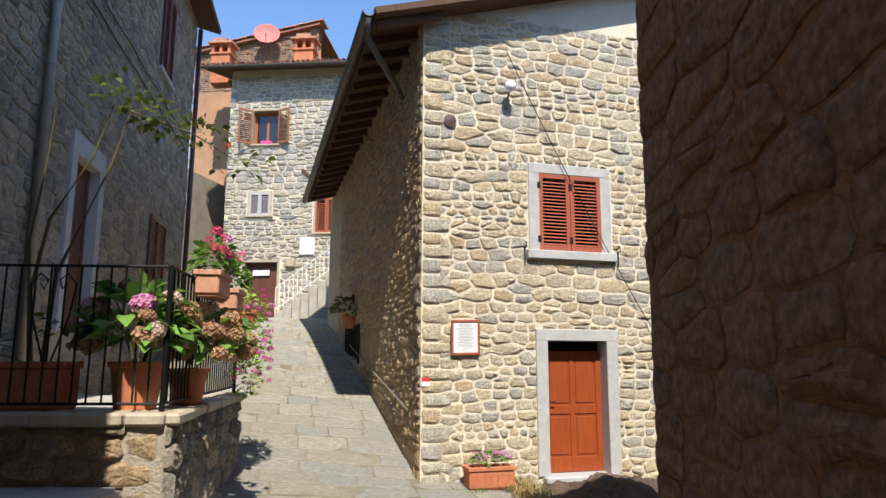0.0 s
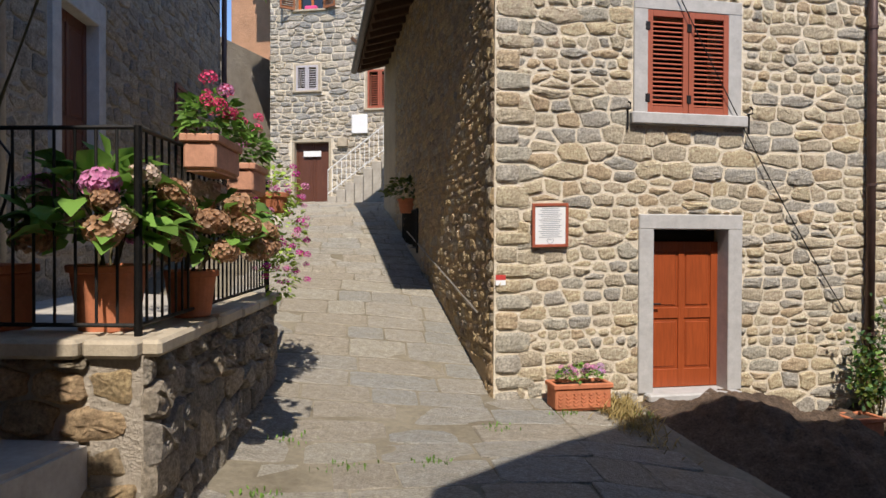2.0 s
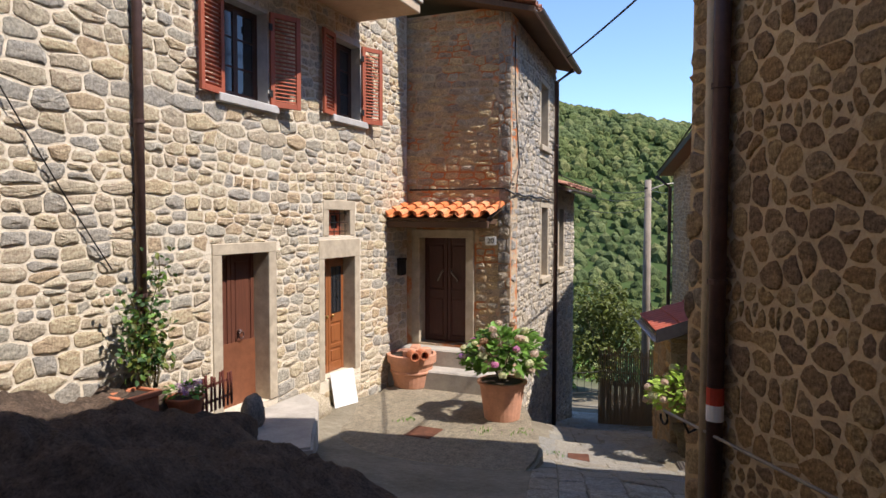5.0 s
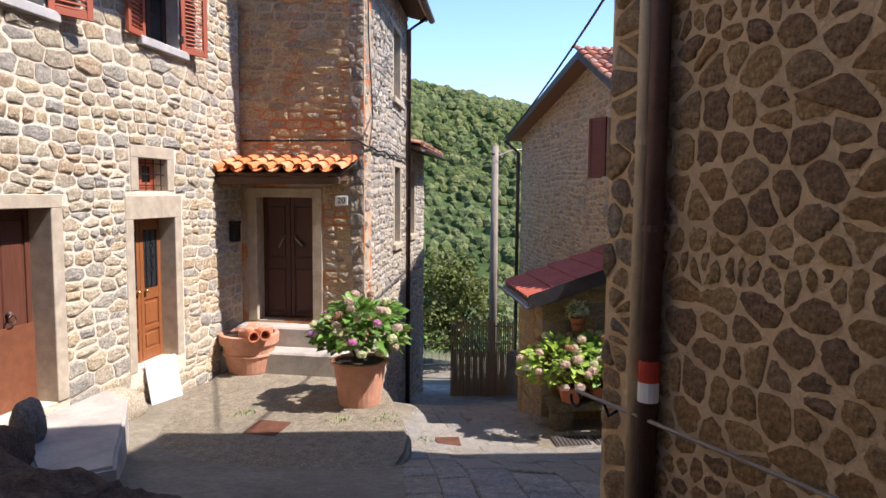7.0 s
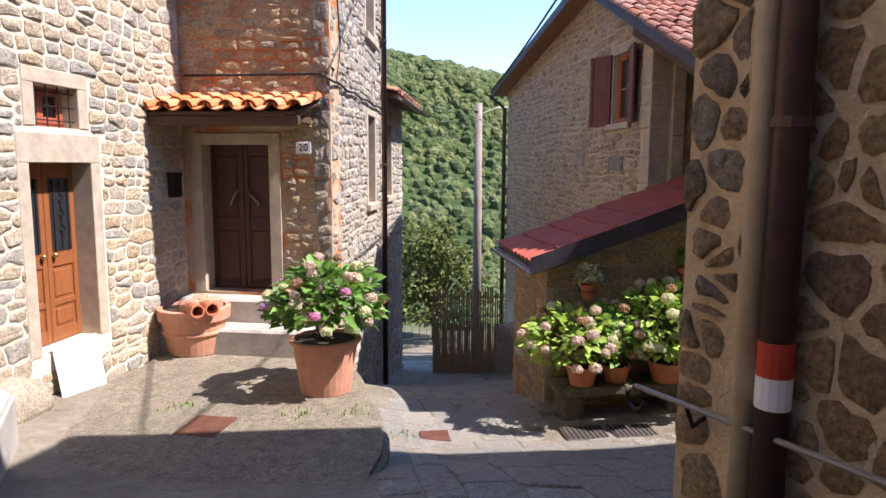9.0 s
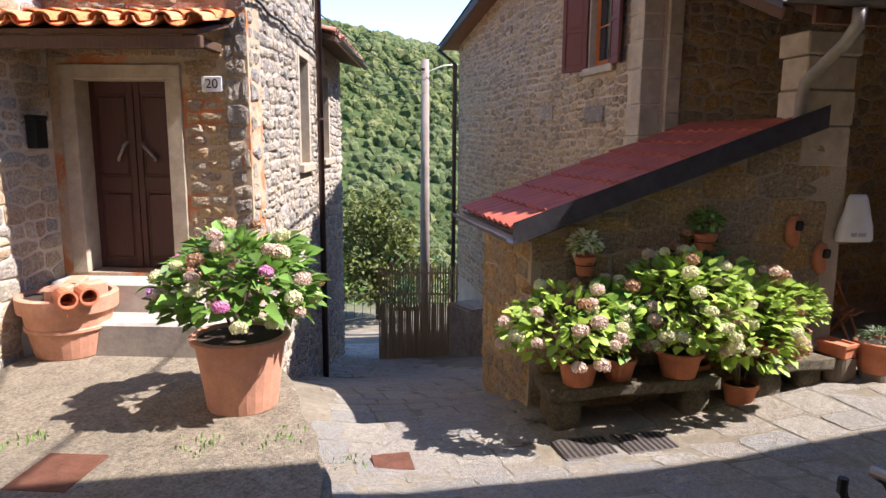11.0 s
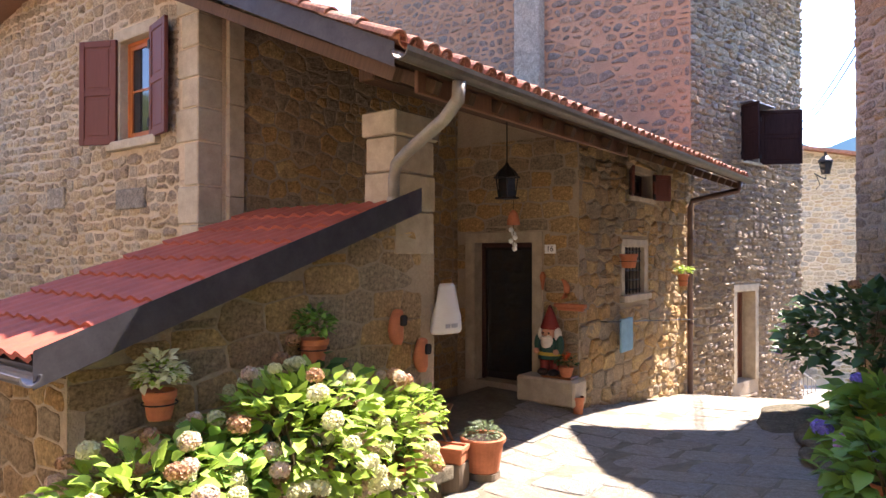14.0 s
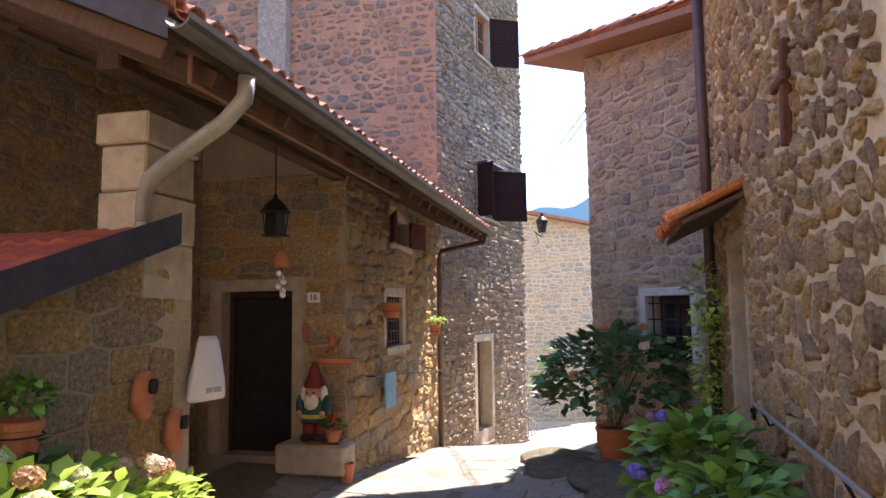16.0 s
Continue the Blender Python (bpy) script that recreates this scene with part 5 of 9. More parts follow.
# long house front
surround(A, d1, 0.18, 0.17, 0.03, label="pale grey ridged stone surround of the red door")
part("door_sill", boxes((d1[0] - 0.1, d1[1] + 0.12, -0.16, 0.25, d1[2] - 0.09, d1[2] + 0.005), bevel=0.02), M_SILL, None, m=A.m())
tagged(bpy.data.objects["door_sill"], "worn grey stone door sill", "sill", kind="structure")
panel_door(A, d1, M_DOOR, "closed varnished red wooden door with four panels", [(0.13, 0.47), (0.55, 0.93)], gap_top=0.16)
# near-black sheet paints the shadow under the lintel of the red door
tagged(part("door_top_shade", boxes((d1[0], d1[1], 0.3, 0.34, d1[3] - 0.2, d1[3])), M_DARK, None, m=A.m()), "dark sheet painting the shadow over the red door", "transom", kind="structure")
surround(A, (w1[0], w1[1], w1[2], w1[3]), 0.17, 0.15, 0.025, label="grey ridged stone window surround with a sill", sill=0.13)
for k, x in enumerate((w1[0] + 0.005, (w1[0] + w1[1]) / 2 + 0.003)):
    shutter("window_shutter", A.m(x, w1[2] + 0.02, 0.0), (w1[1] - w1[0]) / 2 - 0.01, w1[3] - w1[2] - 0.03, M_SHUTTER, "closed red brown louvred wooden shutter", group="closed shutters over the red door")
back_room(A, w1)
for s in (w1[0] - 0.25, w1[1] + 0.27):
    bm = tube(bmesh.new(), [(0, 0.02, 0.1), (0, -0.10, 0.1), (0, -0.10, 0.16), (0, -0.05, 0.19)], 0.011)
    tube(bm, [(0, -0.03, 0.1), (0, -0.03, -0.14)], 0.012)
    tagged(part("wall_hook", bm, M_IRON, None, m=A.m(s, w1[2] - 0.06)), "small black iron hook beside the window sill", "hook")
surround(A, d2, 0.16, 0.14, 0.02, M_SAND, label="pale stone surround of the brown door", depth=0.3)
dd = panel_door(A, d2, M_DOOR_BROWN, "closed brown wooden double door with a metal foot plate", [(0.05, 0.95)], inset=0.26, leaves=2, handle=False)
part("foot_plate", boxes((0.0, d2[1] - d2[0], -0.012, 0.0, 0.0, 0.88)), plain("rusty_brown_sheet", (0.20, 0.075, 0.035), 0.6, 0.2, vary=0.25), dd, "rust brown metal plate")
for x in (0.16, 0.63):
    bm = bmesh.new()
    bmesh.ops.create_uvsphere(bm, u_segments=10, v_segments=6, radius=0.035)
    tube(bm, [(0.05 * math.sin(2 * math.pi * i / 12), -0.03, -0.05 + 0.05 * math.cos(2 * math.pi * i / 12)) for i in range(13)], 0.009, 6)
    part("knocker", bm, M_PIPE, dd, "old ring knocker", smooth=True, m=Matrix.Translation((x, -0.02, 1.02)))
surround(A, d3, 0.15, 0.3, 0.01, M_SAND, label="sandstone surround of the carved door", depth=0.3)
d = panel_door(A, d3, M_DOOR_CHESTNUT, "closed chestnut double door with iron grilles", [(0.08, 0.2), (0.24, 0.42)], inset=0.24, leaves=2, handle=False)
for k in range(2):
    w = (d3[1] - d3[0]) / 2
    x = k * w
    part("door_glass", boxes((x + 0.09, x + w - 0.09, -0.004, 0.012, 1.02, 1.82)), M_GLASS, d)
    bm = bmesh.new()
    for q in (0.13, w / 2, w - 0.13):
        tube(bm, [(x + q, -0.012, 1.02), (x + q, -0.012, 1.82)], 0.006, 6)
    for c in (1.25, 1.42, 1.59):
        tube(bm, [(x + w / 2 + 0.06 * math.sin(a * 0.6) * (1 - a / 14), -0.014, c + 0.06 * math.cos(a * 0.6) * (1 - a / 14)) for a in range(13)], 0.005, 5)
    part("door_grille", bm, M_IRON, d, "curled black iron grille")
    bm = bmesh.new()
    bmesh.ops.create_uvsphere(bm, u_segments=10, v_segments=6, radius=0.03)
    part("knob", bm, plain("brass", (0.5, 0.33, 0.12), 0.35, 0.9, vary=0.1), d, "brass knob", smooth=True, m=Matrix.Translation((w + (0.09 if k else -0.09), -0.03, 0.98)))
surround(A, sw, 0.15, 0.15, 0.012, M_SAND, label="sandstone surround of the small barred window", sill=0.0)
glazed_window(A, sw, M_SHUTTER, "small window with a red brown frame", cols=2, bars=0)
grille(A, sw, "black iron grille on the small window", 4, 3)
M_FRAME = wood_mat("dark_window_frame", (0.07, 0.03, 0.02), 0.5)
for o, open_l, open_r in ((wa, 8, 24), (wb, 8, 24)):
    glazed_window(A, o, M_FRAME, "dark framed window with open shutters", inset=0.2, bars=2)
    part("window_sill", boxes((o[0] - 0.14, o[1] + 0.14, -0.09, 0.3, o[2] - 0.11, o[2] + 0.004), bevel=0.012), M_SILL, None, m=A.m())
    tagged(bpy.data.objects["window_sill"] if o is wa else bpy.data.objects["window_sill.001"], "grey stone window sill", "sill", kind="structure")
    part("window_reveal", boxes((o[1] - 0.02, o[1] + 0.012, -0.012, 0.19, o[2], o[3]), (o[0] - 0.012, o[0] + 0.02, -0.012, 0.19, o[2], o[3]), (o[0], o[1], -0.012, 0.19, o[3] - 0.01, o[3] + 0.1)), M_SILL, None, m=A.m())
    lw = (o[1] - o[0]) / 2 + 0.02
    h = o[3] - o[2] + 0.04
    shutter("window_shutter", A.m(o[0] - 0.01, o[2] - 0.02, 0.03) @ pose(0, 0, 0, 0, 0, 180 + open_l) @ Matrix.Translation((0, 0, 0)), lw, h, M_SHUTTER, "open red brown louvred shutter", group="open shutters under the balcony")
    shutter("window_shutter", A.m(o[1] + 0.01, o[2] - 0.02, 0.03) @ pose(0, 0, 0, 0, 0, -open_r), lw, h, M_SHUTTER, "open red brown louvred shutter", group="open shutters under the balcony")
for ob in [o for o in bpy.data.objects if o.name.startswith("window_reveal")]:
    tagged(ob, "grey stone window reveal", "trim", kind="structure")
downpipe("downpipe", [A.at(4.95, -0.6, 0.09), A.at(4.95, 7.9, 0.09)], 0.055, M_PIPE, "dark brown metal downpipe on the long house", (0.3, 2.2, 4.2))

# balcony
BAL = tagged(new("balcony"), "concrete balcony with an iron railing and plants", "balcony", kind="structure")
BAL.matrix_basis = A.m(6.1, 4.55)
bl = 3.62
part("balcony_slab", boxes((0, bl, -1.22, 0.1, 0.0, 0.17), bevel=0.015), M_PLASTER, BAL, "ochre plastered slab")
part("balcony_edge", boxes((-0.03, bl + 0.03, -1.26, 0.0, 0.17, 0.23), bevel=0.01), M_CONCRETE, BAL, "grey stone edge")
bar = bpy.data.meshes.new("baluster")
bm = tube(bmesh.new(), [(0, 0, 0), (0, 0, 0.85)], 0.009, 6)
bm.to_mesh(bar)
bm.free()
bar.materials.append(M_IRON)
for i in range(34):
    ob = new("baluster", bar)
    ob.parent = BAL
    ob.matrix_basis = Matrix.Translation((0.04 + i * (bl - 0.08) / 33, -1.18, 0.23))
for i in range(11):
    for x in (0.02, bl - 0.02):
        ob = new("baluster", bar)
        ob.parent = BAL
        ob.matrix_basis = Matrix.Translation((x, -1.08 + i * 0.11, 0.23))
bm = boxes((0, bl, -1.2, -1.16, 1.06, 1.09), (0, bl, -1.195, -1.165, 0.3, 0.32), (0, 0.04, -1.16, 0, 1.06, 1.09), (bl - 0.04, bl, -1.16, 0, 1.06, 1.09))
part("handrail", bm, M_IRON, BAL)

# corner house: door 20, canopy, steps
surround(B, d20, 0.16, 0.15, 0.03, M_SAND, label="sandstone surround of door twenty", depth=0.3)
panel_door(B, d20, M_DOOR_DARK, "closed dark brown double door under the tiled canopy", [(0.05, 0.42), (0.5, 0.93)], inset=0.26, leaves=2, handle=False, name="door")
for k, x in enumerate((0.3, 0.72)):
    tagged(part("pull_handle", tube(bmesh.new(), [(x, 0, 1.25), (x + 0.03, -0.05, 1.28), (x + 0.1 - 0.2 * k, -0.06, 1.42), (x + 0.12 - 0.24 * k, 0, 1.46)], 0.018, 8), M_PIPE_GREY, None, m=B.m(d20[0], d20[2], -0.26), smooth=True), "slanted pale metal pull handle on the dark door", "handle")
for k, (a, b, c, e, z0, z1) in enumerate(((0.02, 1.62, -0.36, 0.2, -2.2, -1.40), (-0.15, 2.05, -0.82, -0.36, -2.2, -1.72))):
    tagged(part("door_step", boxes((a, b, c, e, z0, z1), bevel=0.03), M_CONCRETE, None, m=B.m()), "worn pale stone step before door twenty", "step", kind="structure")
can = tagged(new("door_canopy"), "small orange tiled canopy over the dark door", "canopy", kind="structure")
can.matrix_basis = B.m(-0.32, 1.34)
part("canopy_board", boxes((-0.02, 2.34, -0.9, 0.02, -0.05, 0.0), bevel=0.006), M_WOODBEAM, can, m=pose(0, 0, 0.02, 13, 0, 0))
part("front_beam", boxes((-0.05, 2.36, -0.88, -0.8, -0.36, -0.24), bevel=0.01), M_WOODBEAM, can)
for x in (0.1, 2.2):
    part("bracket", boxes((x - 0.04, x + 0.04, -0.85, 0.0, -0.3, -0.2), bevel=0.01), M_WOODBEAM, can)
tiles(can, pose(0.02, -0.95, -0.2, 13, 0, 0), 2.3, 0.98, M_TILE_NEW, 88, pitch=0.287, row=0.34, singles=True, r=0.102)
tagged(part("plaster_patch", boxes((0.0, 2.05, -0.012, 0.0, 1.5, 1.56), bevel=0.003), M_TILE, None, m=B.m()), "broken strip of old terracotta flashing over the canopy", "trim", kind="structure")


def text_plate(text, m, w, h, label, size=0.1):
    """A white number plate with dark raised figures."""
    th = empty("number_plate", m, label, "house number")
    part("plate", boxes((-w / 2, w / 2, -0.012, 0.0, -h / 2, h / 2), bevel=0.004), M_WHITE, th)
    cu = bpy.data.curves.new("figures", "FONT")
    cu.body, cu.size, cu.align_x, cu.align_y, cu.extrude = text, size, "CENTER", "CENTER", 0.002
    ob = new("figures_curve", cu)
    dg = bpy.context.evaluated_depsgraph_get()
    me = bpy.data.meshes.new_from_object(ob.evaluated_get(dg))
    bpy.data.objects.remove(ob)
    me.materials.clear()
    me.materials.append(M_IRON)
    fig = new("figures", me)
    fig.parent = th
    fig.matrix_basis = pose(0, -0.0145, 0, 90, 0, 0)
    return th


text_plate("20", B.m(1.81, 0.72, 0.04), 0.22, 0.16, "white house number twenty on the stone wall", 0.14)
tagged(part("letter_box", boxes((-0.1, 0.1, -0.11, 0.0, -0.17, 0.17), (-0.11, 0.11, -0.12, 0.0, 0.12, 0.17), bevel=0.012), M_IRON, None, m=A.m(11.25, 0.2, 0.03)), "dark metal letter box beside the canopy door", "letter box")
for o in (wc1, wc2):
    surround(C, o, 0.12, 0.12, 0.015, M_SAND, label="sandstone window surround of the corner house", sill=0.12)
    glazed_window(C, o, M_FRAME, "dark window of the corner house", inset=0.25, bars=1)
surround(C2, c2h, 0.12, 0.12, 0.015, M_SAND, label="sandstone window surround of the annex", sill=0.12)
glazed_window(C2, c2h, M_FRAME, "dark annex window", inset=0.25)
downpipe("downpipe", [C.at(4.6, 4.9, 0.55), C.at(4.6, 4.6, 0.1), C.at(4.6, -4.6, 0.1)], 0.055, M_PIPE, "dark downpipe at the corner house", (3.0, 0.5, -2))

# gable house
surround(WALL_D, hw, 0.13, 0.13, 0.012, M_SAND, label="sandstone surround of the gable window", sill=0.1)
M_ORANGE = wood_mat("orange_window_wood", (0.52, 0.15, 0.03), 0.4)
glazed_window(WALL_D, hw, M_ORANGE, "orange wooden window in the gable", inset=0.12, cols=1, bars=1)
for k, (x, a) in enumerate(((hw[0] - 0.02, 180 + 25), (hw[1] + 0.02, -12))):
    shutter("window_shutter", WALL_D.m(x, hw[2] - 0.02, 0.03) @ pose(0, 0, 0, 0, 0, a), 0.5, 1.24, M_SHUTTER_DARK, "open oxblood panelled shutter on the gable window", louvred=False, mid=0.5, group="gable window shutters")
for a, b, z0, z1 in ((8.35, 9.0, 0.42, 0.66), (6.5, 7.0, 0.5, 0.78)):
    tagged(part("inset_stone", boxes((a, b, -0.04, 0.0, z0, z1), bevel=0.012), M_STONE_GREY, None, m=WALL_D.m()), "large grey squared stone set in the gable", "stone", kind="structure")
downpipe("downpipe", [uvz(10.4, -0.5, 2.6), uvz(10.02, -0.12, 2.2), uvz(10.02, -0.12, -6)], 0.06, M_PIPE, "dark downpipe at the end of the gable", (0, -2))
tagged(part("roof_chimney", boxes((-0.35, 0.35, -0.35, 0.35, -0.8, 0.75), (-0.42, 0.42, -0.42, 0.42, 0.75, 0.83), (-0.3, 0.3, -0.3, 0.3, 0.83, 1.05), bevel=0.02), M_TILE, None, m=pose(*uvz(1.4, 0.75, 3.35), 0, 0, UV_ANGLE)), "red brick chimney on the gable roof", "chimney")
surround(DOORW, d16, 0.16, 0.15, 0.02, M_SAND, label="grey stone surround of door sixteen", depth=0.3)
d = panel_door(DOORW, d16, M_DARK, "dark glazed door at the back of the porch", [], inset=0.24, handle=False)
part("door_glass", boxes((0.1, 0.94, -0.01, 0.0, 0.12, 2.02)), M_GLASS, d, "dark reflecting glass")
part("door_frame", boxes((0, 0.06, -0.05, 0.02, 0, 2.13), (0.98, 1.04, -0.05, 0.02, 0, 2.13), (0.06, 0.98, -0.05, 0.02, 2.06, 2.13), bevel=0.005), M_DOOR_DARK, d)
text_plate("16", DOORW.m(1.67, -0.03, 0.03), 0.18, 0.13, "white house number sixteen by the porch door", 0.11)
surround(WINW, w16, 0.13, 0.13, 0.015, M_SAND, label="sandstone surround of the barred porch window", sill=0.1)
glazed_window(WINW, w16, M_FRAME, "dark window behind bars", inset=0.3, bars=1)
grille(WINW, w16, "black iron window bars", 6, 5, r=0.01)
glazed_window(WINW, s16, M_FRAME, "small dark upper window", inset=0.2, bars=0)
for x, a in ((s16[0], 180 + 25), (s16[1], -25)):
    shutter("window_shutter", WINW.m(x, s16[2] - 0.02, 0.04) @ pose(0, 0, 0, 0, 0, a), 0.42, 0.46, M_SHUTTER_DARK, "small open oxblood shutter under the eave", louvred=False, group="small shutters under the eave")
part("window_sill", boxes((s16[0] - 0.1, s16[1] + 0.1, -0.06, 0.2, s16[2] - 0.08, s16[2]), bevel=0.01), M_SAND, None, m=WINW.m())
tagged(bpy.data.objects["window_sill.002"], "sandstone sill under the small window", "sill", kind="structure")
# gutter pipe bending round the pillar, and the far downpipe
ge = lambda u, v, z: uvz(u, v, z)
downpipe("downpipe", [ge(-3.15, 0.25, 1.26), ge(-3.13, 0.26, 1.12), ge(-2.95, 0.32, 1.0), ge(-2.4, 0.5, 0.80), ge(-2.24, 0.55, 0.72), ge(-2.18, 0.58, 0.6), ge(-2.18, 0.58, 0.3)], 0.055, M_PIPE_GREY, "grey gutter pipe bending round the porch pillar", (0.4,))
downpipe("downpipe", [ge(-3.12, 9.4, 1.27), ge(-3.1, 9.4, 1.1), ge(-2.2, 9.55, 0.95), ge(-2.14, 9.6, 0.8), ge(-2.14, 9.6, -2.9)], 0.055, M_PIPE, "dark downpipe at the end of the porch wall", (0.2, -1.5))

# tower, lane house, grey house
surround(TOWER, td, 0.16, 0.16, 0.03, M_SAND, label="stone surround of the tower door")
panel_door(TOWER, td, M_DOOR_BROWN, "old brown plank door in the tower", [(0.06, 0.94)], handle=False, inset=0.3)
for o in (tw, tu):
    surround(TOWER, o, 0.1, 0.12, 0.02, M_SAND, label="stone window surround in the tower", sill=0.06)
    glazed_window(TOWER, o, M_ORANGE if o is tu else M_FRAME, "tower window", inset=0.15)
M_SHUT_BLACK = wood_mat("blackened_shutter", (0.04, 0.022, 0.02), 0.9, spec=0.05)
shutter("window_shutter", TOWER.m(tw[1] + 0.02, tw[2] - 0.02, 0.04) @ pose(0, 0, 0, 0, 0, -50), 0.95, 1.3, M_SHUT_BLACK, "dark boarded tower shutter standing open", louvred=False, mid=0.5)
shutter("window_shutter", TOWER.m(tw[0] - 0.02, tw[2] - 0.02, 0.04) @ pose(0, 0, 0, 0, 0, 180 + 70), 0.5, 1.3, M_SHUT_BLACK, "dark boarded tower shutter standing open", louvred=False, mid=0.5)
shutter("window_shutter", TOWER.m(tu[1] + 0.02, tu[2] - 0.02, 0.04) @ pose(0, 0, 0, 0, 0, -50), 0.8, 1.3, M_SHUT_BLACK, "dark boarded tower shutter standing open", louvred=False, mid=0.5)
tagged(part("window_hood", boxes((tw[0] - 0.15, tw[1] + 0.15, -0.35, 0.05, tw[3] + 0.06, tw[3] + 0.1), bevel=0.01), M_SHEET_EDGE, None, m=TOWER.m()), "small grey hood over the tower window", "hood")
tagged(part("tower_pilaster", boxes((5.85, 6.55, -0.28, 0.0, 1.0, 10.4), bevel=0.02), M_STONE_GREY, None, m=TOWER_S.m()), "pale stone chimney breast on the tower flank", "chimney", kind="structure")
surround(RBF, gwin, 0.1, 0.1, 0.012, M_SILL, label="grey stone surround of the barred window")
glazed_window(RBF, gwin, M_FRAME, "dark window of the grey house", inset=0.3)
grille(RBF, gwin, "rusty iron window grid", 4, 4, r=0.012)
surround(N_R4, (0.9, 1.75, -2.4, 0.35), 0.12, 0.14, 0.02, M_SAND, label="stone surround of the lane door")
panel_door(N_R4, (0.9, 1.75, -2.0, 0.35), M_DOOR_BROWN, "dark lane door in shade", [(0.06, 0.45), (0.52, 0.94)], handle=False, inset=0.3)
can2 = tagged(new("lane_canopy"), "small red tiled canopy over the lane door", "canopy", kind="structure")
can2.matrix_basis = N_R4.m(0.2, 0.78)
part("canopy_board", boxes((0, 1.9, -0.62, 0.02, -0.04, 0.0), bevel=0.005), M_WOODBEAM, can2, m=pose(0, 0, 0, 24, 0, 0))
tiles(can2, pose(0.0, -0.62, -0.265, 24, 0, 0), 1.85, 0.65, M_TILE_NEW, 89, pitch=0.21, row=0.32, singles=True)
downpipe("downpipe", [N_R4.at(0.1, 6.3, 0.1), N_R4.at(0.1, -2.0, 0.1)], 0.06, M_PIPE, "dark brown downpipe in the lane", (1.7, 0.2))

# left house and far house
surround(LEFT, ldoor, 0.2, 0.3, 0.06, M_SILL, label="pale stone surround of the terrace door")
panel_door(LEFT, ldoor, M_DOOR_BROWN, "brown wooden door opening on the terrace", [(0.05, 0.45), (0.5, 0.94)], inset=0.1)
for k in range(2):
    shutter("window_shutter", LEFT.m(lwin[0] + k * 0.72, lwin[2], 0.05), 0.7, lwin[3] - lwin[2], M_SHUTTER_DARK, "closed dark brown louvred shutter on the house over the terrace", step=0.07, group="left house shutters")
for k in range(2):
    shutter("window_shutter", LEFT.m(lup[0] + k * 0.54, lup[2], 0.04), 0.52, lup[3] - lup[2], M_SHUTTER_DARK, "closed dark brown upper shutter", step=0.07, group="left house shutters")
back_room(LEFT, lup)
part("window_sill", boxes((lup[0] - 0.1, lup[1] + 0.1, -0.1, 0.2, lup[2] - 0.1, lup[2]), bevel=0.01), M_SILL, None, m=LEFT.m())
tagged(bpy.data.objects["window_sill.003"], "grey stone sill on the house over the terrace", "sill", kind="structure")
downpipe("downpipe", [LEFT.at(3.0, 10.2, 0.1), LEFT.at(3.0, 1.0, 0.1)], 0.06, M_PIPE_GREY, "grey downpipe on the house over the terrace", (3.0, 5.0, 8.0))
downpipe("downpipe", [LEFT.at(12.2, 10.2, 0.12), LEFT.at(12.2, 0.8, 0.12)], 0.06, M_PIPE, "dark downpipe at the end of the house over the terrace", (3.0, 6.0))
for k, z in enumerate((6.6, 6.9)):
    tagged(part("wall_cable", tube(bmesh.new(), [LEFT.at(s, z + 0.02 * math.sin(s * 3 + k), 0.05) for s in np.arange(0, 12.2, 0.4)], 0.012, 6), M_IRON, None), "dark cable clipped along the house over the terrace", "cable")
surround(FAR, f_up, 0.1, 0.1, 0.02, M_SAND, label="stone surround of the far upper window", sill=0.06)
glazed_window(FAR, f_up, M_ORANGE, "open orange window of the far house", inset=0.3, bars=0)
for x, a, w in ((f_up[0], 180 + 40, 0.55), (f_up[1], -25, 0.55)):
    shutter("window_shutter", FAR.m(x, f_up[2], 0.05) @ pose(0, 0, 0, 0, 0, a), w, 1.4, wood_mat("orange_shutter", (0.34, 0.13, 0.05), 0.55), "open orange brown shutter on the far house", step=0.08, group="far house open shutters")
tagged(part("pink_cloth", boxes((0.35, 0.8, -0.06, 0.1, -0.02, 0.12), bevel=0.03), plain("pink_cloth", (0.75, 0.08, 0.22), 0.9), None, m=FAR.m(f_up[0], f_up[2] + 0.02)), "pink cloth hung over the far window sill", "cloth")
M_PALE_SH = plain("pale_grey_shutter", (0.46, 0.42, 0.42), 0.6)
for o, mt, lb in ((f_mid, M_PALE_SH, "closed pale grey shutter on the far house"), (f_red, M_SHUTTER, "closed red shutter on the far house")):
    surround(FAR, o, 0.08, 0.08, 0.015, M_SAND, label="stone surround of a far window", sill=0.06)
    for k in range(2):
        w = (o[1] - o[0]) / 2
        shutter("window_shutter", FAR.m(o[0] + k * w, o[2], 0.02), w - 0.01, o[3] - o[2], mt, lb, step=0.08, group="far house closed shutters", hinges=False)
    back_room(FAR, o)
surround(FAR, f_door, 0.08, 0.12, 0.015, M_SAND, label="stone surround of the far door")
panel_door(FAR, f_door, M_DOOR_BROWN, "brown wooden door of the far house", [(0.05, 0.95)], leaves=2, handle=False)
tagged(part("door_notice", boxes((0.3, 0.95, -0.03, 0.0, 1.75, 1.95)), M_WHITE, None, m=FAR.m(f_door[0], f_door[2], -0.16)), "white paper strip on the far door", "notice")


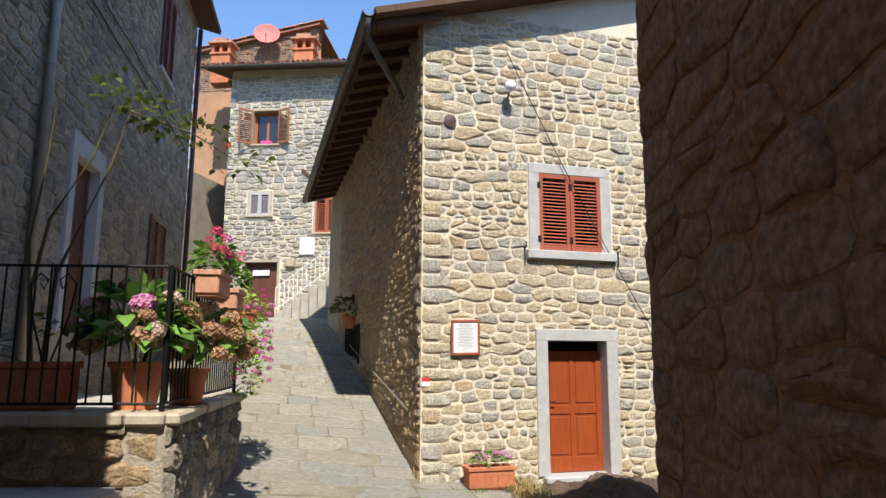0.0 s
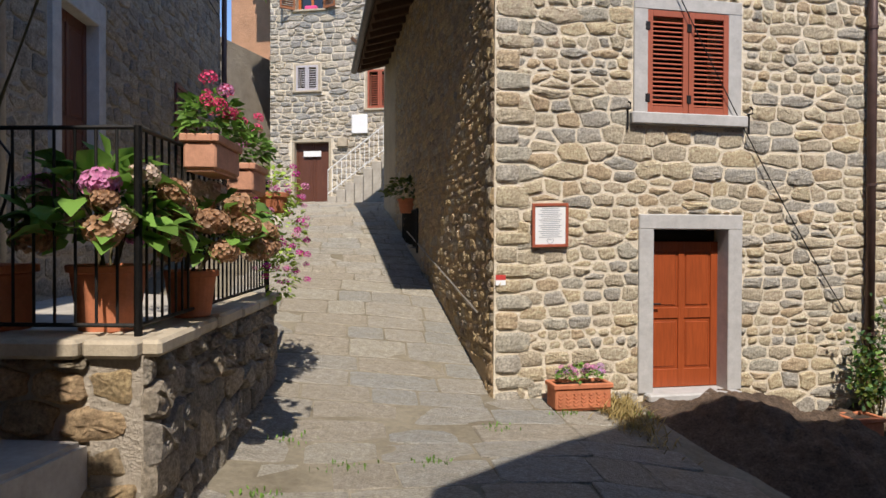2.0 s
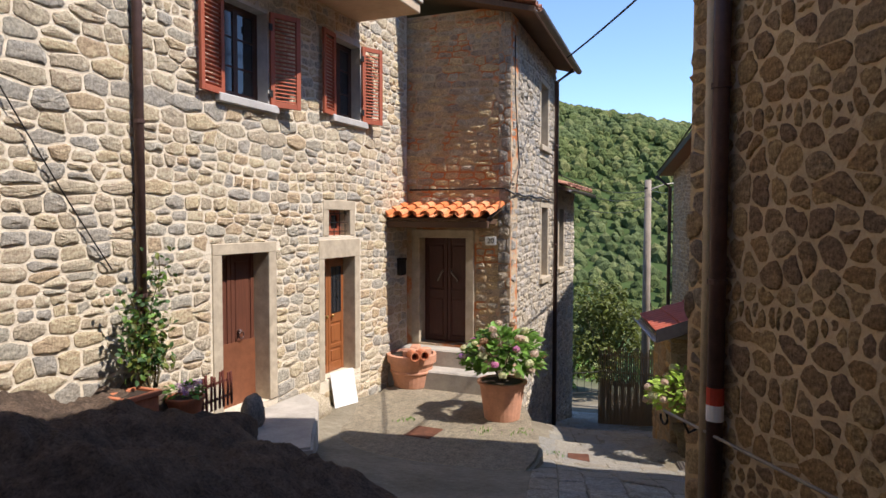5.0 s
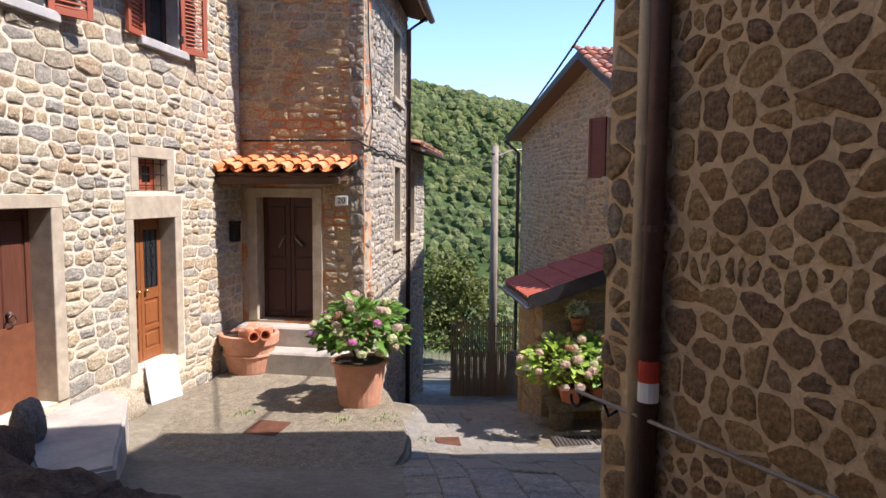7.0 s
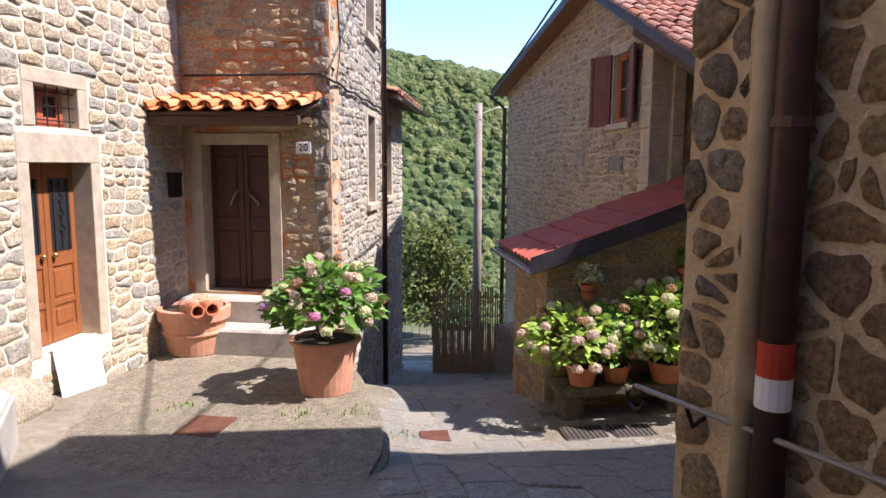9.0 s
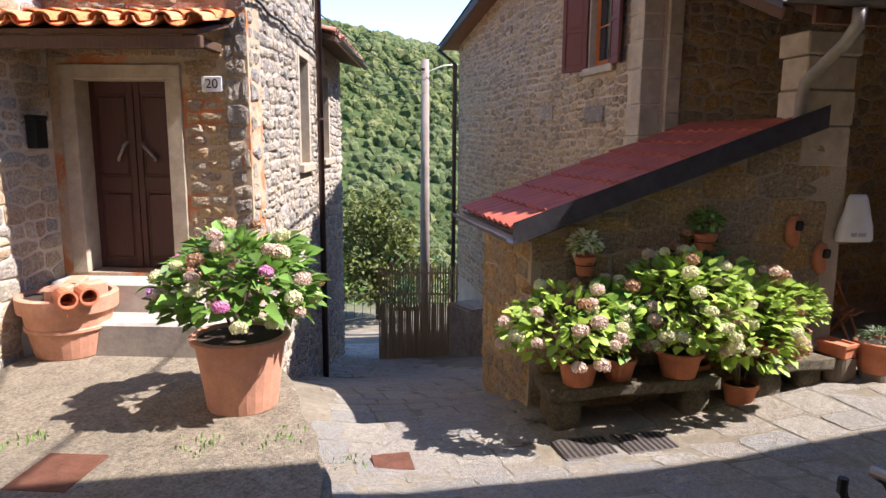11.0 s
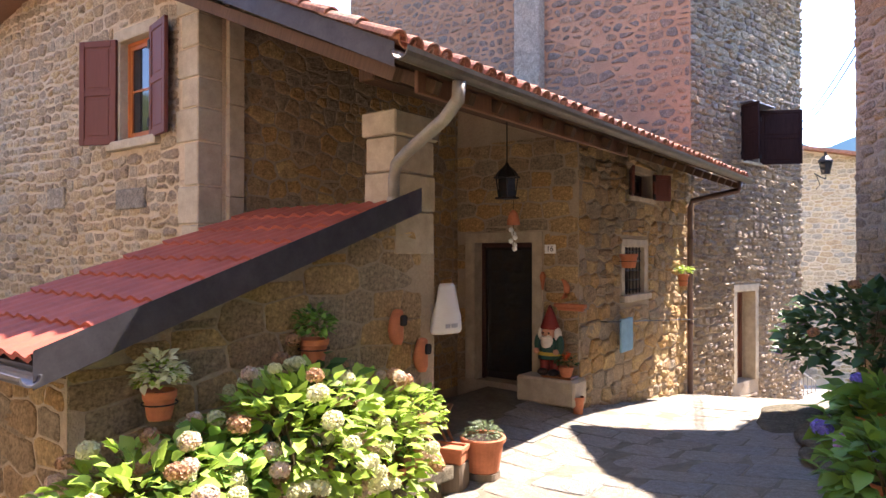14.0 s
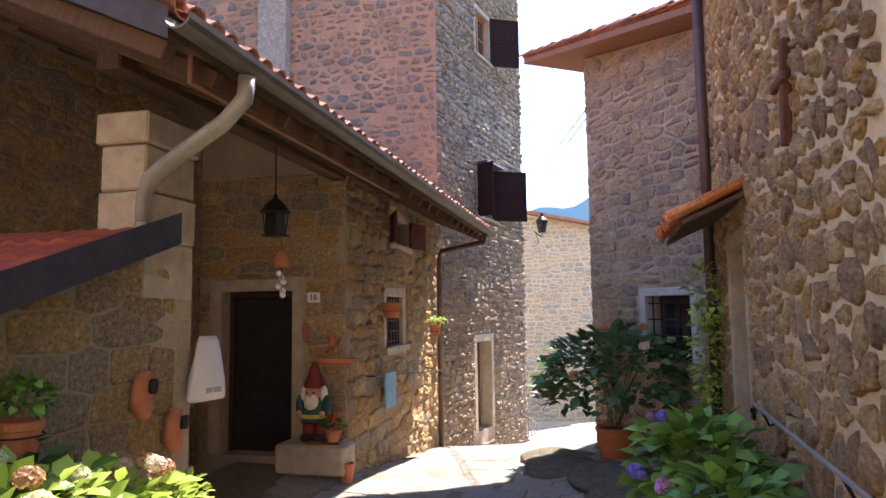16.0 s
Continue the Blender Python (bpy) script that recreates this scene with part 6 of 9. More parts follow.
# ---- plants ----
def leaf_mat(name, c, vary=0.45, light=0.35):
    m = Mat(name, 0.5, spec=0.35)
    r = m.chance()
    lo, hi = tuple(x * (1 - vary) for x in c), tuple(min(1, x * (1 + vary)) for x in c)
    col = m.ramp(r, [(0.0, lo), (0.5, c), (1.0, hi)])
    m.color(col)
    tr = m.node("ShaderNodeBsdfTranslucent")
    m.link(col, tr.inputs["Color"])
    mx = m.node("ShaderNodeMixShader", Fac=light)
    m.link(m.b.outputs[0], mx.inputs[1])
    m.link(tr.outputs[0], mx.inputs[2])
    m.link(mx.outputs[0], m.t.nodes["Material Output"].inputs["Surface"])
    return m.m


M_LEAF = leaf_mat("hydrangea_leaf", (0.16, 0.29, 0.05))
M_LEAF_LIGHT = leaf_mat("young_leaf", (0.33, 0.46, 0.07))
M_LEAF_DARK = leaf_mat("dark_leaf", (0.07, 0.14, 0.045))
M_LEAF_GREY = leaf_mat("grey_green_leaf", (0.16, 0.21, 0.10))
M_LEAF_OLIVE = leaf_mat("olive_leaf", (0.13, 0.15, 0.03))
M_STEM = plain("plant_stem", (0.10, 0.08, 0.035), 0.8)
M_SOIL = plain("potting_soil", (0.045, 0.03, 0.02), 0.95, vary=0.4, bump=0.7)
M_CREAM = leaf_mat("cream_green_petal", (0.68, 0.66, 0.38), 0.2)
M_PINKCREAM = leaf_mat("faded_pink_petal", (0.66, 0.50, 0.38), 0.2)
M_DRY = leaf_mat("dry_brown_petal", (0.42, 0.24, 0.13), 0.35)
M_PINK = leaf_mat("pink_petal", (0.72, 0.28, 0.48), 0.25)
M_RED = leaf_mat("geranium_petal", (0.80, 0.08, 0.20), 0.3)
M_MAGENTA = leaf_mat("magenta_petal", (0.58, 0.02, 0.30), 0.3)
M_MAUVE = leaf_mat("mauve_petal", (0.60, 0.32, 0.62), 0.25)
M_BLUE = leaf_mat("blue_petal", (0.22, 0.20, 0.62), 0.25)
M_ORANGERED = leaf_mat("orange_red_petal", (0.80, 0.12, 0.03), 0.25)


def leaf_geo(L, W, droop):
    """A folded, drooping leaf along +x."""
    rows = [(0.0, 0.04), (0.3, 0.85), (0.62, 1.0), (1.0, 0.03)]
    v, f = [], []
    for t, w in rows:
        z = -droop * t * t * L
        v += [(t * L, -w * W / 2, z + 0.12 * W * w), (t * L, 0, z), (t * L, w * W / 2, z + 0.12 * W * w)]
    for i in range(3):
        a = 3 * i
        f += [(a, a + 3, a + 4, a + 1), (a + 1, a + 4, a + 5, a + 2)]
    return v, f


def foliage(name, parent, rng, n, centre, radii, size, mat, inner=0.45, low=-0.35, droop=(0.2, 0.8), shape=0.74, m=None):
    """Many separate leaves over a rounded, uneven crown."""
    verts, faces = [], []
    c = Vector(centre)
    for _ in range(n):
        while True:
            d = Vector((rng.gauss(0, 1), rng.gauss(0, 1), rng.gauss(0, 1))).normalized()
            if d.z > low:
                break
        k = rng.uniform(inner, 1.0) ** 0.6 * (1 + 0.16 * noise.noise(d * 2.3 + c))
        p = c + Vector((d.x * radii[0], d.y * radii[1], d.z * radii[2])) * k
        L = rng.uniform(*size)
        v, f = leaf_geo(L, L * shape, rng.uniform(*droop))
        out = Vector((d.x, d.y, d.z * 0.4 + 0.25)).normalized()
        mm = Matrix.Translation(p) @ out.to_track_quat("X", "Z").to_matrix().to_4x4() @ pose(0, 0, 0, rng.uniform(-35, 35), rng.uniform(-30, 25), rng.uniform(-40, 40))
        q = len(verts)
        verts += [tuple(mm @ Vector(x)) for x in v]
        faces += [tuple(i + q for i in g) for g in f]
    ob = mesh_ob(name, verts, faces, mat, parent, m, smooth=True)
    return tagged(ob, kind="stuff") if n > 300 else ob


HEADS = {}


def head_mesh(mat, seed, n=95, flat=0.8):
    """A ball-shaped flower head of many small four-petal florets, radius 1."""
    key = (mat.name, seed, n)
    if key not in HEADS:
        rng = random.Random(seed)
        verts, faces = [], []
        for i in range(n):
            z = 1 - 1.75 * (i + 0.5) / n
            a = i * 2.39996
            r = math.sqrt(max(0, 1 - z * z))
            d = Vector((r * math.cos(a), r * math.sin(a), z))
            p = d * rng.uniform(0.86, 1.05)
            p.z *= flat
            mm = Matrix.Translation(p) @ d.to_track_quat("Z", "X").to_matrix().to_4x4() @ pose(0, 0, 0, rng.uniform(-25, 25), rng.uniform(-25, 25), rng.uniform(0, 90))
            s = rng.uniform(0.17, 0.26)
            q = len(verts)
            verts += [tuple(mm @ Vector(x)) for x in ((0, 0, -0.03), (s, 0, 0.05), (s * 0.6, s * 0.6, 0.03), (0, s, 0.05), (-s * 0.6, s * 0.6, 0.03), (-s, 0, 0.05), (-s * 0.6, -s * 0.6, 0.03), (0, -s, 0.05), (s * 0.6, -s * 0.6, 0.03))]
            faces += [(q, q + a, q + a + 1 if a < 8 else q + 1) for a in range(1, 9)]
        me = bpy.data.meshes.new("flower_head")
        me.from_pydata(verts, [], faces)
        me.materials.append(mat)
        HEADS[key] = me
    return HEADS[key]


def flower(parent, p, r, mat, seed, n=95, name="flower_head"):
    ob = new(name, head_mesh(mat, seed % 3, n))
    ob.parent = parent
    ob.matrix_basis = Matrix.LocRotScale(p, Euler((0.3 * math.sin(seed), 0.3 * math.cos(seed * 2), seed)), (r, r, r))
    return ob


def pot(parent, r, h, mat, rim=0.05, foot=0.68, name="pot", z=0.0, label=""):
    bm = lathe([(r * foot, 0), (r * (foot + 0.05), 0.01), (r * 0.93, h - rim), (r * 1.02, h - rim + 0.005), (r * 1.04, h - 0.008), (r, h), (r * 0.9, h), (r * 0.88, h - 0.05)], 28)
    ob = part(name, bm, mat, parent, label, smooth=False, m=Matrix.Translation((0, 0, z)))
    part("soil", lathe([(0.01, h - 0.055), (r * 0.885, h - 0.05), (r * 0.885, h - 0.03), (0.02, h - 0.015)], 20), M_SOIL, ob)
    return ob


def hydrangea(m, r, h, crown, label, heads, seed, leaves=260, leaf=(0.09, 0.16), mat=None, potmat=None, group="", lean=(0, 0), head_r=(0.048, 0.072), more=1.9):
    """A potted hydrangea: clay pot, crown (width, height) of big leaves, and round flower heads of the given materials."""
    rng = random.Random(seed)
    th = empty("potted_hydrangea", m, label, "potted plant", group)
    pot(th, r, h, potmat or M_TERRA)
    cw, ch = crown
    c = Vector((lean[0], lean[1], h + ch * 0.42))
    for k in range(9):
        bm = bmesh.new()
        a = rng.uniform(0, 6.28)
        e = c + Vector((math.cos(a) * cw * rng.uniform(0.3, 0.8), math.sin(a) * cw * rng.uniform(0.3, 0.8), ch * rng.uniform(0.0, 0.45)))
        tube(bm, [(0.04 * math.cos(a), 0.04 * math.sin(a), h - 0.05), Vector((0, 0, h)).lerp(e, 0.5) + Vector((0, 0, 0.06)), e], [0.01, 0.008, 0.005], 5)
        part("stem", bm, M_STEM, th)
    foliage("leaves", th, rng, leaves, c, (cw, cw, ch * 0.58), leaf, mat or M_LEAF)
    for k, mt in enumerate((heads * 4)[: int(len(heads) * more)]):
        while True:
            d = Vector((rng.gauss(0, 1), rng.gauss(0, 1), rng.gauss(0, 0.8))).normalized()
            if d.z > -0.3:
                break
        p = c + Vector((d.x * cw * 1.06, d.y * cw * 1.06, d.z * ch * 0.66))
        flower(th, p, rng.uniform(*head_r), mt, seed + k)
    return th


def on(x, y, lift=0.0, turn=0.0):
    return pose(x, y, near_height(x, y) + lift, 0, 0, turn)


# platform plants
hydrangea(pose(9.45, 10.25, plat_z(9.45, 10.25), 0, 0, 20), 0.39, 0.62, (0.60, 0.84), "large pink and cream hydrangea in a terracotta tub on the platform", [M_PINKCREAM, M_CREAM, M_PINK, M_CREAM, M_PINKCREAM, M_CREAM, M_CREAM, M_PINKCREAM, M_DRY, M_CREAM, M_CREAM, M_PINKCREAM, M_CREAM, M_MAUVE, M_PINKCREAM, M_CREAM, M_DRY, M_PINK, M_CREAM, M_PINKCREAM], 201, leaves=600, leaf=(0.10, 0.17), potmat=M_TERRA_PALE)
tub = empty("clay_tub", pose(9.86, 12.82, plat_z(9.86, 12.82), 0, 0, 0) @ Matrix.Scale(1.28, 4), "weathered terracotta tub filled with hollow clay blocks", "pot")
pot(tub, 0.36, 0.5, M_TERRA_PALE, rim=0.13)
part("band", lathe([(0.31, 0.22), (0.325, 0.23), (0.325, 0.25), (0.315, 0.26)], 28), M_TERRA_PALE, tub)
for k, (x, y, a) in enumerate(((-0.12, -0.1, 20), (0.08, -0.14, -15), (0.15, 0.08, 40))):
    part("clay_block", boxes((-0.13, 0.13, -0.07, 0.07, 0.46, 0.58), bevel=0.015), M_TERRA_PALE, tub, m=pose(x, y, 0, 0, 0, a))
for k, (x, y) in enumerate(((-0.2, -0.2), (-0.05, -0.24))):
    bm = lathe([(0.07, 0), (0.07, 0.2), (0.055, 0.2), (0.05, 0.02)], 14)
    part("clay_pipe", bm, M_TERRA, tub, m=pose(x, y, 0.53, 90, 0, -25))
sp = empty("small_pot", B.m(1.55, -1.40, 0.2), "small upturned terracotta pot on the step", "pot")
part("pot", lathe([(0.10, 0), (0.105, 0.03), (0.095, 0.04), (0.075, 0.15), (0.06, 0.155)], 18), M_TERRA_PALE, sp)
tagged(part("white_board", boxes((0, 0.72, 0, 0.018, 0, 0.6), bevel=0.004), M_WHITE, None, m=A.m(8.74, -1.99, 0.15) @ pose(0, 0, 0, -12, 4, 0)), "white board leaning against the carved door", "board")


def boulder(name, m, size, mat, label, seed, category="stone"):
    bm = bmesh.new()
    bmesh.ops.create_icosphere(bm, subdivisions=3, radius=1.0)
    for v in bm.verts:
        k = 1 + 0.22 * noise.noise(v.co * 1.3 + Vector((seed, 0, 0))) + 0.06 * noise.noise(v.co * 4 + Vector((0, seed, 0)))
        v.co = Vector((v.co.x * size[0], v.co.y * size[1], v.co.z * size[2])) * k
    return tagged(part(name, bm, mat, None, smooth=True, m=m), label, category, kind="structure")


boulder("foot_stone", A.m(8.05, -1.82, 0.08), (0.5, 0.26, 0.26), M_STONE_A, "large rounded foundation stone at the wall foot", 3)
boulder("loose_stone", A.m(6.2, -1.3, 0.55), (0.17, 0.14, 0.24), M_STONE_GREY, "grey loose stone standing by the little fence", 5)
boulder("ledge_stone", A.m(5.3, -1.42, 0.6), (0.75, 0.4, 0.35), M_ROCK, "dark rock carrying the flower pots", 9)


def long_planter(m, w, d, h, mat, label, name="planter_box"):
    th = empty(name, m, label, "planter")
    part("trough", boxes((-w / 2, w / 2, -d / 2, d / 2, 0.015, h - 0.05), bevel=0.015), mat, th)
    part("rim", boxes((-w / 2 - 0.02, w / 2 + 0.02, -d / 2 - 0.02, -d / 2 + 0.03, h - 0.055, h), (-w / 2 - 0.02, w / 2 + 0.02, d / 2 - 0.03, d / 2 + 0.02, h - 0.055, h), (-w / 2 - 0.02, -w / 2 + 0.03, -d / 2 + 0.03, d / 2 - 0.03, h - 0.055, h), (w / 2 - 0.03, w / 2 + 0.02, -d / 2 + 0.03, d / 2 - 0.03, h - 0.055, h), bevel=0.008), mat, th)
    part("foot", boxes((-w / 2 + 0.02, w / 2 - 0.02, -d / 2 + 0.02, d / 2 - 0.02, 0, 0.02)), mat, th)
    part("soil", boxes((-w / 2 + 0.03, w / 2 - 0.03, -d / 2 + 0.03, d / 2 - 0.03, h - 0.09, h - 0.03)), M_SOIL, th)
    return th


pl = long_planter(A.m(0.92, -0.42, 0.30), 0.66, 0.28, 0.30, M_TERRA, "terracotta planter with leaf relief and pink flowers")
for i in range(7):
    x = -0.27 + i * 0.09
    bm = bmesh.new()
    for k in range(4):
        tube(bm, [(x, -0.142, 0.05 + 0.04 * k), (x - 0.03, -0.146, 0.08 + 0.04 * k)], 0.006, 5)
        tube(bm, [(x, -0.142, 0.05 + 0.04 * k), (x + 0.03, -0.146, 0.08 + 0.04 * k)], 0.006, 5)
    part("relief", bm, M_TERRA, pl)
rng = random.Random(33)
foliage("leaves", pl, rng, 200, (0, 0, 0.36), (0.3, 0.13, 0.12), (0.03, 0.06), M_LEAF, low=-0.2)
for k in range(16):
    flower(pl, (rng.uniform(-0.29, 0.3), rng.uniform(-0.1, 0.1), rng.uniform(0.38, 0.5)), rng.uniform(0.03, 0.045), rng.choice([M_PINK, M_PINK, M_MAUVE]), k, 40)
# notice in its red frame
nb = empty("notice_board", A.m(0.66, 1.40, 0.05) @ pose(0, 0, 0, 4, -1.5, 0), "white printed notice in a red wooden frame", "notice")
part("paper", boxes((-0.19, 0.19, -0.004, 0.004, 0.02, 0.49)), M_WHITE, nb)
part("frame", boxes((-0.22, -0.185, -0.015, 0.012, 0, 0.51), (0.185, 0.22, -0.015, 0.012, 0, 0.51), (-0.185, 0.185, -0.015, 0.012, 0.475, 0.51), (-0.185, 0.185, -0.015, 0.012, 0, 0.035), bevel=0.004), M_SHUTTER, nb)
M_INK = plain("faded_print", (0.35, 0.35, 0.36), 0.8)
for i in range(16):
    w = 0.1 if i == 0 else 0.14 - 0.02 * (i % 3)
    part("print_line", boxes((-w, w, -0.006, -0.004, 0.445 - i * 0.022, 0.452 - i * 0.022)), M_INK, nb)
bm = tube(bmesh.new(), [(0.04 * math.sin(a) ** 3, -0.006, 0.07 + 0.0025 * (13 * math.cos(a) - 5 * math.cos(2 * a) - 2 * math.cos(3 * a))) for a in np.linspace(0, 6.283, 20)], 0.003, 5)
part("heart_mark", bm, M_INK, nb)
mk = empty("trail_mark", A.m(0.04, 1.02, 0.035), "small red and white trail mark painted on the corner", "marking")
part("white_bar", boxes((-0.03, 0.09, -0.003, 0.0, -0.06, 0.0)), M_WHITE, mk)
part("red_bar", boxes((-0.03, 0.09, -0.003, 0.0, 0.0, 0.06)), plain("red_paint", (0.5, 0.05, 0.04)), mk)

# climbing rose at the downpipe, its pots and little fence
vine = empty("climbing_rose", A.m(4.85, -0.75, 0.3), "straggling rose with brown leaves climbing the downpipe", "climbing plant")
rng = random.Random(44)
bm = bmesh.new()
tips = []
for k in range(7):
    pts = [Vector((rng.uniform(-0.1, 0.1), 0, 0.05))]
    for j in range(9):
        pts.append(pts[-1] + Vector((rng.uniform(-0.09, 0.08), rng.uniform(-0.03, 0.03), 0.17 + rng.uniform(-0.05, 0.03))))
    pts = pts[: rng.randint(5, 10)]
    tips += pts[2:]
    tube(bm, pts, [0.014 * (1 - i / 12) for i in range(len(pts))], 6)
part("stems", bm, M_STEM, vine)
for nm, mt, n in (("leaves", M_LEAF_DARK, 200), ("young_leaves", M_LEAF_OLIVE, 170), ("green_leaves", M_LEAF, 110)):
    verts, faces = [], []
    for _ in range(n):
        p = rng.choice(tips) + Vector((rng.uniform(-0.24, 0.2), rng.uniform(-0.12, 0.06), rng.uniform(-0.12, 0.12)))
        v, f = leaf_geo(rng.uniform(0.05, 0.10), 0.05, 0.4)
        mm = Matrix.Translation(p) @ pose(0, 0, 0, rng.uniform(-60, 60), rng.uniform(-60, 60), rng.uniform(0, 360))
        q = len(verts)
        verts += [tuple(mm @ Vector(x)) for x in v]
        faces += [tuple(i + q for i in g) for g in f]
    mesh_ob(nm, verts, faces, mt, vine)
for k, (s, o, w, lab) in enumerate(((4.5, 0.42, 0.42, "square terracotta pot of the climbing rose"), (5.02, 0.62, 0.4, "round terracotta pot of mauve flowers"))):
    if k == 0:
        long_planter(A.m(s, -0.92, o), w, 0.32, 0.28, M_TERRA, lab, "square_pot")
    else:
        th = empty("flower_pot", A.m(s, -1.06, o), lab, "potted plant")
        pot(th, 0.2, 0.28, M_TERRA)
        foliage("leaves", th, rng, 90, (0, 0, 0.32), (0.2, 0.2, 0.1), (0.04, 0.07), M_LEAF)
        for j in range(12):
            flower(th, (rng.uniform(-0.18, 0.2), rng.uniform(-0.15, 0.15), rng.uniform(0.34, 0.42)), 0.035, M_MAUVE, j, 40)
fence = empty("picket_fence", A.m(5.62, -1.10, 0.52) @ pose(0, 0, 0, 0, 0, 4), "little red brown picket fence on the rock", "fence")
for i in range(8):
    hgt = 0.42 + 0.03 * math.sin(i * 1.7)
    bm = boxes((-0.017, 0.017, -0.008, 0.008, 0, hgt), bevel=0.003)
    part("picket", bm, M_SHUTTER_DARK, fence, m=pose(-0.26 + i * 0.075, 0, 0, 0, (-1) ** i * 2, 0))
part("fence_rail", boxes((-0.3, 0.3, 0.008, 0.022, 0.1, 0.13), (-0.3, 0.3, 0.008, 0.022, 0.29, 0.32)), M_SHUTTER_DARK, fence)

# ---- flower bench by the shed ----
SU = lambda u, v, z, turn=0: pose(*uvz(u, v, z), 0, 0, UV_ANGLE + turn)
M_BENCH = stone_mat("mossy_bench_stone", [(0.20, 0.17, 0.12)], 0.95, 0.8, (0.08, 0.08, 0.05), 0.7)
for v0, v1, z, lab in ((-2.18, -0.42, -2.11, "rough mossy stone bench by the shed"), (-0.05, 0.85, -2.0, "short rough stone bench by the shed")):
    bn = empty("stone_bench", SU(-2.4, (v0 + v1) / 2, z), lab, "bench")
    L = v1 - v0
    bm = bmesh.new()
    box(bm, -0.26, 0.24, -L / 2, L / 2, -0.11, 0.0)
    bmesh.ops.subdivide_edges(bm, edges=bm.edges, cuts=5, use_grid_fill=True)
    for q in bm.verts:
        q.co += 0.022 * noise.noise_vector(q.co * 5)
    part("seat_slab", bm, M_BENCH, bn, smooth=True)
    for y in (-L / 2 + 0.22, L / 2 - 0.2):
        bm = bmesh.new()
        box(bm, -0.2, 0.2, y - 0.13, y + 0.13, -0.62, -0.1)
        bmesh.ops.subdivide_edges(bm, edges=bm.edges, cuts=3, use_grid_fill=True)
        for q in bm.verts:
            q.co += 0.03 * noise.noise_vector(q.co * 4)
        part("support", bm, M_BENCH, bn, smooth=True)
CR, PC, DR, PK = M_CREAM, M_PINKCREAM, M_DRY, M_PINK
G = "potted hydrangeas along the shed"
hydrangea(SU(-2.52, -1.86, -2.11), 0.19, 0.24, (0.54, 0.70), "bushy hydrangea with faded pink heads on the bench", [PC, PC, CR, PC, DR, PC, CR, PC, PC, DR, PC, PC, CR, PC, DR, PC], 301, 460, mat=M_LEAF_LIGHT, group=G, lean=(-0.1, 0.2), more=2.6, leaf=(0.08, 0.13))
hydrangea(SU(-2.46, -1.42, -2.11), 0.17, 0.22, (0.45, 0.72), "hydrangea with cream and brown heads on the bench", [PC, CR, DR, DR, PC, CR, PC, DR, CR, PC], 302, 330, group=G, lean=(-0.05, 0.12), more=2.6, leaf=(0.08, 0.13))
hydrangea(SU(-2.5, -0.8, -2.11), 0.22, 0.26, (0.62, 0.92), "tall hydrangea with creamy white heads on the bench", [CR, CR, CR, CR, PC, CR, CR, CR, CR, CR, DR, CR, CR, CR, PC, CR, CR, CR], 303, 600, mat=M_LEAF_LIGHT, group=G, lean=(-0.05, 0.1), more=2.8, leaf=(0.09, 0.14))
hydrangea(SU(-2.55, -0.14, -2.45), 0.17, 0.24, (0.5, 1.15), "leggy hydrangea with cream and pink heads beside the bench", [CR, PC, CR, CR, PC, DR, PC, CR, CR, PC, PC, DR, CR, PC], 304, 460, mat=M_LEAF_LIGHT, group=G, lean=(-0.05, 0.05), more=2.8, leaf=(0.08, 0.13))
hydrangea(SU(-2.28, -0.5, -2.3), 0.16, 0.24, (0.42, 1.25), "hydrangea with brown dry heads against the shed wall", [DR, DR, DR, PC, DR, CR, DR, DR], 305, 200, mat=M_LEAF_DARK, group=G)
for (u, v, z, r, h, lab) in ((-2.55, 0.18, -2.0, 0.09, 0.15, "small terracotta pot on the stone bench"), (-2.42, 0.05, -2.0, 0.12, 0.2, "terracotta pot on the stone bench")):
    th = empty("flower_pot", SU(u, v, z), lab, "potted plant", "pots by the porch")
    pot(th, r, h, M_TERRA)
    foliage("leaves", th, rng, 70, (0, 0, h + 0.12), (0.14, 0.14, 0.14), (0.05, 0.09), M_LEAF)
th = empty("flower_pot", SU(-2.5, 0.45, -2.0), "terracotta pot of bright green basil on the bench", "potted plant", "pots by the porch")
pot(th, 0.17, 0.29, M_TERRA_PALE)
foliage("leaves", th, rng, 520, (0, 0, 0.5), (0.28, 0.28, 0.26), (0.035, 0.075), M_LEAF_LIGHT, droop=(0.1, 0.5))


def stump(m, r, h, label):
    bm = lathe([(r * 1.05, 0), (r, h * 0.3), (r * 0.97, h * 0.8), (r * 0.94, h), (r * 0.5, h + 0.004)], 26)
    for v in bm.verts:
        a = math.atan2(v.co.y, v.co.x)
        v.co.xy *= 1 + 0.05 * math.sin(5 * a + v.co.z * 3) + 0.03 * math.sin(13 * a)
    ob = part("log_stump", bm, wood_mat("grey_bark", (0.20, 0.15, 0.10), 0.9, (20, 20, 1.5)), None, label, m=m)
    return tagged(ob, label, "stump")


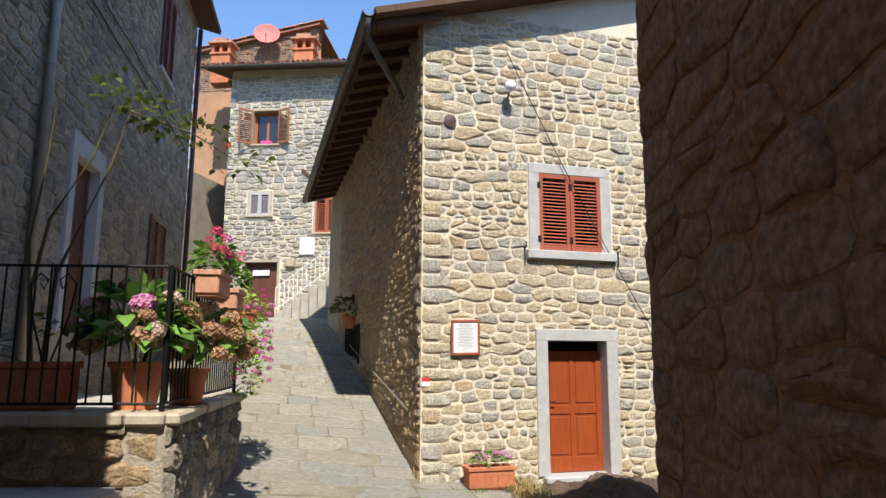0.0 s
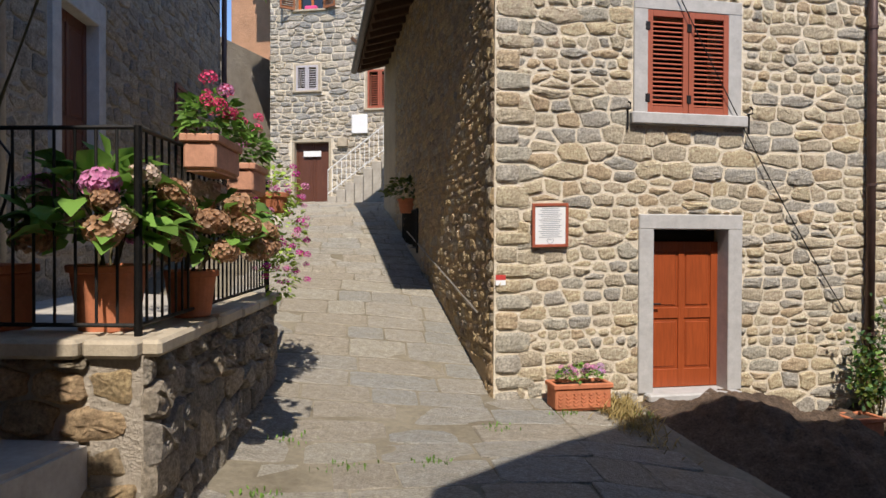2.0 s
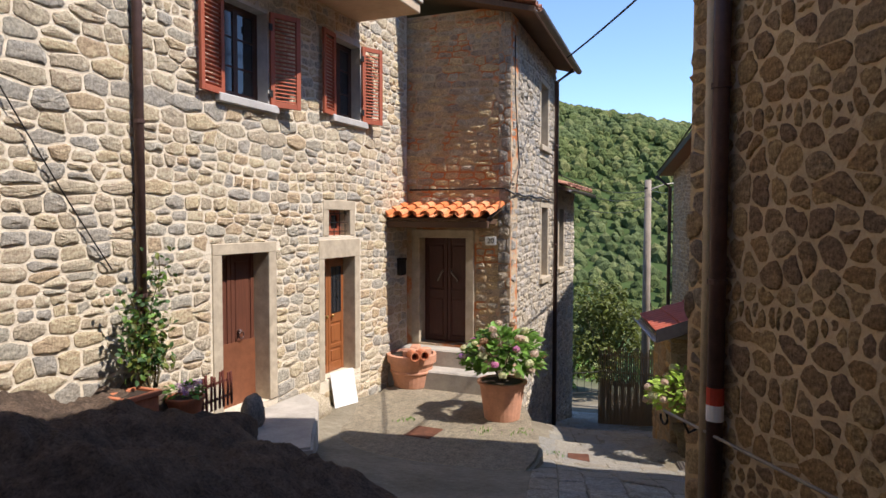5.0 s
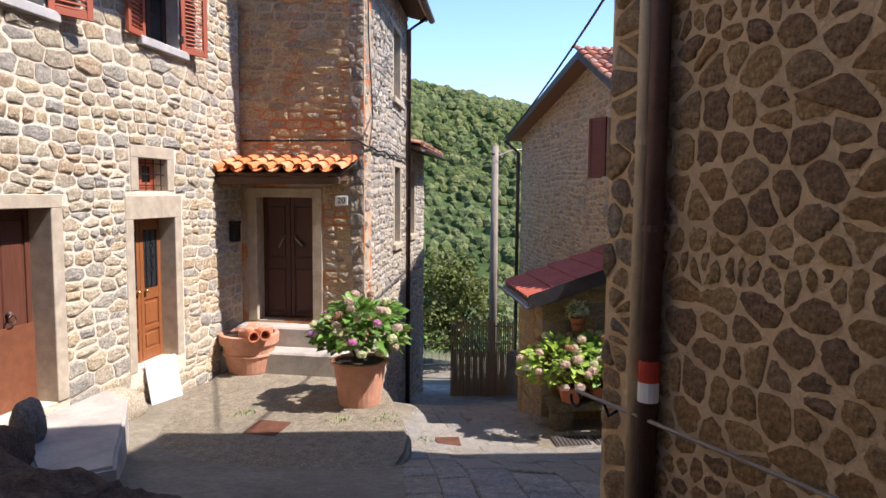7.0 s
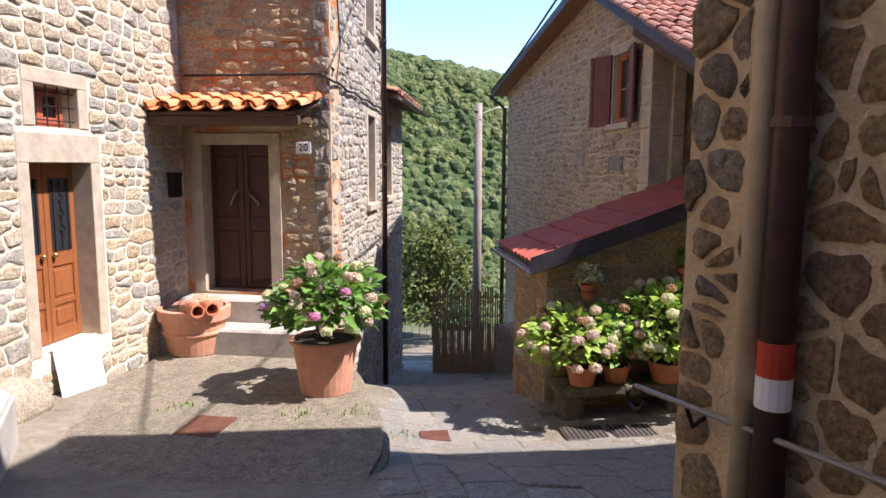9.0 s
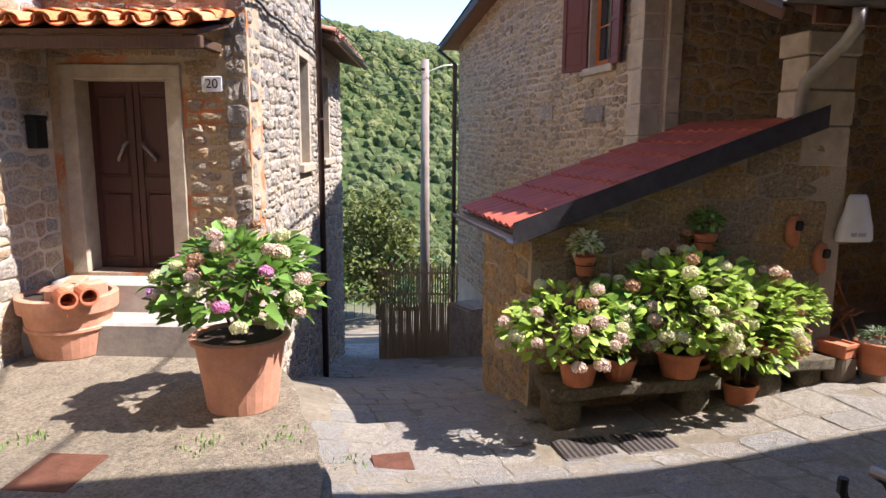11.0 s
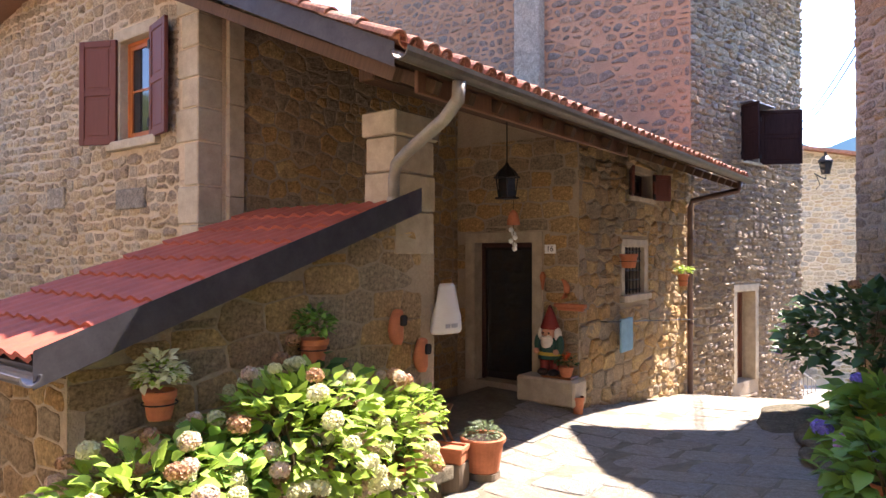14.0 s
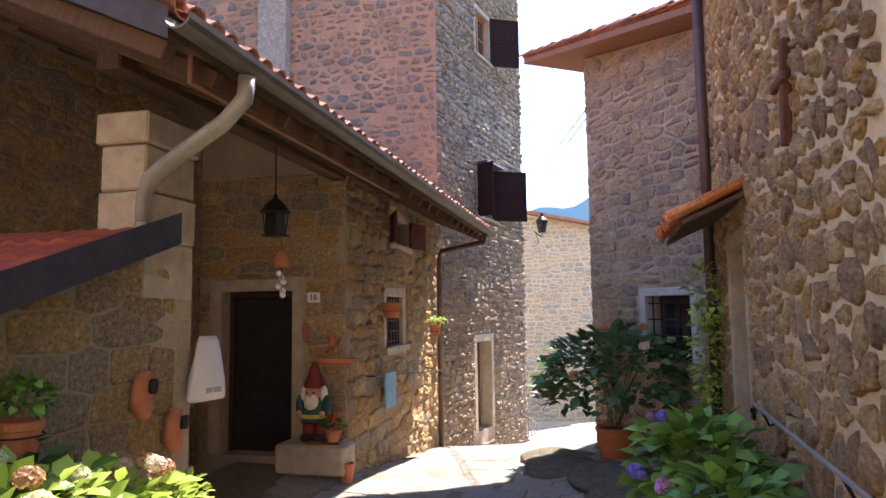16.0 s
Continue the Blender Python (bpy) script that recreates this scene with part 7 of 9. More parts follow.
stump(SU(-2.5, 1.02, -2.42), 0.17, 0.40, "split grey log stump carrying a small box")
stump(SU(-2.62, 1.38, -2.42), 0.17, 0.24, "short sawn log stump under a pot")
bx = empty("clay_box", SU(-2.5, 1.0, -2.02, 15), "small square terracotta trough on the stump", "planter")
part("trough", boxes((-0.15, 0.15, -0.1, 0.1, 0, 0.13), bevel=0.012), M_TERRA, bx)
part("rim", boxes((-0.165, 0.165, -0.115, -0.085, 0.11, 0.15), (-0.165, 0.165, 0.085, 0.115, 0.11, 0.15), (-0.165, -0.135, -0.085, 0.085, 0.11, 0.15), (0.135, 0.165, -0.085, 0.085, 0.11, 0.15), bevel=0.004), M_TERRA, bx)
part("soil", boxes((-0.13, 0.13, -0.08, 0.08, 0.1, 0.125)), M_SOIL, bx)
th = empty("flower_pot", SU(-2.62, 1.38, -2.18), "wide terracotta pot of grey thyme on a stump", "potted plant", "pots by the porch")
pot(th, 0.215, 0.33, M_TERRA)
foliage("leaves", th, rng, 480, (0, 0, 0.33), (0.19, 0.19, 0.13), (0.02, 0.05), M_LEAF_GREY, low=0.0, shape=0.3)
# pots, clogs and bag on the shed wall
for s, z, r, mt, lab in ((1.75, -0.93, 0.115, M_LEAF, "terracotta pot of herbs hung on the shed wall"), (0.48, -1.12, 0.10, M_CREAM, "terracotta pot of pale succulents hung on the shed wall")):
    th = empty("wall_pot", SHED_F.m(s, z, 0.16), lab, "potted plant", "wall pots")
    pot(th, r, 0.18, M_TERRA)
    foliage("leaves", th, rng, 170, (0, 0, 0.27), (0.15, 0.14, 0.14), (0.04, 0.07), mt)
    if mt is M_CREAM:
        foliage("green_leaves", th, rng, 70, (0, 0, 0.25), (0.13, 0.13, 0.1), (0.04, 0.07), M_LEAF_LIGHT)
    part("ring_holder", tube(bmesh.new(), [(1.06 * r * math.cos(a), 1.06 * r * math.sin(a), 0.1) for a in np.linspace(0, 6.283, 20)] + [(0, 0.17, 0.1)], 0.005, 5), M_IRON, th)
for s, z in ((2.82, -0.92), (3.18, -1.22)):
    bm = lathe([(0.045, 0.0), (0.075, 0.05), (0.085, 0.12), (0.075, 0.22), (0.06, 0.3), (0.03, 0.32)], 16)
    for v in bm.verts:
        v.co.y = v.co.y * 0.75 + 0.03 * math.sin(v.co.z * 9)
    cl = empty("clay_clog", SHED_F.m(s, z, 0.09) @ pose(0, 0, 0, 0, 4, 0), "terracotta clog shaped wall planter", "planter", "clay clogs")
    part("shell", bm, M_TERRA, cl, smooth=True)
    # no hole is cut: a near-black slab paints the shade inside
    part("opening", boxes((-0.045, 0.045, -0.075, -0.05, 0.17, 0.27), bevel=0.018), M_DARK, cl)
bag = empty("shopping_bag", pose(*uvz(-2.2, 1.36, -0.89), 0, 0, UV_ANGLE - 100), "white plastic bag with a printed strip hung on the pillar", "bag")
bm = bmesh.new()
rows_ = [(0.0, 0.19, 0.06), (0.03, 0.21, 0.07), (0.16, 0.19, 0.07), (0.34, 0.14, 0.05), (0.46, 0.11, 0.035), (0.5, 0.09, 0.015)]
prev = None
for z, w, d_ in rows_:
    ring = [bm.verts.new((w * math.cos(a) * (1 + 0.06 * math.sin(5 * a + z * 9)), d_ * math.sin(a), z)) for a in np.linspace(0, 6.283, 15)[:-1]]
    if prev:
        for i in range(14):
            bm.faces.new((prev[i], prev[(i + 1) % 14], ring[(i + 1) % 14], ring[i]))
    else:
        bm.faces.new(ring[::-1])
    prev = ring
bm.faces.new(prev)
part("sack", bm, plain("white_plastic", (0.62, 0.60, 0.56), 0.5, vary=0.06), bag, smooth=True)
part("print_bar", boxes((-0.08, -0.02, -0.075, -0.068, 0.06, 0.10), (0.0, 0.08, -0.075, -0.068, 0.06, 0.10)), M_INK, bag)
st = empty("folding_stool", SU(-1.75, 1.75, -2.22, 30), "reddish folding wooden stool in the porch", "stool")
for y in (-0.16, 0.16):
    part("leg", tube(bmesh.new(), [(-0.2, y, 0), (0.16, y, 0.8)], 0.018, 6), M_DOOR_CHESTNUT, st)
    part("leg", tube(bmesh.new(), [(0.22, y, 0), (-0.1, y, 0.45)], 0.018, 6), M_DOOR_CHESTNUT, st)
for i in range(4):
    part("seat_slat", boxes((-0.18 + i * 0.1, -0.1 + i * 0.1, -0.18, 0.18, 0.44, 0.46), bevel=0.004), M_DOOR_CHESTNUT, st)
part("back_slat", boxes((0.1, 0.13, -0.18, 0.18, 0.6, 0.66), (0.13, 0.16, -0.18, 0.18, 0.73, 0.79)), M_DOOR_CHESTNUT, st)

# ---- porch things ----
tagged(part("stone_step", boxes((-0.48, 0.42, -0.2, 0.2, -0.36, 0.0), bevel=0.03), M_SAND, None, m=DOORW.m(1.83, -1.81, 0.26)), "worn sandstone block by the porch door", "step", kind="structure")
tagged(part("wooden_board", boxes((-0.1, 0.36, -0.12, 0.12, 0, 0.03), bevel=0.005), M_DOOR_CHESTNUT, None, m=DOORW.m(1.80, -1.81, 0.26)), "small wooden board under the ornaments", "board")
# the garden ornament as one plain turned and modelled mesh with painted zones
def statue():
    """A garden gnome as one modelled mesh: boots, legs, coat, belt, arms, beard, face, hat."""
    paints = [plain("clay_red", (0.20, 0.025, 0.02), 0.5), plain("clay_green", (0.02, 0.07, 0.05), 0.5), plain("clay_yellow", (0.60, 0.40, 0.06), 0.5), plain("clay_white", (0.72, 0.66, 0.56), 0.6), plain("clay_skin", (0.55, 0.28, 0.17), 0.55), plain("clay_black", (0.03, 0.02, 0.02), 0.5)]
    bm = bmesh.new()

    def ball(paint, x, y, z, rx, ry, rz):
        n = len(bm.faces)
        r = bmesh.ops.create_uvsphere(bm, u_segments=14, v_segments=9, radius=1.0)
        for v in r["verts"]:
            v.co = Vector((x + v.co.x * rx, y + v.co.y * ry, z + v.co.z * rz))
        bm.faces.ensure_lookup_table()
        for f in bm.faces[n:]:
            f.material_index = paint

    def turned(paint, x, y, rows, squash=0.8):
        n = len(bm.faces)
        rings = [[bm.verts.new((x + r * math.cos(k * math.pi / 9), y + squash * r * math.sin(k * math.pi / 9), z)) for k in range(18)] for r, z in rows]
        for p, q in zip(rings, rings[1:]):
            for k in range(18):
                bm.faces.new((p[k], p[(k + 1) % 18], q[(k + 1) % 18], q[k]))
        bm.faces.new(rings[0][::-1])
        bm.faces.new(rings[-1])
        bm.faces.ensure_lookup_table()
        for f in bm.faces[n:]:
            f.material_index = paint

    for sx in (-1, 1):
        turned(0, sx * 0.075, 0, [(0.075, 0.03), (0.07, 0.1), (0.075, 0.26)])
        ball(5, sx * 0.08, -0.04, 0.04, 0.075, 0.11, 0.05)
        ball(1, sx * 0.17, -0.02, 0.42, 0.055, 0.07, 0.13)
        ball(4, sx * 0.15, -0.11, 0.33, 0.04, 0.04, 0.04)
        ball(3, sx * 0.125, 0.0, 0.56, 0.045, 0.08, 0.1)
        ball(5, sx * 0.045, -0.112, 0.585, 0.014, 0.01, 0.012)
    turned(1, 0, 0, [(0.17, 0.22), (0.165, 0.26), (0.16, 0.36), (0.15, 0.46), (0.09, 0.53)])
    turned(2, 0, 0, [(0.17, 0.272), (0.172, 0.28), (0.17, 0.315), (0.166, 0.32)])
    ball(4, 0, -0.01, 0.575, 0.115, 0.105, 0.1)
    ball(3, 0, -0.085, 0.46, 0.095, 0.06, 0.115)
    ball(3, 0, -0.115, 0.525, 0.075, 0.03, 0.022)
    ball(4, 0, -0.125, 0.56, 0.026, 0.028, 0.024)
    turned(0, 0, 0.01, [(0.125, 0.63), (0.14, 0.645), (0.13, 0.68), (0.095, 0.77), (0.055, 0.87), (0.015, 0.96)])
    ob = part("gnome_statue", bm, paints[0], None, smooth=True, m=DOORW.m(1.80, -1.775, 0.3))
    for q in paints[1:]:
        ob.data.materials.append(q)
    tagged(ob, "painted clay gnome statue with a red pointed hat", "statue")


statue()
th = empty("flower_pot", DOORW.m(2.07, -1.775, 0.34), "small pot of orange red flowers beside the statue", "potted plant")
pot(th, 0.1, 0.14, M_TERRA)
foliage("leaves", th, rng, 70, (0, 0, 0.2), (0.13, 0.13, 0.1), (0.04, 0.07), M_LEAF_DARK)
for k in range(5):
    flower(th, (rng.uniform(-0.1, 0.1), rng.uniform(-0.1, 0.05), rng.uniform(0.24, 0.32)), 0.035, M_ORANGERED, k, 40)
th = empty("small_pot", DOORW.m(2.25, -2.28, 0.35), "narrow empty terracotta pot on the porch floor", "pot")
pot(th, 0.085, 0.26, M_TERRA)
bm = tube(bmesh.new(), [(0.12 * math.sin(a), 0, 0.14 * math.cos(a)) for a in np.linspace(0.3, 2.85, 12)], [0.012 + 0.035 * math.sin(math.pi * i / 11) for i in range(12)], 10)
tagged(part("clay_moon", bm, M_TERRA, None, smooth=True, m=DOORW.m(1.82, -0.6, 0.05)), "terracotta crescent moon on the wall", "ornament")
tagged(part("clay_shelf", boxes((-0.24, 0.24, -0.09, 0, -0.035, 0.02), (-0.2, 0.2, -0.06, 0, -0.08, -0.035), bevel=0.01), M_TERRA, None, m=DOORW.m(2.0, -0.82, 0.03)), "small terracotta wall shelf", "shelf")
tagged(part("clay_drop", lathe([(0.012, 0), (0.03, 0.12), (0.045, 0.2), (0.02, 0.26)], 12), M_TERRA, None, smooth=True, m=DOORW.m(1.56, -0.62, 0.06)), "small terracotta cone hung on the wall", "ornament")
lan = empty("lantern", pose(14.22, 4.34, 0.55, 0, 0, 20), "black iron and glass lantern under the porch roof", "lantern")
part("cage", boxes((-0.1, 0.1, -0.1, 0.1, 0.0, 0.02), (-0.11, 0.11, -0.11, 0.11, 0.24, 0.26), bevel=0.003), M_IRON, lan)
for x in (-0.09, 0.09):
    for y in (-0.09, 0.09):
        part("post", tube(bmesh.new(), [(x * 0.75, y * 0.75, 0.01), (x, y, 0.25)], 0.008, 5), M_IRON, lan)
part("roof", lathe([(0.15, 0.25), (0.1, 0.33), (0.03, 0.39), (0.012, 0.43)], 8), M_IRON, lan)
part("glass", boxes((-0.07, 0.07, -0.07, 0.07, 0.02, 0.24)), M_GLASS, lan)
part("chain", tube(bmesh.new(), [(0, 0, 0.42), (0, 0, 1.15)], 0.008, 5), M_IRON, lan)
ch = empty("hanging_ornament", pose(14.35, 4.2, -0.05, 0, 0, 0), "string of garlic and a clay bell hanging in the porch", "ornament")
part("bell", lathe([(0.08, 0.3), (0.075, 0.36), (0.05, 0.44), (0.015, 0.48)], 14), M_TERRA, ch)
bm = bmesh.new()
for k in range(6):
    bmesh.ops.create_icosphere(bm, subdivisions=1, radius=0.035, matrix=Matrix.Translation((0.03 * math.sin(k * 2.2), 0.03 * math.cos(k * 2.2), 0.24 - k * 0.045)))
part("garlic", bm, M_WHITE, ch, "pale garlic string", smooth=True)
part("cord", tube(bmesh.new(), [(0, 0, 0.0), (0, 0, 0.6)], 0.004, 5), M_STEM, ch)
tr = empty("towel_rail", WINW.m(0.9, -1.1, 0.04), "thin rail with a blue cloth on the porch wall", "towel rail")
part("rail", tube(bmesh.new(), [(-0.25, 0, 0), (-0.25, -0.12, 0), (4.6, -0.12, -0.35)], 0.01, 6), M_IRON, tr)
part("cloth", boxes((0.25, 0.75, -0.14, -0.10, -0.52, 0.0), bevel=0.015), plain("blue_cloth", (0.20, 0.36, 0.46), 0.9), tr, "faded blue cloth")
for s, z, r, pl_ in ((1.45, -0.32, 0.14, False), (4.35, -0.72, 0.10, True)):
    th = empty("wall_pot", WINW.m(s, z, 0.18), "terracotta pot hung on the porch wall", "potted plant", "wall pots")
    pot(th, r, 0.22, M_TERRA)
    if pl_:
        foliage("leaves", th, rng, 90, (0, 0, 0.28), (0.2, 0.2, 0.1), (0.05, 0.08), M_LEAF_LIGHT)
    part("ring_holder", tube(bmesh.new(), [(1.06 * r * math.cos(a), 1.06 * r * math.sin(a), 0.1) for a in np.linspace(0, 6.283, 20)] + [(0, 0.2, 0.1)], 0.005, 5), M_IRON, th)

# ---- lane plants and ironwork ----
hydrangea(pose(13.55, -0.45, -2.35, 0, 0, 0), 0.26, 0.5, (1.05, 1.35), "big dark hydrangea in a terracotta pot before the barred window", [M_MAUVE, M_MAUVE, M_DRY, CR, M_MAUVE, PC, DR], 401, 900, (0.12, 0.2), mat=M_LEAF_DARK)
hydrangea(pose(10.55, 2.95, -2.0, 0, 0, 0), 0.2, 0.3, (0.42, 0.7), "blue hydrangea in a terracotta pot against the lane wall", [M_BLUE, M_BLUE, M_MAUVE], 402, 320, (0.11, 0.18), mat=M_LEAF)
hydrangea(pose(10.0, 3.6, -2.0, 0, 0, 0), 0.2, 0.26, (0.38, 0.6), "leafy hydrangea at the foot of the lane wall", [M_BLUE], 403, 240, (0.10, 0.17), mat=M_LEAF)
iv = empty("wall_creeper", N_R4.m(0.45, -1.6, 0.1), "light green creeper climbing beside the lane door", "climbing plant")
part("stems", tube(bmesh.new(), [(0, 0, -0.4), (0.1, -0.03, 0.3), (-0.1, -0.02, 1.0), (0.05, -0.04, 1.9)], 0.014, 6), M_STEM, iv)
for cz, rr, n in ((0.2, 0.3, 130), (0.9, 0.33, 170), (1.5, 0.28, 130)):
    foliage("leaves", iv, rng, n, (0.05 * math.sin(cz * 5), -0.12, cz), (rr, 0.16, 0.42), (0.05, 0.1), M_LEAF_LIGHT, low=-1)


def handrail(fr, s0, s1, z0, z1, out=0.13, label="thin grey metal handrail on the wall"):
    th = tagged(new("handrail"), label, "handrail")
    a, b = fr.at(s0, z0, out), fr.at(s1, z1, out)
    part("rail", tube(bmesh.new(), [a, a.lerp(b, 0.5), b], 0.014, 8), M_PIPE_GREY, th)
    for k in (0.12, 0.85):
        p = a.lerp(b, k)
        q = Vector((*(p.xy - fr.n * out), p.z - 0.08))
        bm = tube(bmesh.new(), [q, q + Vector((fr.n.x, fr.n.y, 0)) * (out * 0.6) - Vector((0, 0, 0.03)), p], 0.011, 6)
        part("bracket", bm, M_IRON, th)
    e = [a + Vector((0, 0, -0.06 + 0.06 * math.cos(t))) + Vector((fr.d.x, fr.d.y, 0)) * (0.06 * math.sin(t)) for t in np.linspace(0, 5, 10)]
    part("scroll", tube(bmesh.new(), e, 0.012, 6), M_IRON, th, "curled iron end")
    return th


handrail(N_W, -0.15, 2.5, -0.60, -0.55)
handrail(N_R3, -0.55, 1.9, -0.95, -1.0)
downpipe("downpipe", [N_W.at(0.575, 5.6, 0.10), N_W.at(0.575, -1.75, 0.10)], 0.065, M_PIPE, "dark brown downpipe with a red and white band", (0.65, 2.2, 3.8))
for z0, z1, mt in ((-0.34, -0.20, plain("red_band", (0.5, 0.06, 0.03))), (-0.47, -0.34, M_WHITE)):
    tagged(part("pipe_band", tube(bmesh.new(), [N_W.at(0.575, z0, 0.10), N_W.at(0.575, z1, 0.10)], 0.069, 14), mt, None), "painted trail band round the downpipe", "marking")
downpipe("downpipe", [N_W.at(0.45, 5.6, 0.10), N_W.at(0.45, -1.75, 0.10)], 0.05, plain("cream_pipe_paint", (0.52, 0.42, 0.28), 0.6), "cream painted pipe beside the dark downpipe", (1.2, 3.0))
cr = empty("iron_anchor", N_R3.m(0.62, 1.1, 0.05) @ pose(0, 0, 0, 0, 8, 0), "rusty iron wall anchor shaped like a cross", "wall anchor")
M_RUST = plain("rusty_iron", (0.14, 0.06, 0.035), 0.8, 0.4, vary=0.4)
part("upright", boxes((-0.035, 0.035, -0.03, 0.03, -0.33, 0.33), bevel=0.01), M_RUST, cr)
part("crossbar", boxes((-0.2, 0.09, -0.045, -0.005, 0.0, 0.06), bevel=0.01), M_RUST, cr, m=pose(0, 0, 0.05, 0, -10, 0))
lamp = empty("street_lamp", pose(20.72, -7.6, 2.0, 0, 0, 10), "black iron street lantern on a wall bracket", "street lamp")
part("cage", lathe([(0.1, 0), (0.17, 0.34)], 6), M_GLASS, lamp)
part("cap", lathe([(0.21, 0.33), (0.19, 0.37), (0.09, 0.47), (0.05, 0.5), (0.03, 0.6)], 6), M_IRON, lamp)
for k in range(6):
    a = 2 * math.pi * k / 6
    part("rib", tube(bmesh.new(), [(0.1 * math.cos(a), 0.1 * math.sin(a), 0), (0.175 * math.cos(a), 0.175 * math.sin(a), 0.34)], 0.012, 5), M_IRON, lamp)
part("bracket", tube(bmesh.new(), [(0, 0, -0.02), (0, 0, -0.12), (-0.1, 0.3, -0.12), (-0.25, 0.85, -0.06)], 0.018, 6), M_IRON, lamp)
part("scroll", tube(bmesh.new(), [(-0.2, 0.7, -0.1), (-0.1, 0.4, -0.3), (-0.23, 0.75, -0.45)], 0.012, 6), M_IRON, lamp)
# lane end: far house, steps, rail
LF = Frame((29.5, -9.0), (23.6, -14.4))
wall_lf = wall("wall_lane_end", LF, -8, 3.0, M_MORTAR_A, [(2.6, 3.5, -4.2, -2.2)], top=lambda s: 4.6 - 0.19 * s, label="sunlit orange stone house at the lane end")
rubble(wall_lf, LF.length, -4.6, 3.4, M_STONE_A, 95, h=(0.14, 0.26), gap=0.03, holes=[(2.5, 3.6, -4.3, -2.1)], top=lambda s: 4.5 - 0.19 * s)
panel_door(LF, (2.6, 3.5, -4.2, -2.2), M_DOOR_CHESTNUT, "orange wooden door at the lane end", [(0.08, 0.92)], handle=False, inset=0.1)
a0, a1 = LF.at(-0.5, 4.85, 0.5), LF.at(LF.length + 0.6, 2.95, 0.5)
off = Vector((-LF.n.x, -LF.n.y, 0)) * 6
slab("roof_lane_end", [a0, a1, a1 + off, a0 + off], 0.12, M_TILE, "tiled roof edge of the house at the lane end")
rl = empty("stair_rail", pose(20.9, -6.6, -3.95, 0, 0, -65), "thin iron rail at the head of the lane steps", "railing")
for i in range(7):
    part("post", tube(bmesh.new(), [(i * 0.3, 0, -0.12 * i), (i * 0.3, 0, 0.95 - 0.12 * i)], 0.014, 6), M_PIPE_GREY, rl)
for z in (0.5, 0.95):
    part("rail", tube(bmesh.new(), [(0, 0, z), (1.8, 0, z - 0.72)], 0.014, 6), M_PIPE_GREY, rl)
for k in range(4):
    tagged(part("lane_step", boxes((-0.9, 0.9, -0.17, 0.17, -0.5, 0.0), bevel=0.02), M_CONCRETE, None, m=pose(20.4 + 0.2 * k, -7.0 - 0.34 * k, -3.95 - 0.15 * k, 0, 0, 25)), "pale stone step at the lane end", "step", kind="structure")

# ---- drains and covers ----
def cover(m, w, d, label, slots=0, mat=None, name="manhole_cover"):
    th = empty(name, m, label, "drain cover")
    part("plate", boxes((-w / 2, w / 2, -d / 2, d / 2, -0.02, 0.008), bevel=0.004), mat or M_RUST, th)
    for i in range(slots):
        x = -w / 2 + (i + 0.5) * w / slots
        # slots are near-black strips on a solid plate, painting the shade below
        part("slot", boxes((x - 0.012, x + 0.012, -d / 2 + 0.04, d / 2 - 0.04, 0.008, 0.011)), M_DARK, th)


cover(pose(7.98, 10.55, plat_z(7.98, 10.55) + 0.004, 0, 0, 20), 0.5, 0.42, "rusty square manhole cover in the platform", 0, M_RUST)
cover(on(10.75, 7.62, 0.022, -55), 0.5, 0.4, "iron drain grate in the lane", 9, M_GUTTER, "drain_grate")
cover(on(11.05, 7.15, 0.022, -55), 0.5, 0.4, "iron drain grate in the lane", 9, M_GUTTER, "drain_grate")
cover(on(9.75, 9.0, 0.022, -55), 0.32, 0.3, "small rusty cover in the lane", 0, M_RUST)


# ---- terrace ----
TR_R, TR_F = Frame((-2.14, 5.17), (-2.98, 8.8)), Frame((-4.6, 4.84), (-2.14, 5.17))
poly_block("terrace", [(-2.2, 5.22), (-3.02, 8.75), (-5.9, 9.4), (-4.55, 4.9)], 0.80, -1.0, M_CONCRETE, "raised terrace floor of worn slabs", "terrace", 0.02)
wall_tr = wall("wall_terrace_side", TR_R, -1.0, 0.80, M_MORTAR_GREY, thick=0.3, label="rough stone terrace wall along the ramp")
rubble(wall_tr, TR_R.length, -0.55, 0.78, M_STONE_GREY, 101, h=(0.14, 0.30), ratio=(0.9, 1.8), gap=0.02, proud=(0.03, 0.09), singles=(0, 4, -1, 1))
wall_tf = wall("wall_terrace_front", TR_F, -1.0, 0.80, M_MORTAR_GREY, thick=0.3, s1=TR_F.length - 0.01, label="rough stone terrace front beside the steps")
rubble(wall_tf, TR_F.length - 0.02, -0.5, 0.78, M_STONE_BROWN, 102, h=(0.16, 0.30), ratio=(1.0, 2.2), gap=0.035, proud=(0.03, 0.07))
rng = random.Random(70)
for fr in (TR_R, TR_F):
    s = 0.0
    while s < fr.length - 0.1:
        w = min(rng.uniform(0.45, 0.8), fr.length - s)
        bm = bmesh.new()
        box(bm, s + 0.006, s + w - 0.006, -0.09 + rng.uniform(-0.02, 0.02), 0.32, 0.79, 0.89 + rng.uniform(-0.012, 0.012), 0.022)
        ob = part("coping_stone", bm, M_SAND, wall_tr if fr is TR_R else wall_tf)
        s += w
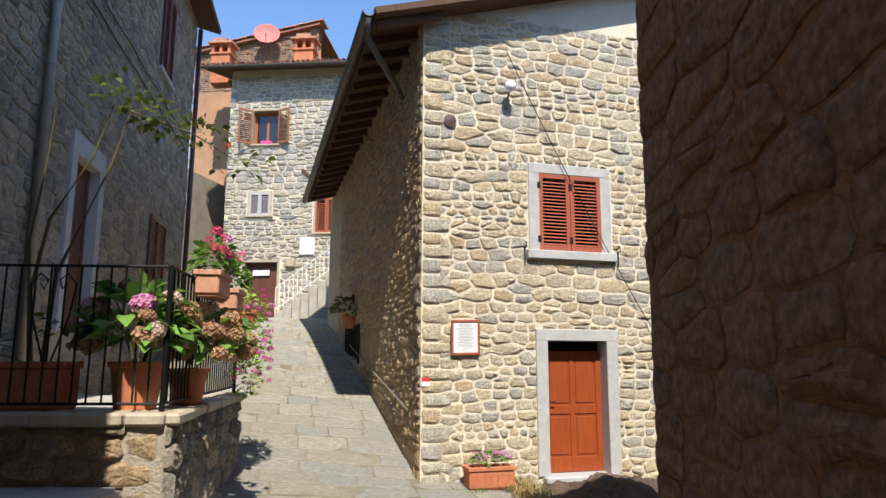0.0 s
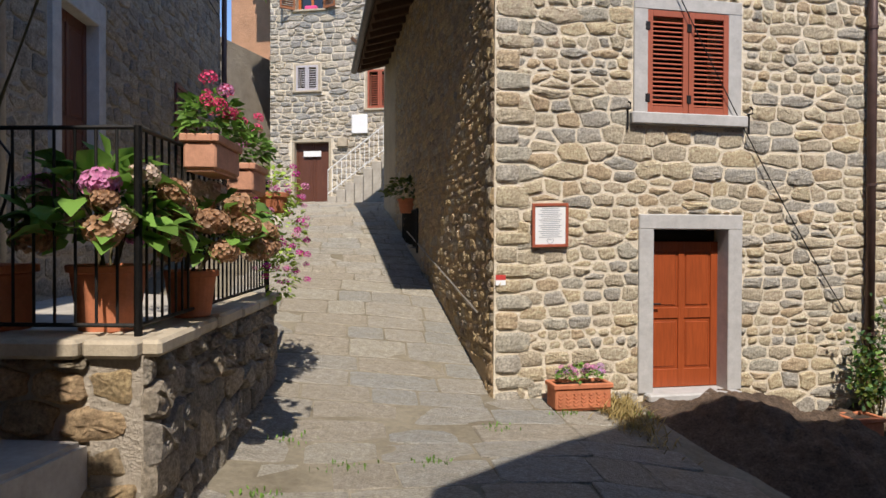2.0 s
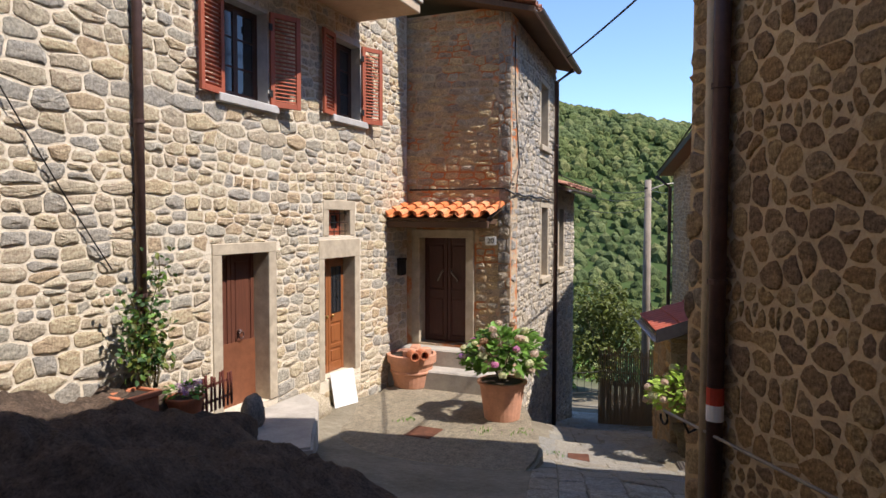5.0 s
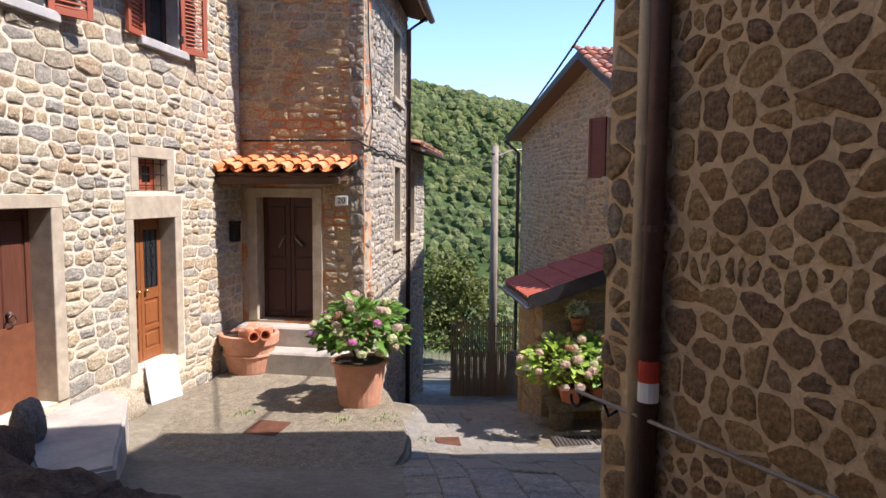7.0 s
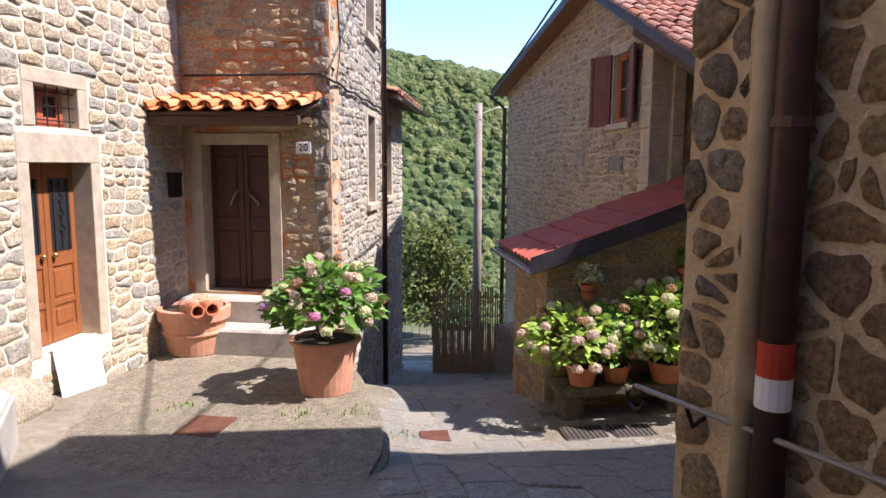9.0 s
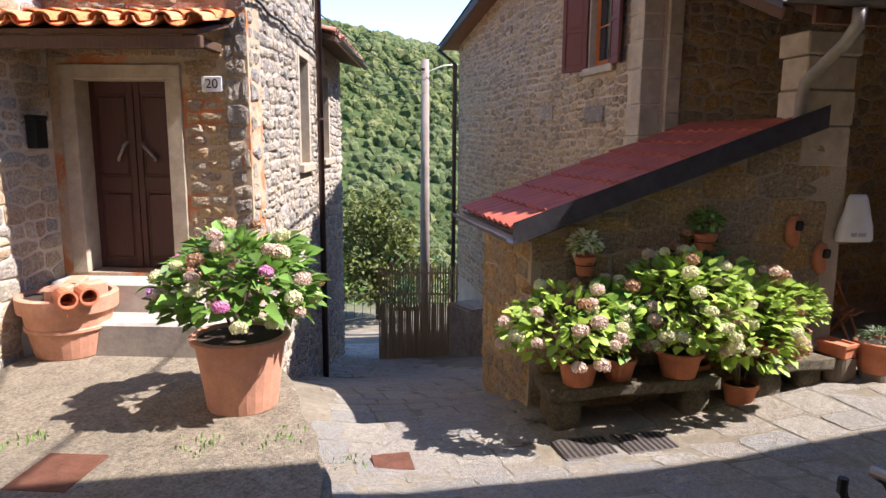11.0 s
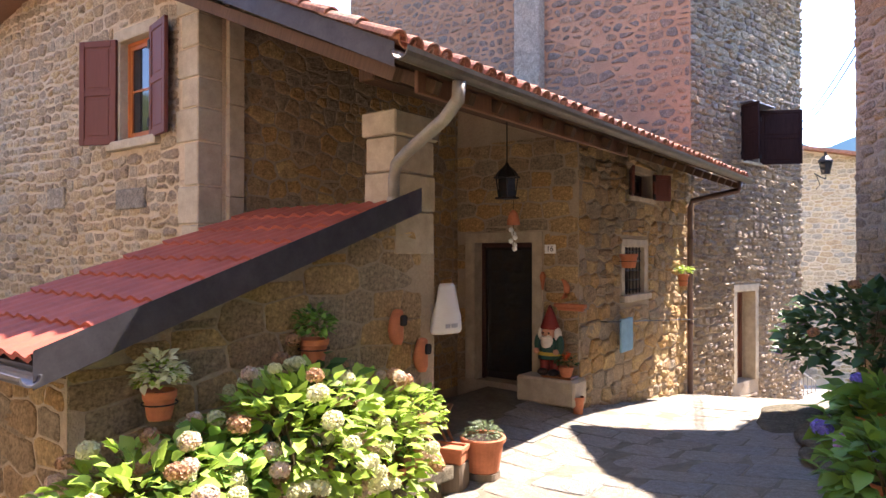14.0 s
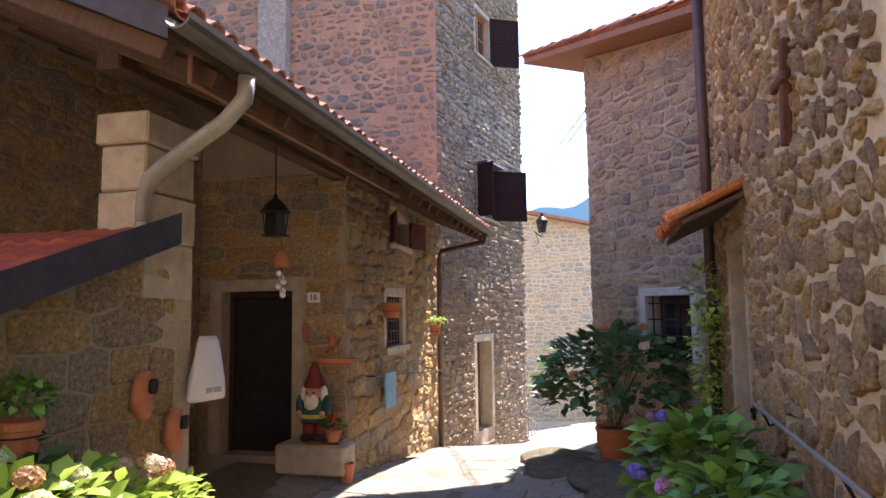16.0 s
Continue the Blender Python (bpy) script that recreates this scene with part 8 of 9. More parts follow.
for k, (x0, x1, y0, y1, z) in enumerate(((-4.6, -2.42, 4.1, 4.84, 0.32), (-4.6, -2.5, 3.5, 4.12, 0.05), (-4.6, -2.5, 3.1, 3.5, -0.15))):
    b = poly_block("terrace_step", [(x0, y0), (x1, y0 + 0.1), (x1 - 0.02, y1 + 0.25), (x0, y1)], z, -1.0, M_CONCRETE, "worn stone step up to the terrace", "step", 0.03, rough=0.02, seed=k)


def iron_railing(name, pts, z0, z1, step, label):
    """A railing of round bars between plan points."""
    th = tagged(new(name), label, "railing")
    me = bpy.data.meshes.new("bar")
    bm = tube(bmesh.new(), [(0, 0, 0.08), (0, 0, z1 - z0)], 0.009, 6)
    bm.to_mesh(me)
    bm.free()
    me.materials.append(M_IRON)
    for a, b in zip(pts, pts[1:]):
        a, b = Vector(a), Vector(b)
        L = (b - a).length
        n = int(L / step)
        for i in range(n + 1):
            p = a.lerp(b, i / n)
            ob = new("bar", me)
            ob.parent = th
            ob.matrix_basis = Matrix.Translation((p.x, p.y, z0))
        for z in (z0 + 0.08, z1):
            part("rail", tube(bmesh.new(), [(a.x, a.y, z), (b.x, b.y, z)], 0.014, 6), M_IRON, th)
        for p in (a, b):
            part("post", tube(bmesh.new(), [(p.x, p.y, z0 - 0.02), (p.x, p.y, z1 + 0.01)], 0.024, 8), M_IRON, th)
    return th


iron_railing("terrace_railing", [(-4.5, 4.96), (-2.24, 5.27), (-3.02, 8.7)], 0.88, 2.13, 0.125, "black wrought iron terrace railing")
hydrangea(pose(-2.62, 5.52, 0.89, 0, 0, 0), 0.24, 0.42, (0.42, 0.66), "hydrangea with dry pink brown heads behind the railing", [PC, DR, PK, DR, PC, CR, DR, PC, DR], 501, 230, (0.13, 0.21), head_r=(0.08, 0.11), potmat=M_TERRA, more=2.6)
hydrangea(pose(-2.55, 6.35, 0.89, 0, 0, 0), 0.2, 0.35, (0.40, 0.55), "hydrangea with brown dry heads on the terrace edge", [DR, PC, DR, DR, PC, DR, PC, DR], 502, 160, (0.10, 0.18), head_r=(0.085, 0.12), potmat=M_TERRA, lean=(0.2, -0.1), more=3.0)
pl = long_planter(pose(-3.45, 5.33, 0.89, 0, 0, 6), 0.62, 0.34, 0.42, M_TERRA, "terracotta trough with a climbing rose on the terrace")
bm = tube(bmesh.new(), [(-0.05, 0, 0.4), (-0.12, 0, 1.0), (-0.02, 0.02, 1.7), (0.3, 0.05, 2.3), (0.45, 0.1, 2.9)], [0.02, 0.018, 0.015, 0.012, 0.006], 6)
part("stem", bm, M_STEM, pl)
bm = tube(bmesh.new(), [(0.05, 0, 0.4), (0.1, 0, 1.2), (0.5, 0.0, 2.2), (0.62, 0.05, 2.75), (1.2, 0.1, 2.55), (1.6, 0.1, 2.3)], [0.02, 0.018, 0.012, 0.01, 0.008, 0.005], 6)
part("stem", bm, M_STEM, pl)
bm = tube(bmesh.new(), [(-0.1, 0.05, 0.4), (-0.2, 0.05, 1.5), (-0.12, 0.05, 2.2), (-0.05, 0.0, 2.8)], [0.014, 0.012, 0.01, 0.005], 6)
part("stem", bm, M_STEM, pl)
for c, n in (((0.8, 0.1, 2.75), 70), ((1.25, 0.1, 2.55), 50), ((0.55, 0.05, 2.95), 40), ((1.65, 0.1, 2.25), 25), ((0.2, 0.0, 0.75), 30)):
    foliage("leaves", pl, rng, n, c, (0.3, 0.2, 0.18), (0.05, 0.10), M_LEAF_OLIVE, low=-1, inner=0.1)
flower(pl, (1.55, 0.05, 2.42), 0.04, M_ORANGERED, 3, 40)
tre = empty("iron_trellis", pose(-3.3, 5.25, 1.2, 0, 0, 6), "black iron heart shaped plant trellis", "trellis")
for sgn in (-1, 1):
    part("curl", tube(bmesh.new(), [(0, 0, 0), (sgn * 0.16, 0, 0.5), (sgn * 0.2, 0, 0.78), (sgn * 0.12, 0, 0.88), (sgn * 0.05, 0, 0.82), (sgn * 0.08, 0, 0.74), (sgn * 0.12, 0, 0.79)], 0.009, 6), M_IRON, tre)
part("stake", tube(bmesh.new(), [(0, 0, -0.3), (0, 0, 0.95)], 0.009, 6), M_IRON, tre)
th = empty("flower_pot", pose(-4.1, 5.3, 0.89), "dark terracotta pot of spiky leaves on the terrace", "potted plant")
pot(th, 0.2, 0.36, M_TERRA)
foliage("leaves", th, rng, 60, (0, 0, 0.5), (0.25, 0.25, 0.25), (0.18, 0.3), M_LEAF_DARK, shape=0.16)
for s, z, w, lab in ((0.95, 1.93, 0.62, "terracotta rail box of pink geraniums"), (1.95, 1.86, 0.5, "terracotta rail box of geraniums")):
    bx = long_planter(TR_R.m(s, z, 0.12), w, 0.22, 0.25, M_TERRA_PALE, lab, "window_box")
    part("hook", tube(bmesh.new(), [(0, 0.13, -0.06), (0, 0.2, 0.2), (0, 0.2, 0.28)], 0.01, 6), M_IRON, bx)
    foliage("leaves", bx, rng, 260, (0, 0, 0.36), (w * 0.55, 0.2, 0.2), (0.05, 0.085), M_LEAF, low=-0.4)
    for k in range(13 if s < 1.5 else 6):
        flower(bx, (rng.uniform(-w * 0.55, w * 0.6), rng.uniform(-0.2, 0.15), rng.uniform(0.38, 0.66)), rng.uniform(0.04, 0.06), M_RED if rng.random() > 0.25 else PK, k, 40)
pt = empty("hanging_petunia", TR_R.m(2.95, 1.75, 0.14), "cascading magenta petunias hung on the railing", "hanging plant")
pot(pt, 0.16, 0.2, M_TERRA)
for c, r3, n in (((0, 0, 0.2), (0.34, 0.26, 0.3), 240), ((0.1, -0.08, -0.2), (0.30, 0.24, 0.36), 260), ((0.14, -0.05, -0.62), (0.2, 0.18, 0.3), 150)):
    foliage("leaves", pt, rng, n, c, r3, (0.04, 0.07), M_LEAF_LIGHT, low=-1)
for k in range(60):
    a, z = rng.uniform(0, 6.28), rng.uniform(-0.75, 0.45)
    flower(pt, (0.1 + 0.34 * math.cos(a), -0.06 + 0.27 * math.sin(a), z), rng.uniform(0.03, 0.045), M_MAGENTA if rng.random() > 0.15 else PK, k, 30)

# ramp details
rr = iron_railing("ramp_railing", [(-2.55, 14.45), (-3.35, 16.6)], 1.25, 2.1, 0.11, "black iron railing beside the ramp wall")
poly_block("ramp_kerb", [(-2.3, 13.9), (-2.75, 15.0), (-3.6, 17.0), (-3.2, 17.2), (-2.0, 14.1)], 1.42, 0.3, M_SAND, "low stone kerb wall beside the ramp", "wall", 0.03)
th = empty("flower_pot", pose(-2.95, 15.3, 2.05), "terracotta pot with a trailing plant on the ramp railing", "potted plant")
pot(th, 0.2, 0.3, M_TERRA)
foliage("leaves", th, rng, 240, (0, 0, 0.42), (0.5, 0.4, 0.3), (0.07, 0.13), M_LEAF_OLIVE)
tagged(part("flank_cable", tube(bmesh.new(), [A_SIDE.at(s, 0.5 + 0.17 * (12.4 - s), 0.05) for s in np.arange(5.5, 12.3, 0.4)], 0.012, 6), M_PIPE_GREY, None), "thin grey cable on the shaded flank", "cable")
downpipe("downpipe", [al(-0.93, 6.3) + fwd * 0.8, al(-0.9, 6.1) + fwd * 0.2, al(-0.3, 5.75) - fwd * 1.5, al(-0.1, 5.7) - fwd * 2.4], 0.05, M_GUTTER, "brown gutter elbow under the ramp eave")
# far house stair, box, beam, aerial, chimneys
for i in range(9):
    tagged(part("far_step", boxes((0, 0.36, -1.0, 0.0, -3.0, 0.0), bevel=0.015), M_CONCRETE, None, m=FAR.m(2.5 + i * 0.31, 2.95 + i * 0.23, 0.02)), "pale stone step of the far outside stair", "step", kind="structure")
sr = empty("stair_railing", FAR.m(2.5, 2.95, 0.95), "white iron railing of the far stair", "railing")
for i in range(19):
    x = i * 0.16
    part("bar", tube(bmesh.new(), [(x, 0, x * 0.74), (x, 0, x * 0.74 + 0.9)], 0.012, 5), M_WHITE, sr)
for z in (0.1, 0.9):
    part("rail", tube(bmesh.new(), [(0, 0, z), (2.95, 0, z + 2.18)], 0.02, 6), M_WHITE, sr)
tagged(part("meter_box", boxes((3.05, 3.62, -0.1, 0.0, 5.2, 5.85), bevel=0.015), M_WHITE, None, m=FAR.m()), "white meter box on the far house", "box")
tagged(part("post_box", boxes((2.55, 2.9, -0.16, 0.0, 4.75, 5.05), bevel=0.015), M_SAND, None, m=FAR.m()), "small wooden box on the far house", "box")
tagged(part("wall_beam", boxes((-0.5, 0.5, -0.09, 0.0, -0.06, 0.06), bevel=0.01), M_WOODBEAM, None, m=FAR.m(3.4, 8.2) @ pose(0, 0, 0, 0, 42, 0)), "dark slanted wooden beam fixed to the far house", "beam")
dish = empty("satellite_dish", pose(-10.0, 27.5, 16.0, 70, 0, 15), "reddish satellite dish on the brick gable", "satellite dish")
part("bowl", lathe([(0.02, 0.0), (0.3, 0.04), (0.52, 0.13), (0.6, 0.2), (0.585, 0.2), (0.5, 0.15), (0.02, 0.03)], 28), plain("faded_red_paint", (0.45, 0.16, 0.14), 0.6), dish, smooth=True)
part("arm", tube(bmesh.new(), [(0, -0.5, 0.15), (0, -0.3, 0.5)], 0.02, 6), M_PIPE_GREY, dish)
for x, y, z in ((-11.35, 26.0, 13.6), (-7.67, 26.0, 13.65)):
    c = empty("roof_chimney", pose(x, y, z), "terracotta chimney with a small tiled cap", "chimney", "far chimneys")
    part("stack", boxes((-0.42, 0.42, -0.3, 0.3, -0.6, 0.75), (-0.48, 0.48, -0.36, 0.36, 0.7, 0.8), bevel=0.02), M_TERRA, c)
    for dx in (-0.36, 0, 0.36):
        part("pier", boxes((dx - 0.06, dx + 0.06, -0.28, 0.28, 0.8, 1.2)), M_TERRA, c)
    bm = boxes((-0.55, 0.55, -0.42, 0.42, 1.2, 1.28))
    box(bm, -0.3, 0.3, -0.42, 0.42, 1.28, 1.42)
    part("cap", bm, M_TILE, c)

# ---- poles, wires, fence, far plants ----
M_OLDPOLE = plain("weathered_pole", (0.27, 0.22, 0.17), 0.9, vary=0.3, scale=3, bump=0.5)
pole = empty("utility_pole", pose(24.3, 15.4, -6.5), "weathered concrete utility pole with a lamp arm", "pole")
part("shaft", tube(bmesh.new(), [(0, 0, 0), (0, 0, 9.1)], [0.175, 0.12], 10), M_OLDPOLE, pole, smooth=True)
part("arm", tube(bmesh.new(), [(0, 0, 8.7), (0.5, -0.4, 8.95), (0.9, -0.7, 9.0)], 0.025, 6), M_PIPE_GREY, pole)
part("insulator", boxes((-0.22, 0.22, -0.04, 0.04, 8.75, 8.82)), M_IRON, pole)
part("cable_coil", tube(bmesh.new(), [(0.25 * math.cos(a) + 0.15, 0, 4.2 + 0.4 * math.sin(a)) for a in np.linspace(0, 12.4, 30)], 0.02, 5), M_IRON, pole)


def wire(a, b, sag, r=0.012, label="thin dark overhead wire"):
    tagged(part("overhead_wire", tube(bmesh.new(), arc(a, b, sag, 18), r, 5), M_IRON, None), label, "cable")


wire((13.9, 12.05, 4.75), (8.6, 4.6, 5.75), 0.15, 0.02, "twisted overhead cable to the corner house")
wire(uvz(10.4, -0.5, 2.72), (8.6, 4.7, 5.75), 0.35, 0.025, "twisted overhead cable to the gable eave")
wire((24.3, 15.4, 2.2), C.at(4.7, 2.3, 0.12), 0.25)
wire((24.3, 15.4, 2.0), C.at(4.7, 2.05, 0.12), 0.3)
wire((24.3, 15.4, 1.6), C2.at(3.2, 1.5, 0.2), 0.2)
wire((24.3, 15.4, 2.3), (60, 30, 6), 1.0)
wire((24.3, 15.4, 2.1), uvz(10.1, -0.2, 1.5), 0.05)
wire(A.at(1.35, 6.2, 0.08), A.at(4.6, 0.6, 0.06), 0.25, 0.007, "thin cable hanging across the house front")
wire((20.9, -6.9, 3.3), (14.6, -1.6, 3.2), 0.1)
wire((20.9, -6.9, 3.1), (14.6, -1.6, 3.05), 0.12)
cz = [C.at(s, 1.62 + 0.02 * math.sin(5 * s), 0.06) for s in np.arange(0.0, 4.7, 0.25)]
tagged(part("wall_cable", tube(bmesh.new(), [B.at(s, 1.72, 0.06) for s in np.arange(0.1, 2.2, 0.2)] + cz, 0.018, 6), M_IRON, None), "dark cable clipped round the corner house", "cable")
tagged(part("wall_cable", tube(bmesh.new(), [C.at(0.08, 4.6, 0.05), C.at(0.12, 3.5, 0.05), C.at(0.5, 2.2, 0.05), C.at(0.2, 1.65, 0.05)], 0.012, 6), M_IRON, None), "thin cable down the corner house", "cable")
sl = empty("wall_lamp", A.m(1.35, 5.35, 0.0), "small white bulb lamp and bracket high on the front", "lamp")
part("bracket", tube(bmesh.new(), [(0, 0, -0.1), (0, -0.14, 0.1), (0, -0.2, 0.15)], 0.02, 6), M_PIPE_GREY, sl)
bm = bmesh.new()
bmesh.ops.create_uvsphere(bm, u_segments=14, v_segments=8, radius=0.09, matrix=Matrix.Translation((0, -0.22, 0.2)))
part("globe", bm, M_WHITE, sl, smooth=True)
tagged(part("wall_vent", lathe([(0.0, 0), (0.09, 0.0), (0.1, 0.02), (0.02, 0.03)], 18), M_PIPE, None, m=A.m(0.42, 4.95, 0.03) @ pose(0, 0, 0, 90, 0, 0)), "round dark vent cap in the wall", "vent")
fn = empty("wattle_fence", pose(18.5, 13.9, -5.0, 0, 0, -65), "rustic wooden fence over a dark brush screen", "fence")
M_OLDWOOD = wood_mat("old_fence_wood", (0.44, 0.29, 0.15), 0.95, spec=0.1)
for i in range(30):
    part("paling", tube(bmesh.new(), [(i * 0.062, 0.01 * math.sin(i * 2.1), 1.2), (i * 0.062 + 0.01 * math.sin(i * 3.7), 0, 2.3 + 0.08 * math.sin(i * 5.3))], 0.02, 5), M_OLDWOOD, fn)
for i in range(60):
    part("brush_stick", tube(bmesh.new(), [(i * 0.031, 0.03 * math.sin(i * 1.9), 0), (i * 0.031 + 0.02 * math.sin(i), 0.02 * math.sin(i * 4.1), 1.35 + 0.06 * math.sin(i * 2.7))], 0.019, 5), M_OLDWOOD, fn)
part("fence_rail", tube(bmesh.new(), [(0, 0.04, 1.6), (1.85, 0.04, 1.6)], 0.025, 6), M_OLDWOOD, fn)
part("fence_rail", tube(bmesh.new(), [(0, 0.04, 2.1), (1.85, 0.04, 2.1)], 0.025, 6), M_OLDWOOD, fn)
poly_block("fence_wall", [(19.2, 12.45), (19.9, 12.0), (19.2, 11.2), (18.7, 11.7)], -3.6, -6.5, M_STONE_GREY, "low stone pier at the end of the fence", "wall", 0.05)
iron_railing("valley_railing", [(22.4, 19.2), (25.2, 17.6)], -6.0, -5.1, 0.3, "black iron railing above the valley")


def tree(name, x, y, z, h, r, mat, label, seed, n=2600, leaf=(0.14, 0.26)):
    """A tree: tapered trunk with limbs and an uneven crown of separate leaves in clumps."""
    rng = random.Random(seed)
    th = empty(name, pose(x, y, z), label, "tree")
    part("trunk", tube(bmesh.new(), [(0, 0, 0), (0.05, 0.03, h * 0.35), (-0.04, 0.06, h * 0.62)], [0.16, 0.12, 0.06], 9), M_STEM, th, smooth=True)
    for k in range(7):
        a = k * 0.9 + rng.uniform(-0.3, 0.3)
        e = Vector((math.cos(a) * r * 0.7, math.sin(a) * r * 0.7, h * rng.uniform(0.6, 0.9)))
        part("limb", tube(bmesh.new(), [(0, 0.03, h * 0.35), e * 0.5 + Vector((0, 0, h * 0.25)), e], [0.07, 0.045, 0.015], 6), M_STEM, th)
    verts, faces = [], []
    for _ in range(16):
        c = Vector((rng.gauss(0, r * 0.45), rng.gauss(0, r * 0.45), h * rng.uniform(0.45, 0.98)))
        rr = r * rng.uniform(0.3, 0.55)
        for _ in range(n // 16):
            d = Vector((rng.gauss(0, 1), rng.gauss(0, 1), rng.gauss(0, 1))).normalized()
            L = rng.uniform(*leaf)
            v, f = leaf_geo(L, L * 0.6, rng.uniform(0.1, 0.6))
            mm = Matrix.Translation(c + d * rr * rng.uniform(0.5, 1) ** 0.5) @ pose(0, 0, 0, rng.uniform(-60, 60), rng.uniform(-50, 50), rng.uniform(0, 360))
            q = len(verts)
            verts += [tuple(mm @ Vector(w)) for w in v]
            faces += [tuple(i + q for i in g) for g in f]
    tagged(mesh_ob("crown", verts, faces, mat, th), kind="stuff")
    return th


tree("fig_tree", 26.5, 18.3, -8.0, 5.9, 1.9, M_LEAF_OLIVE, "broad olive green tree below the lane", 601, 4200)
tree("young_tree", 29.5, 22.5, -10.5, 5.0, 1.6, M_LEAF, "green tree beyond the railing", 602)
tree("young_tree", 25.6, 21.5, -9.0, 3.6, 1.3, M_LEAF_LIGHT, "light green bushy tree beyond the railing", 603)
tree("young_tree", 31.5, 19.5, -10.5, 5.5, 1.8, M_LEAF_DARK, "dark tree below the lane", 604)
tree("young_tree", 28, 25, -11.5, 5.0, 1.7, M_LEAF_OLIVE, "olive green tree beyond the annex", 605)

# the wooded slope across the valley
m = Mat("far_woodland", 0.9, spec=0.1)
big = m.noise(0.02, 4, 0.6)
fine = m.noise(0.9, 5, 0.75)
col = m.ramp(m.chance(), [(0.0, (0.055, 0.075, 0.023)), (0.35, (0.083, 0.103, 0.031)), (0.7, (0.115, 0.132, 0.04)), (1.0, (0.165, 0.165, 0.06))])
col = m.mix(0.6, col, m.ramp(fine, [(0.3, (0.2, 0.2, 0.2)), (0.7, (0.8, 0.8, 0.8))]), "OVERLAY")
m.color(m.mix(m.ramp(big, [(0.45, (0, 0, 0)), (0.6, (0.35, 0.35, 0.35))]), col, (0.14, 0.17, 0.08)))
m.bump(fine, 1.0, 0.6)
rng = random.Random(900)
blobs = []
for k in range(10):
    bm = bmesh.new()
    bmesh.ops.create_icosphere(bm, subdivisions=1 if k < 6 else 2, radius=1.0)
    for v in bm.verts:
        v.co *= 1 + 0.42 * noise.noise(v.co * 1.9 + Vector((k * 9, 0, 0))) + 0.22 * noise.noise(v.co * 5 + Vector((0, k * 7, 0)))
    bm.verts.index_update()
    blobs.append(([v.co.copy() for v in bm.verts], [tuple(v.index for v in f.verts) for f in bm.faces]))
    bm.free()
verts, faces = [], []
for _ in range(14500):
    near = rng.random() < 0.2
    a = radians(rng.uniform(-4, 66)) if rng.random() < 0.85 else radians(rng.uniform(-75, -35))
    d = rng.uniform(45, 150) if near else rng.uniform(130, 430)
    x, y = 8 + d * math.cos(a), 8 + d * math.sin(a)
    r = rng.uniform(0.75, 1.9) * (0.6 + d / 300)
    z = land(x, y) + r * 0.35
    vs, fs = blobs[rng.randrange(6, 10) if near else rng.randrange(6)]
    ca, sa = math.cos(_), math.sin(_)
    q = len(verts)
    verts += [(x + r * (v.x * ca - v.y * sa), y + r * (v.x * sa + v.y * ca), z + r * v.z * 1.1) for v in vs]
    faces += [tuple(i + q for i in f) for f in fs]
tagged(mesh_ob("far_woods", verts, faces, m.m, smooth=False), "dense green woodland on the slope across the valley", "woodland", kind="stuff")
# no real haze here: the hill's blue base colour paints it in
hz = Mat("painted_haze_hill", 1.0, spec=0.0).color((0.20, 0.30, 0.36)).m
verts, faces = [], []
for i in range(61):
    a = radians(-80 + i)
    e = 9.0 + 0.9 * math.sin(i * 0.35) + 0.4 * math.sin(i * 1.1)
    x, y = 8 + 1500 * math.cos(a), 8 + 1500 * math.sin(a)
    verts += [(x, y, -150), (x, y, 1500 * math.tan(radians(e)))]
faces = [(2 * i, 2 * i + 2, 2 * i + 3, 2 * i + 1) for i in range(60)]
tagged(mesh_ob("backdrop_hill", verts, faces, hz), "far mountain with blue haze painted into its colour", "backdrop", kind="structure")

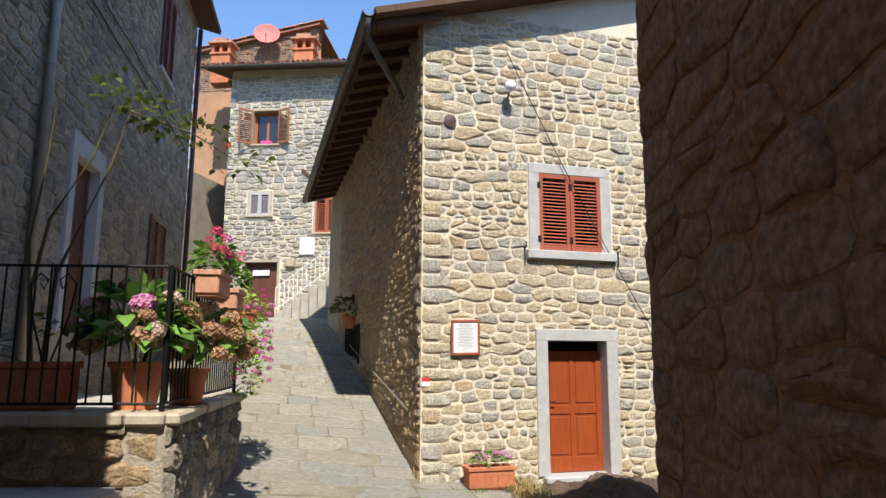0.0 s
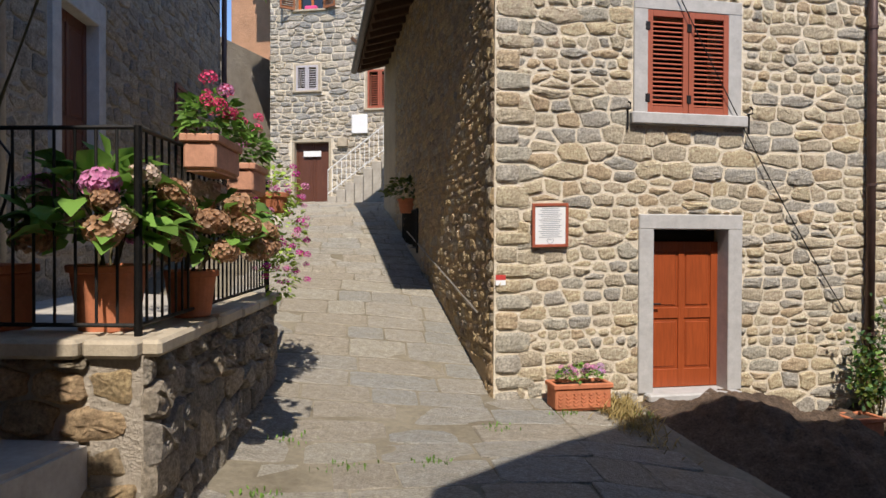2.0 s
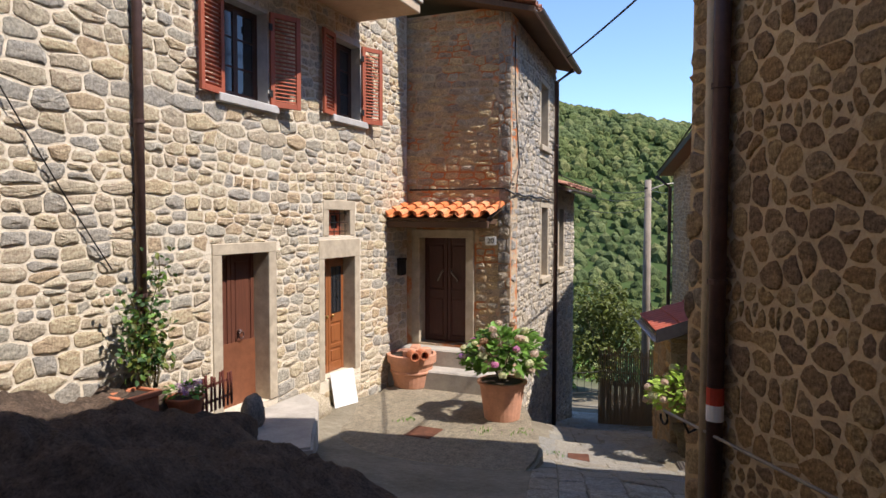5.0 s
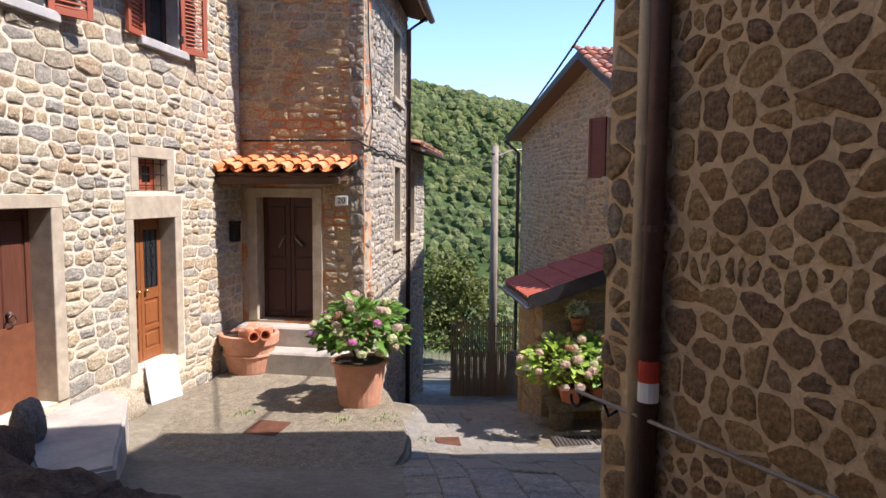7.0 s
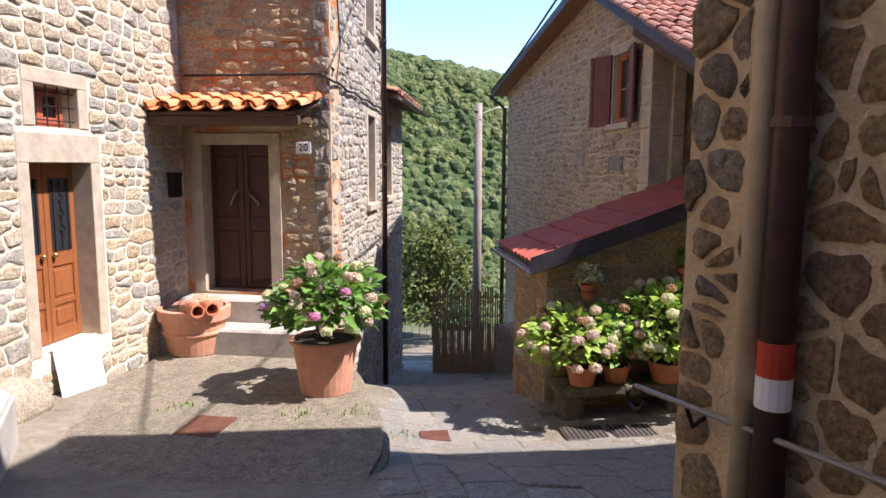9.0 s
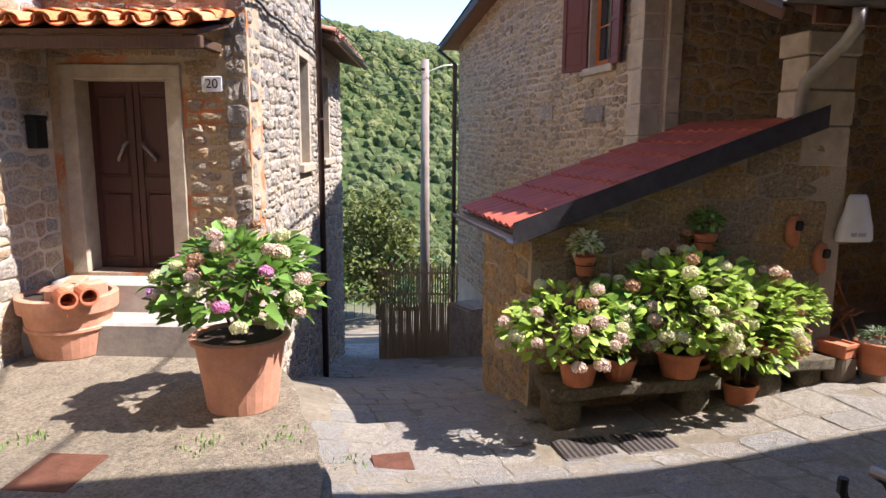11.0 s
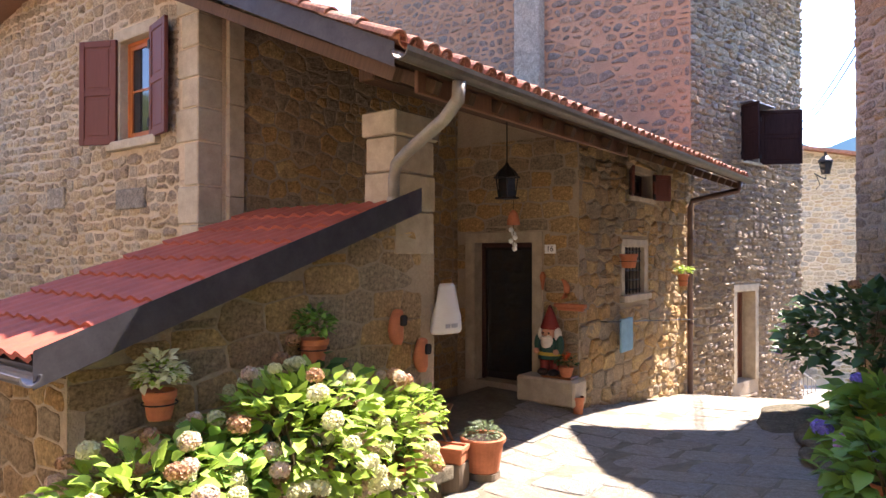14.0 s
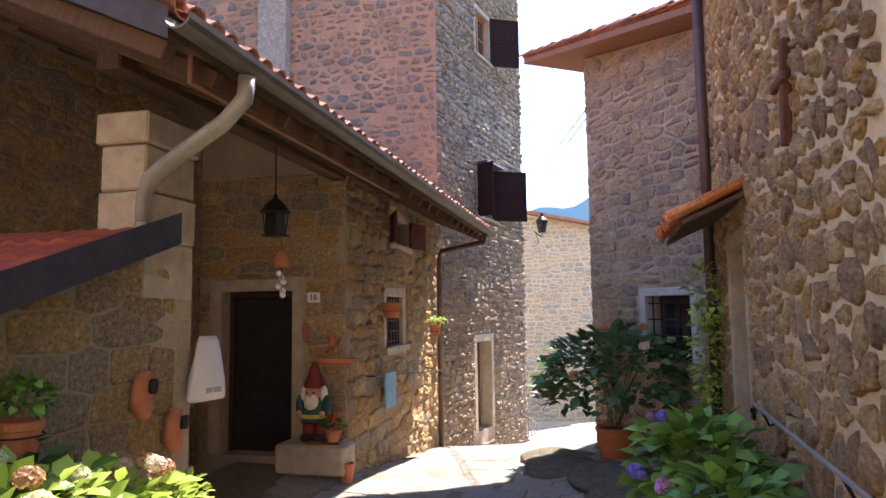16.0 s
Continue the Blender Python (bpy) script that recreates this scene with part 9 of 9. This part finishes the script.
# weeds in the joints
verts, faces = [], []
rng = random.Random(77)
spots = [(9.0, 9.55, plat_z), (8.7, 10.0, plat_z), (9.7, 10.6, plat_z), (8.2, 11.2, plat_z), (-0.8, 7.2, near_height), (-1.5, 6.9, near_height), (-0.4, 8.4, near_height), (0.3, 9.1, near_height), (1.0, 9.3, near_height), (1.2, 9.5, near_height), (-2.1, 7.3, near_height), (9.6, 9.3, near_height),
         (14.0, 0.2, near_height), (13.0, 0.8, near_height), (12.0, 1.8, near_height), (-1.9, 6.2, near_height)]
for x, y, hf in spots:
    for _ in range(28):
        p = Vector((x + rng.gauss(0, 0.1), y + rng.gauss(0, 0.08), 0))
        p.z = hf(p.x, p.y) + 0.005
        v, f = leaf_geo(rng.uniform(0.02, 0.055), 0.016, -0.3)
        mm = Matrix.Translation(p) @ pose(0, 0, 0, 0, rng.uniform(-85, -30), rng.uniform(0, 360))
        q = len(verts)
        verts += [tuple(mm @ Vector(w)) for w in v]
        faces += [tuple(i + q for i in g) for g in f]
tagged(mesh_ob("weeds", verts, faces, M_LEAF), "small weeds growing in the joints", "weeds", kind="stuff")
# dry grass on the flank of the bedrock
M_STRAW = leaf_mat("dry_grass", (0.36, 0.27, 0.10), 0.4)
verts, faces = [], []
rng = random.Random(78)
for _ in range(700):
    q = A.at(rng.gauss(1.35, 0.14), 0, abs(rng.gauss(0.35, 0.4)) + 0.08)
    sa, oa = (q.xy - A.p0).dot(A.d), (q.xy - A.p0).dot(A.n)
    zz = max(near_height(q.x, q.y), rock_h(sa, oa))
    v, f = leaf_geo(rng.uniform(0.08, 0.22), 0.014, 0.5)
    mm = Matrix.Translation((q.x, q.y, zz)) @ pose(0, 0, 0, 0, rng.uniform(-85, -35), rng.uniform(0, 360))
    k = len(verts)
    verts += [tuple(mm @ Vector(w)) for w in v]
    faces += [tuple(i + k for i in g) for g in f]
tagged(mesh_ob("dry_grass", verts, faces, M_STRAW), "tuft of dry straw coloured grass beside the bedrock", "grass", kind="stuff")
# lit bedrock ledges by the lane wall
for k, (x, y, sx, sy, sz) in enumerate(((13.6, 0.6, 0.9, 0.5, 0.07), (12.6, 1.0, 0.8, 0.5, 0.08), (14.4, -0.3, 0.7, 0.6, 0.08), (11.6, 1.8, 0.7, 0.6, 0.08))):
    boulder("ledge_rock", pose(x, y, near_height(x, y), 0, 0, -50), (sx, sy, sz), M_BENCH, "worn bedrock ledge at the lane edge", 20 + k, "rock")
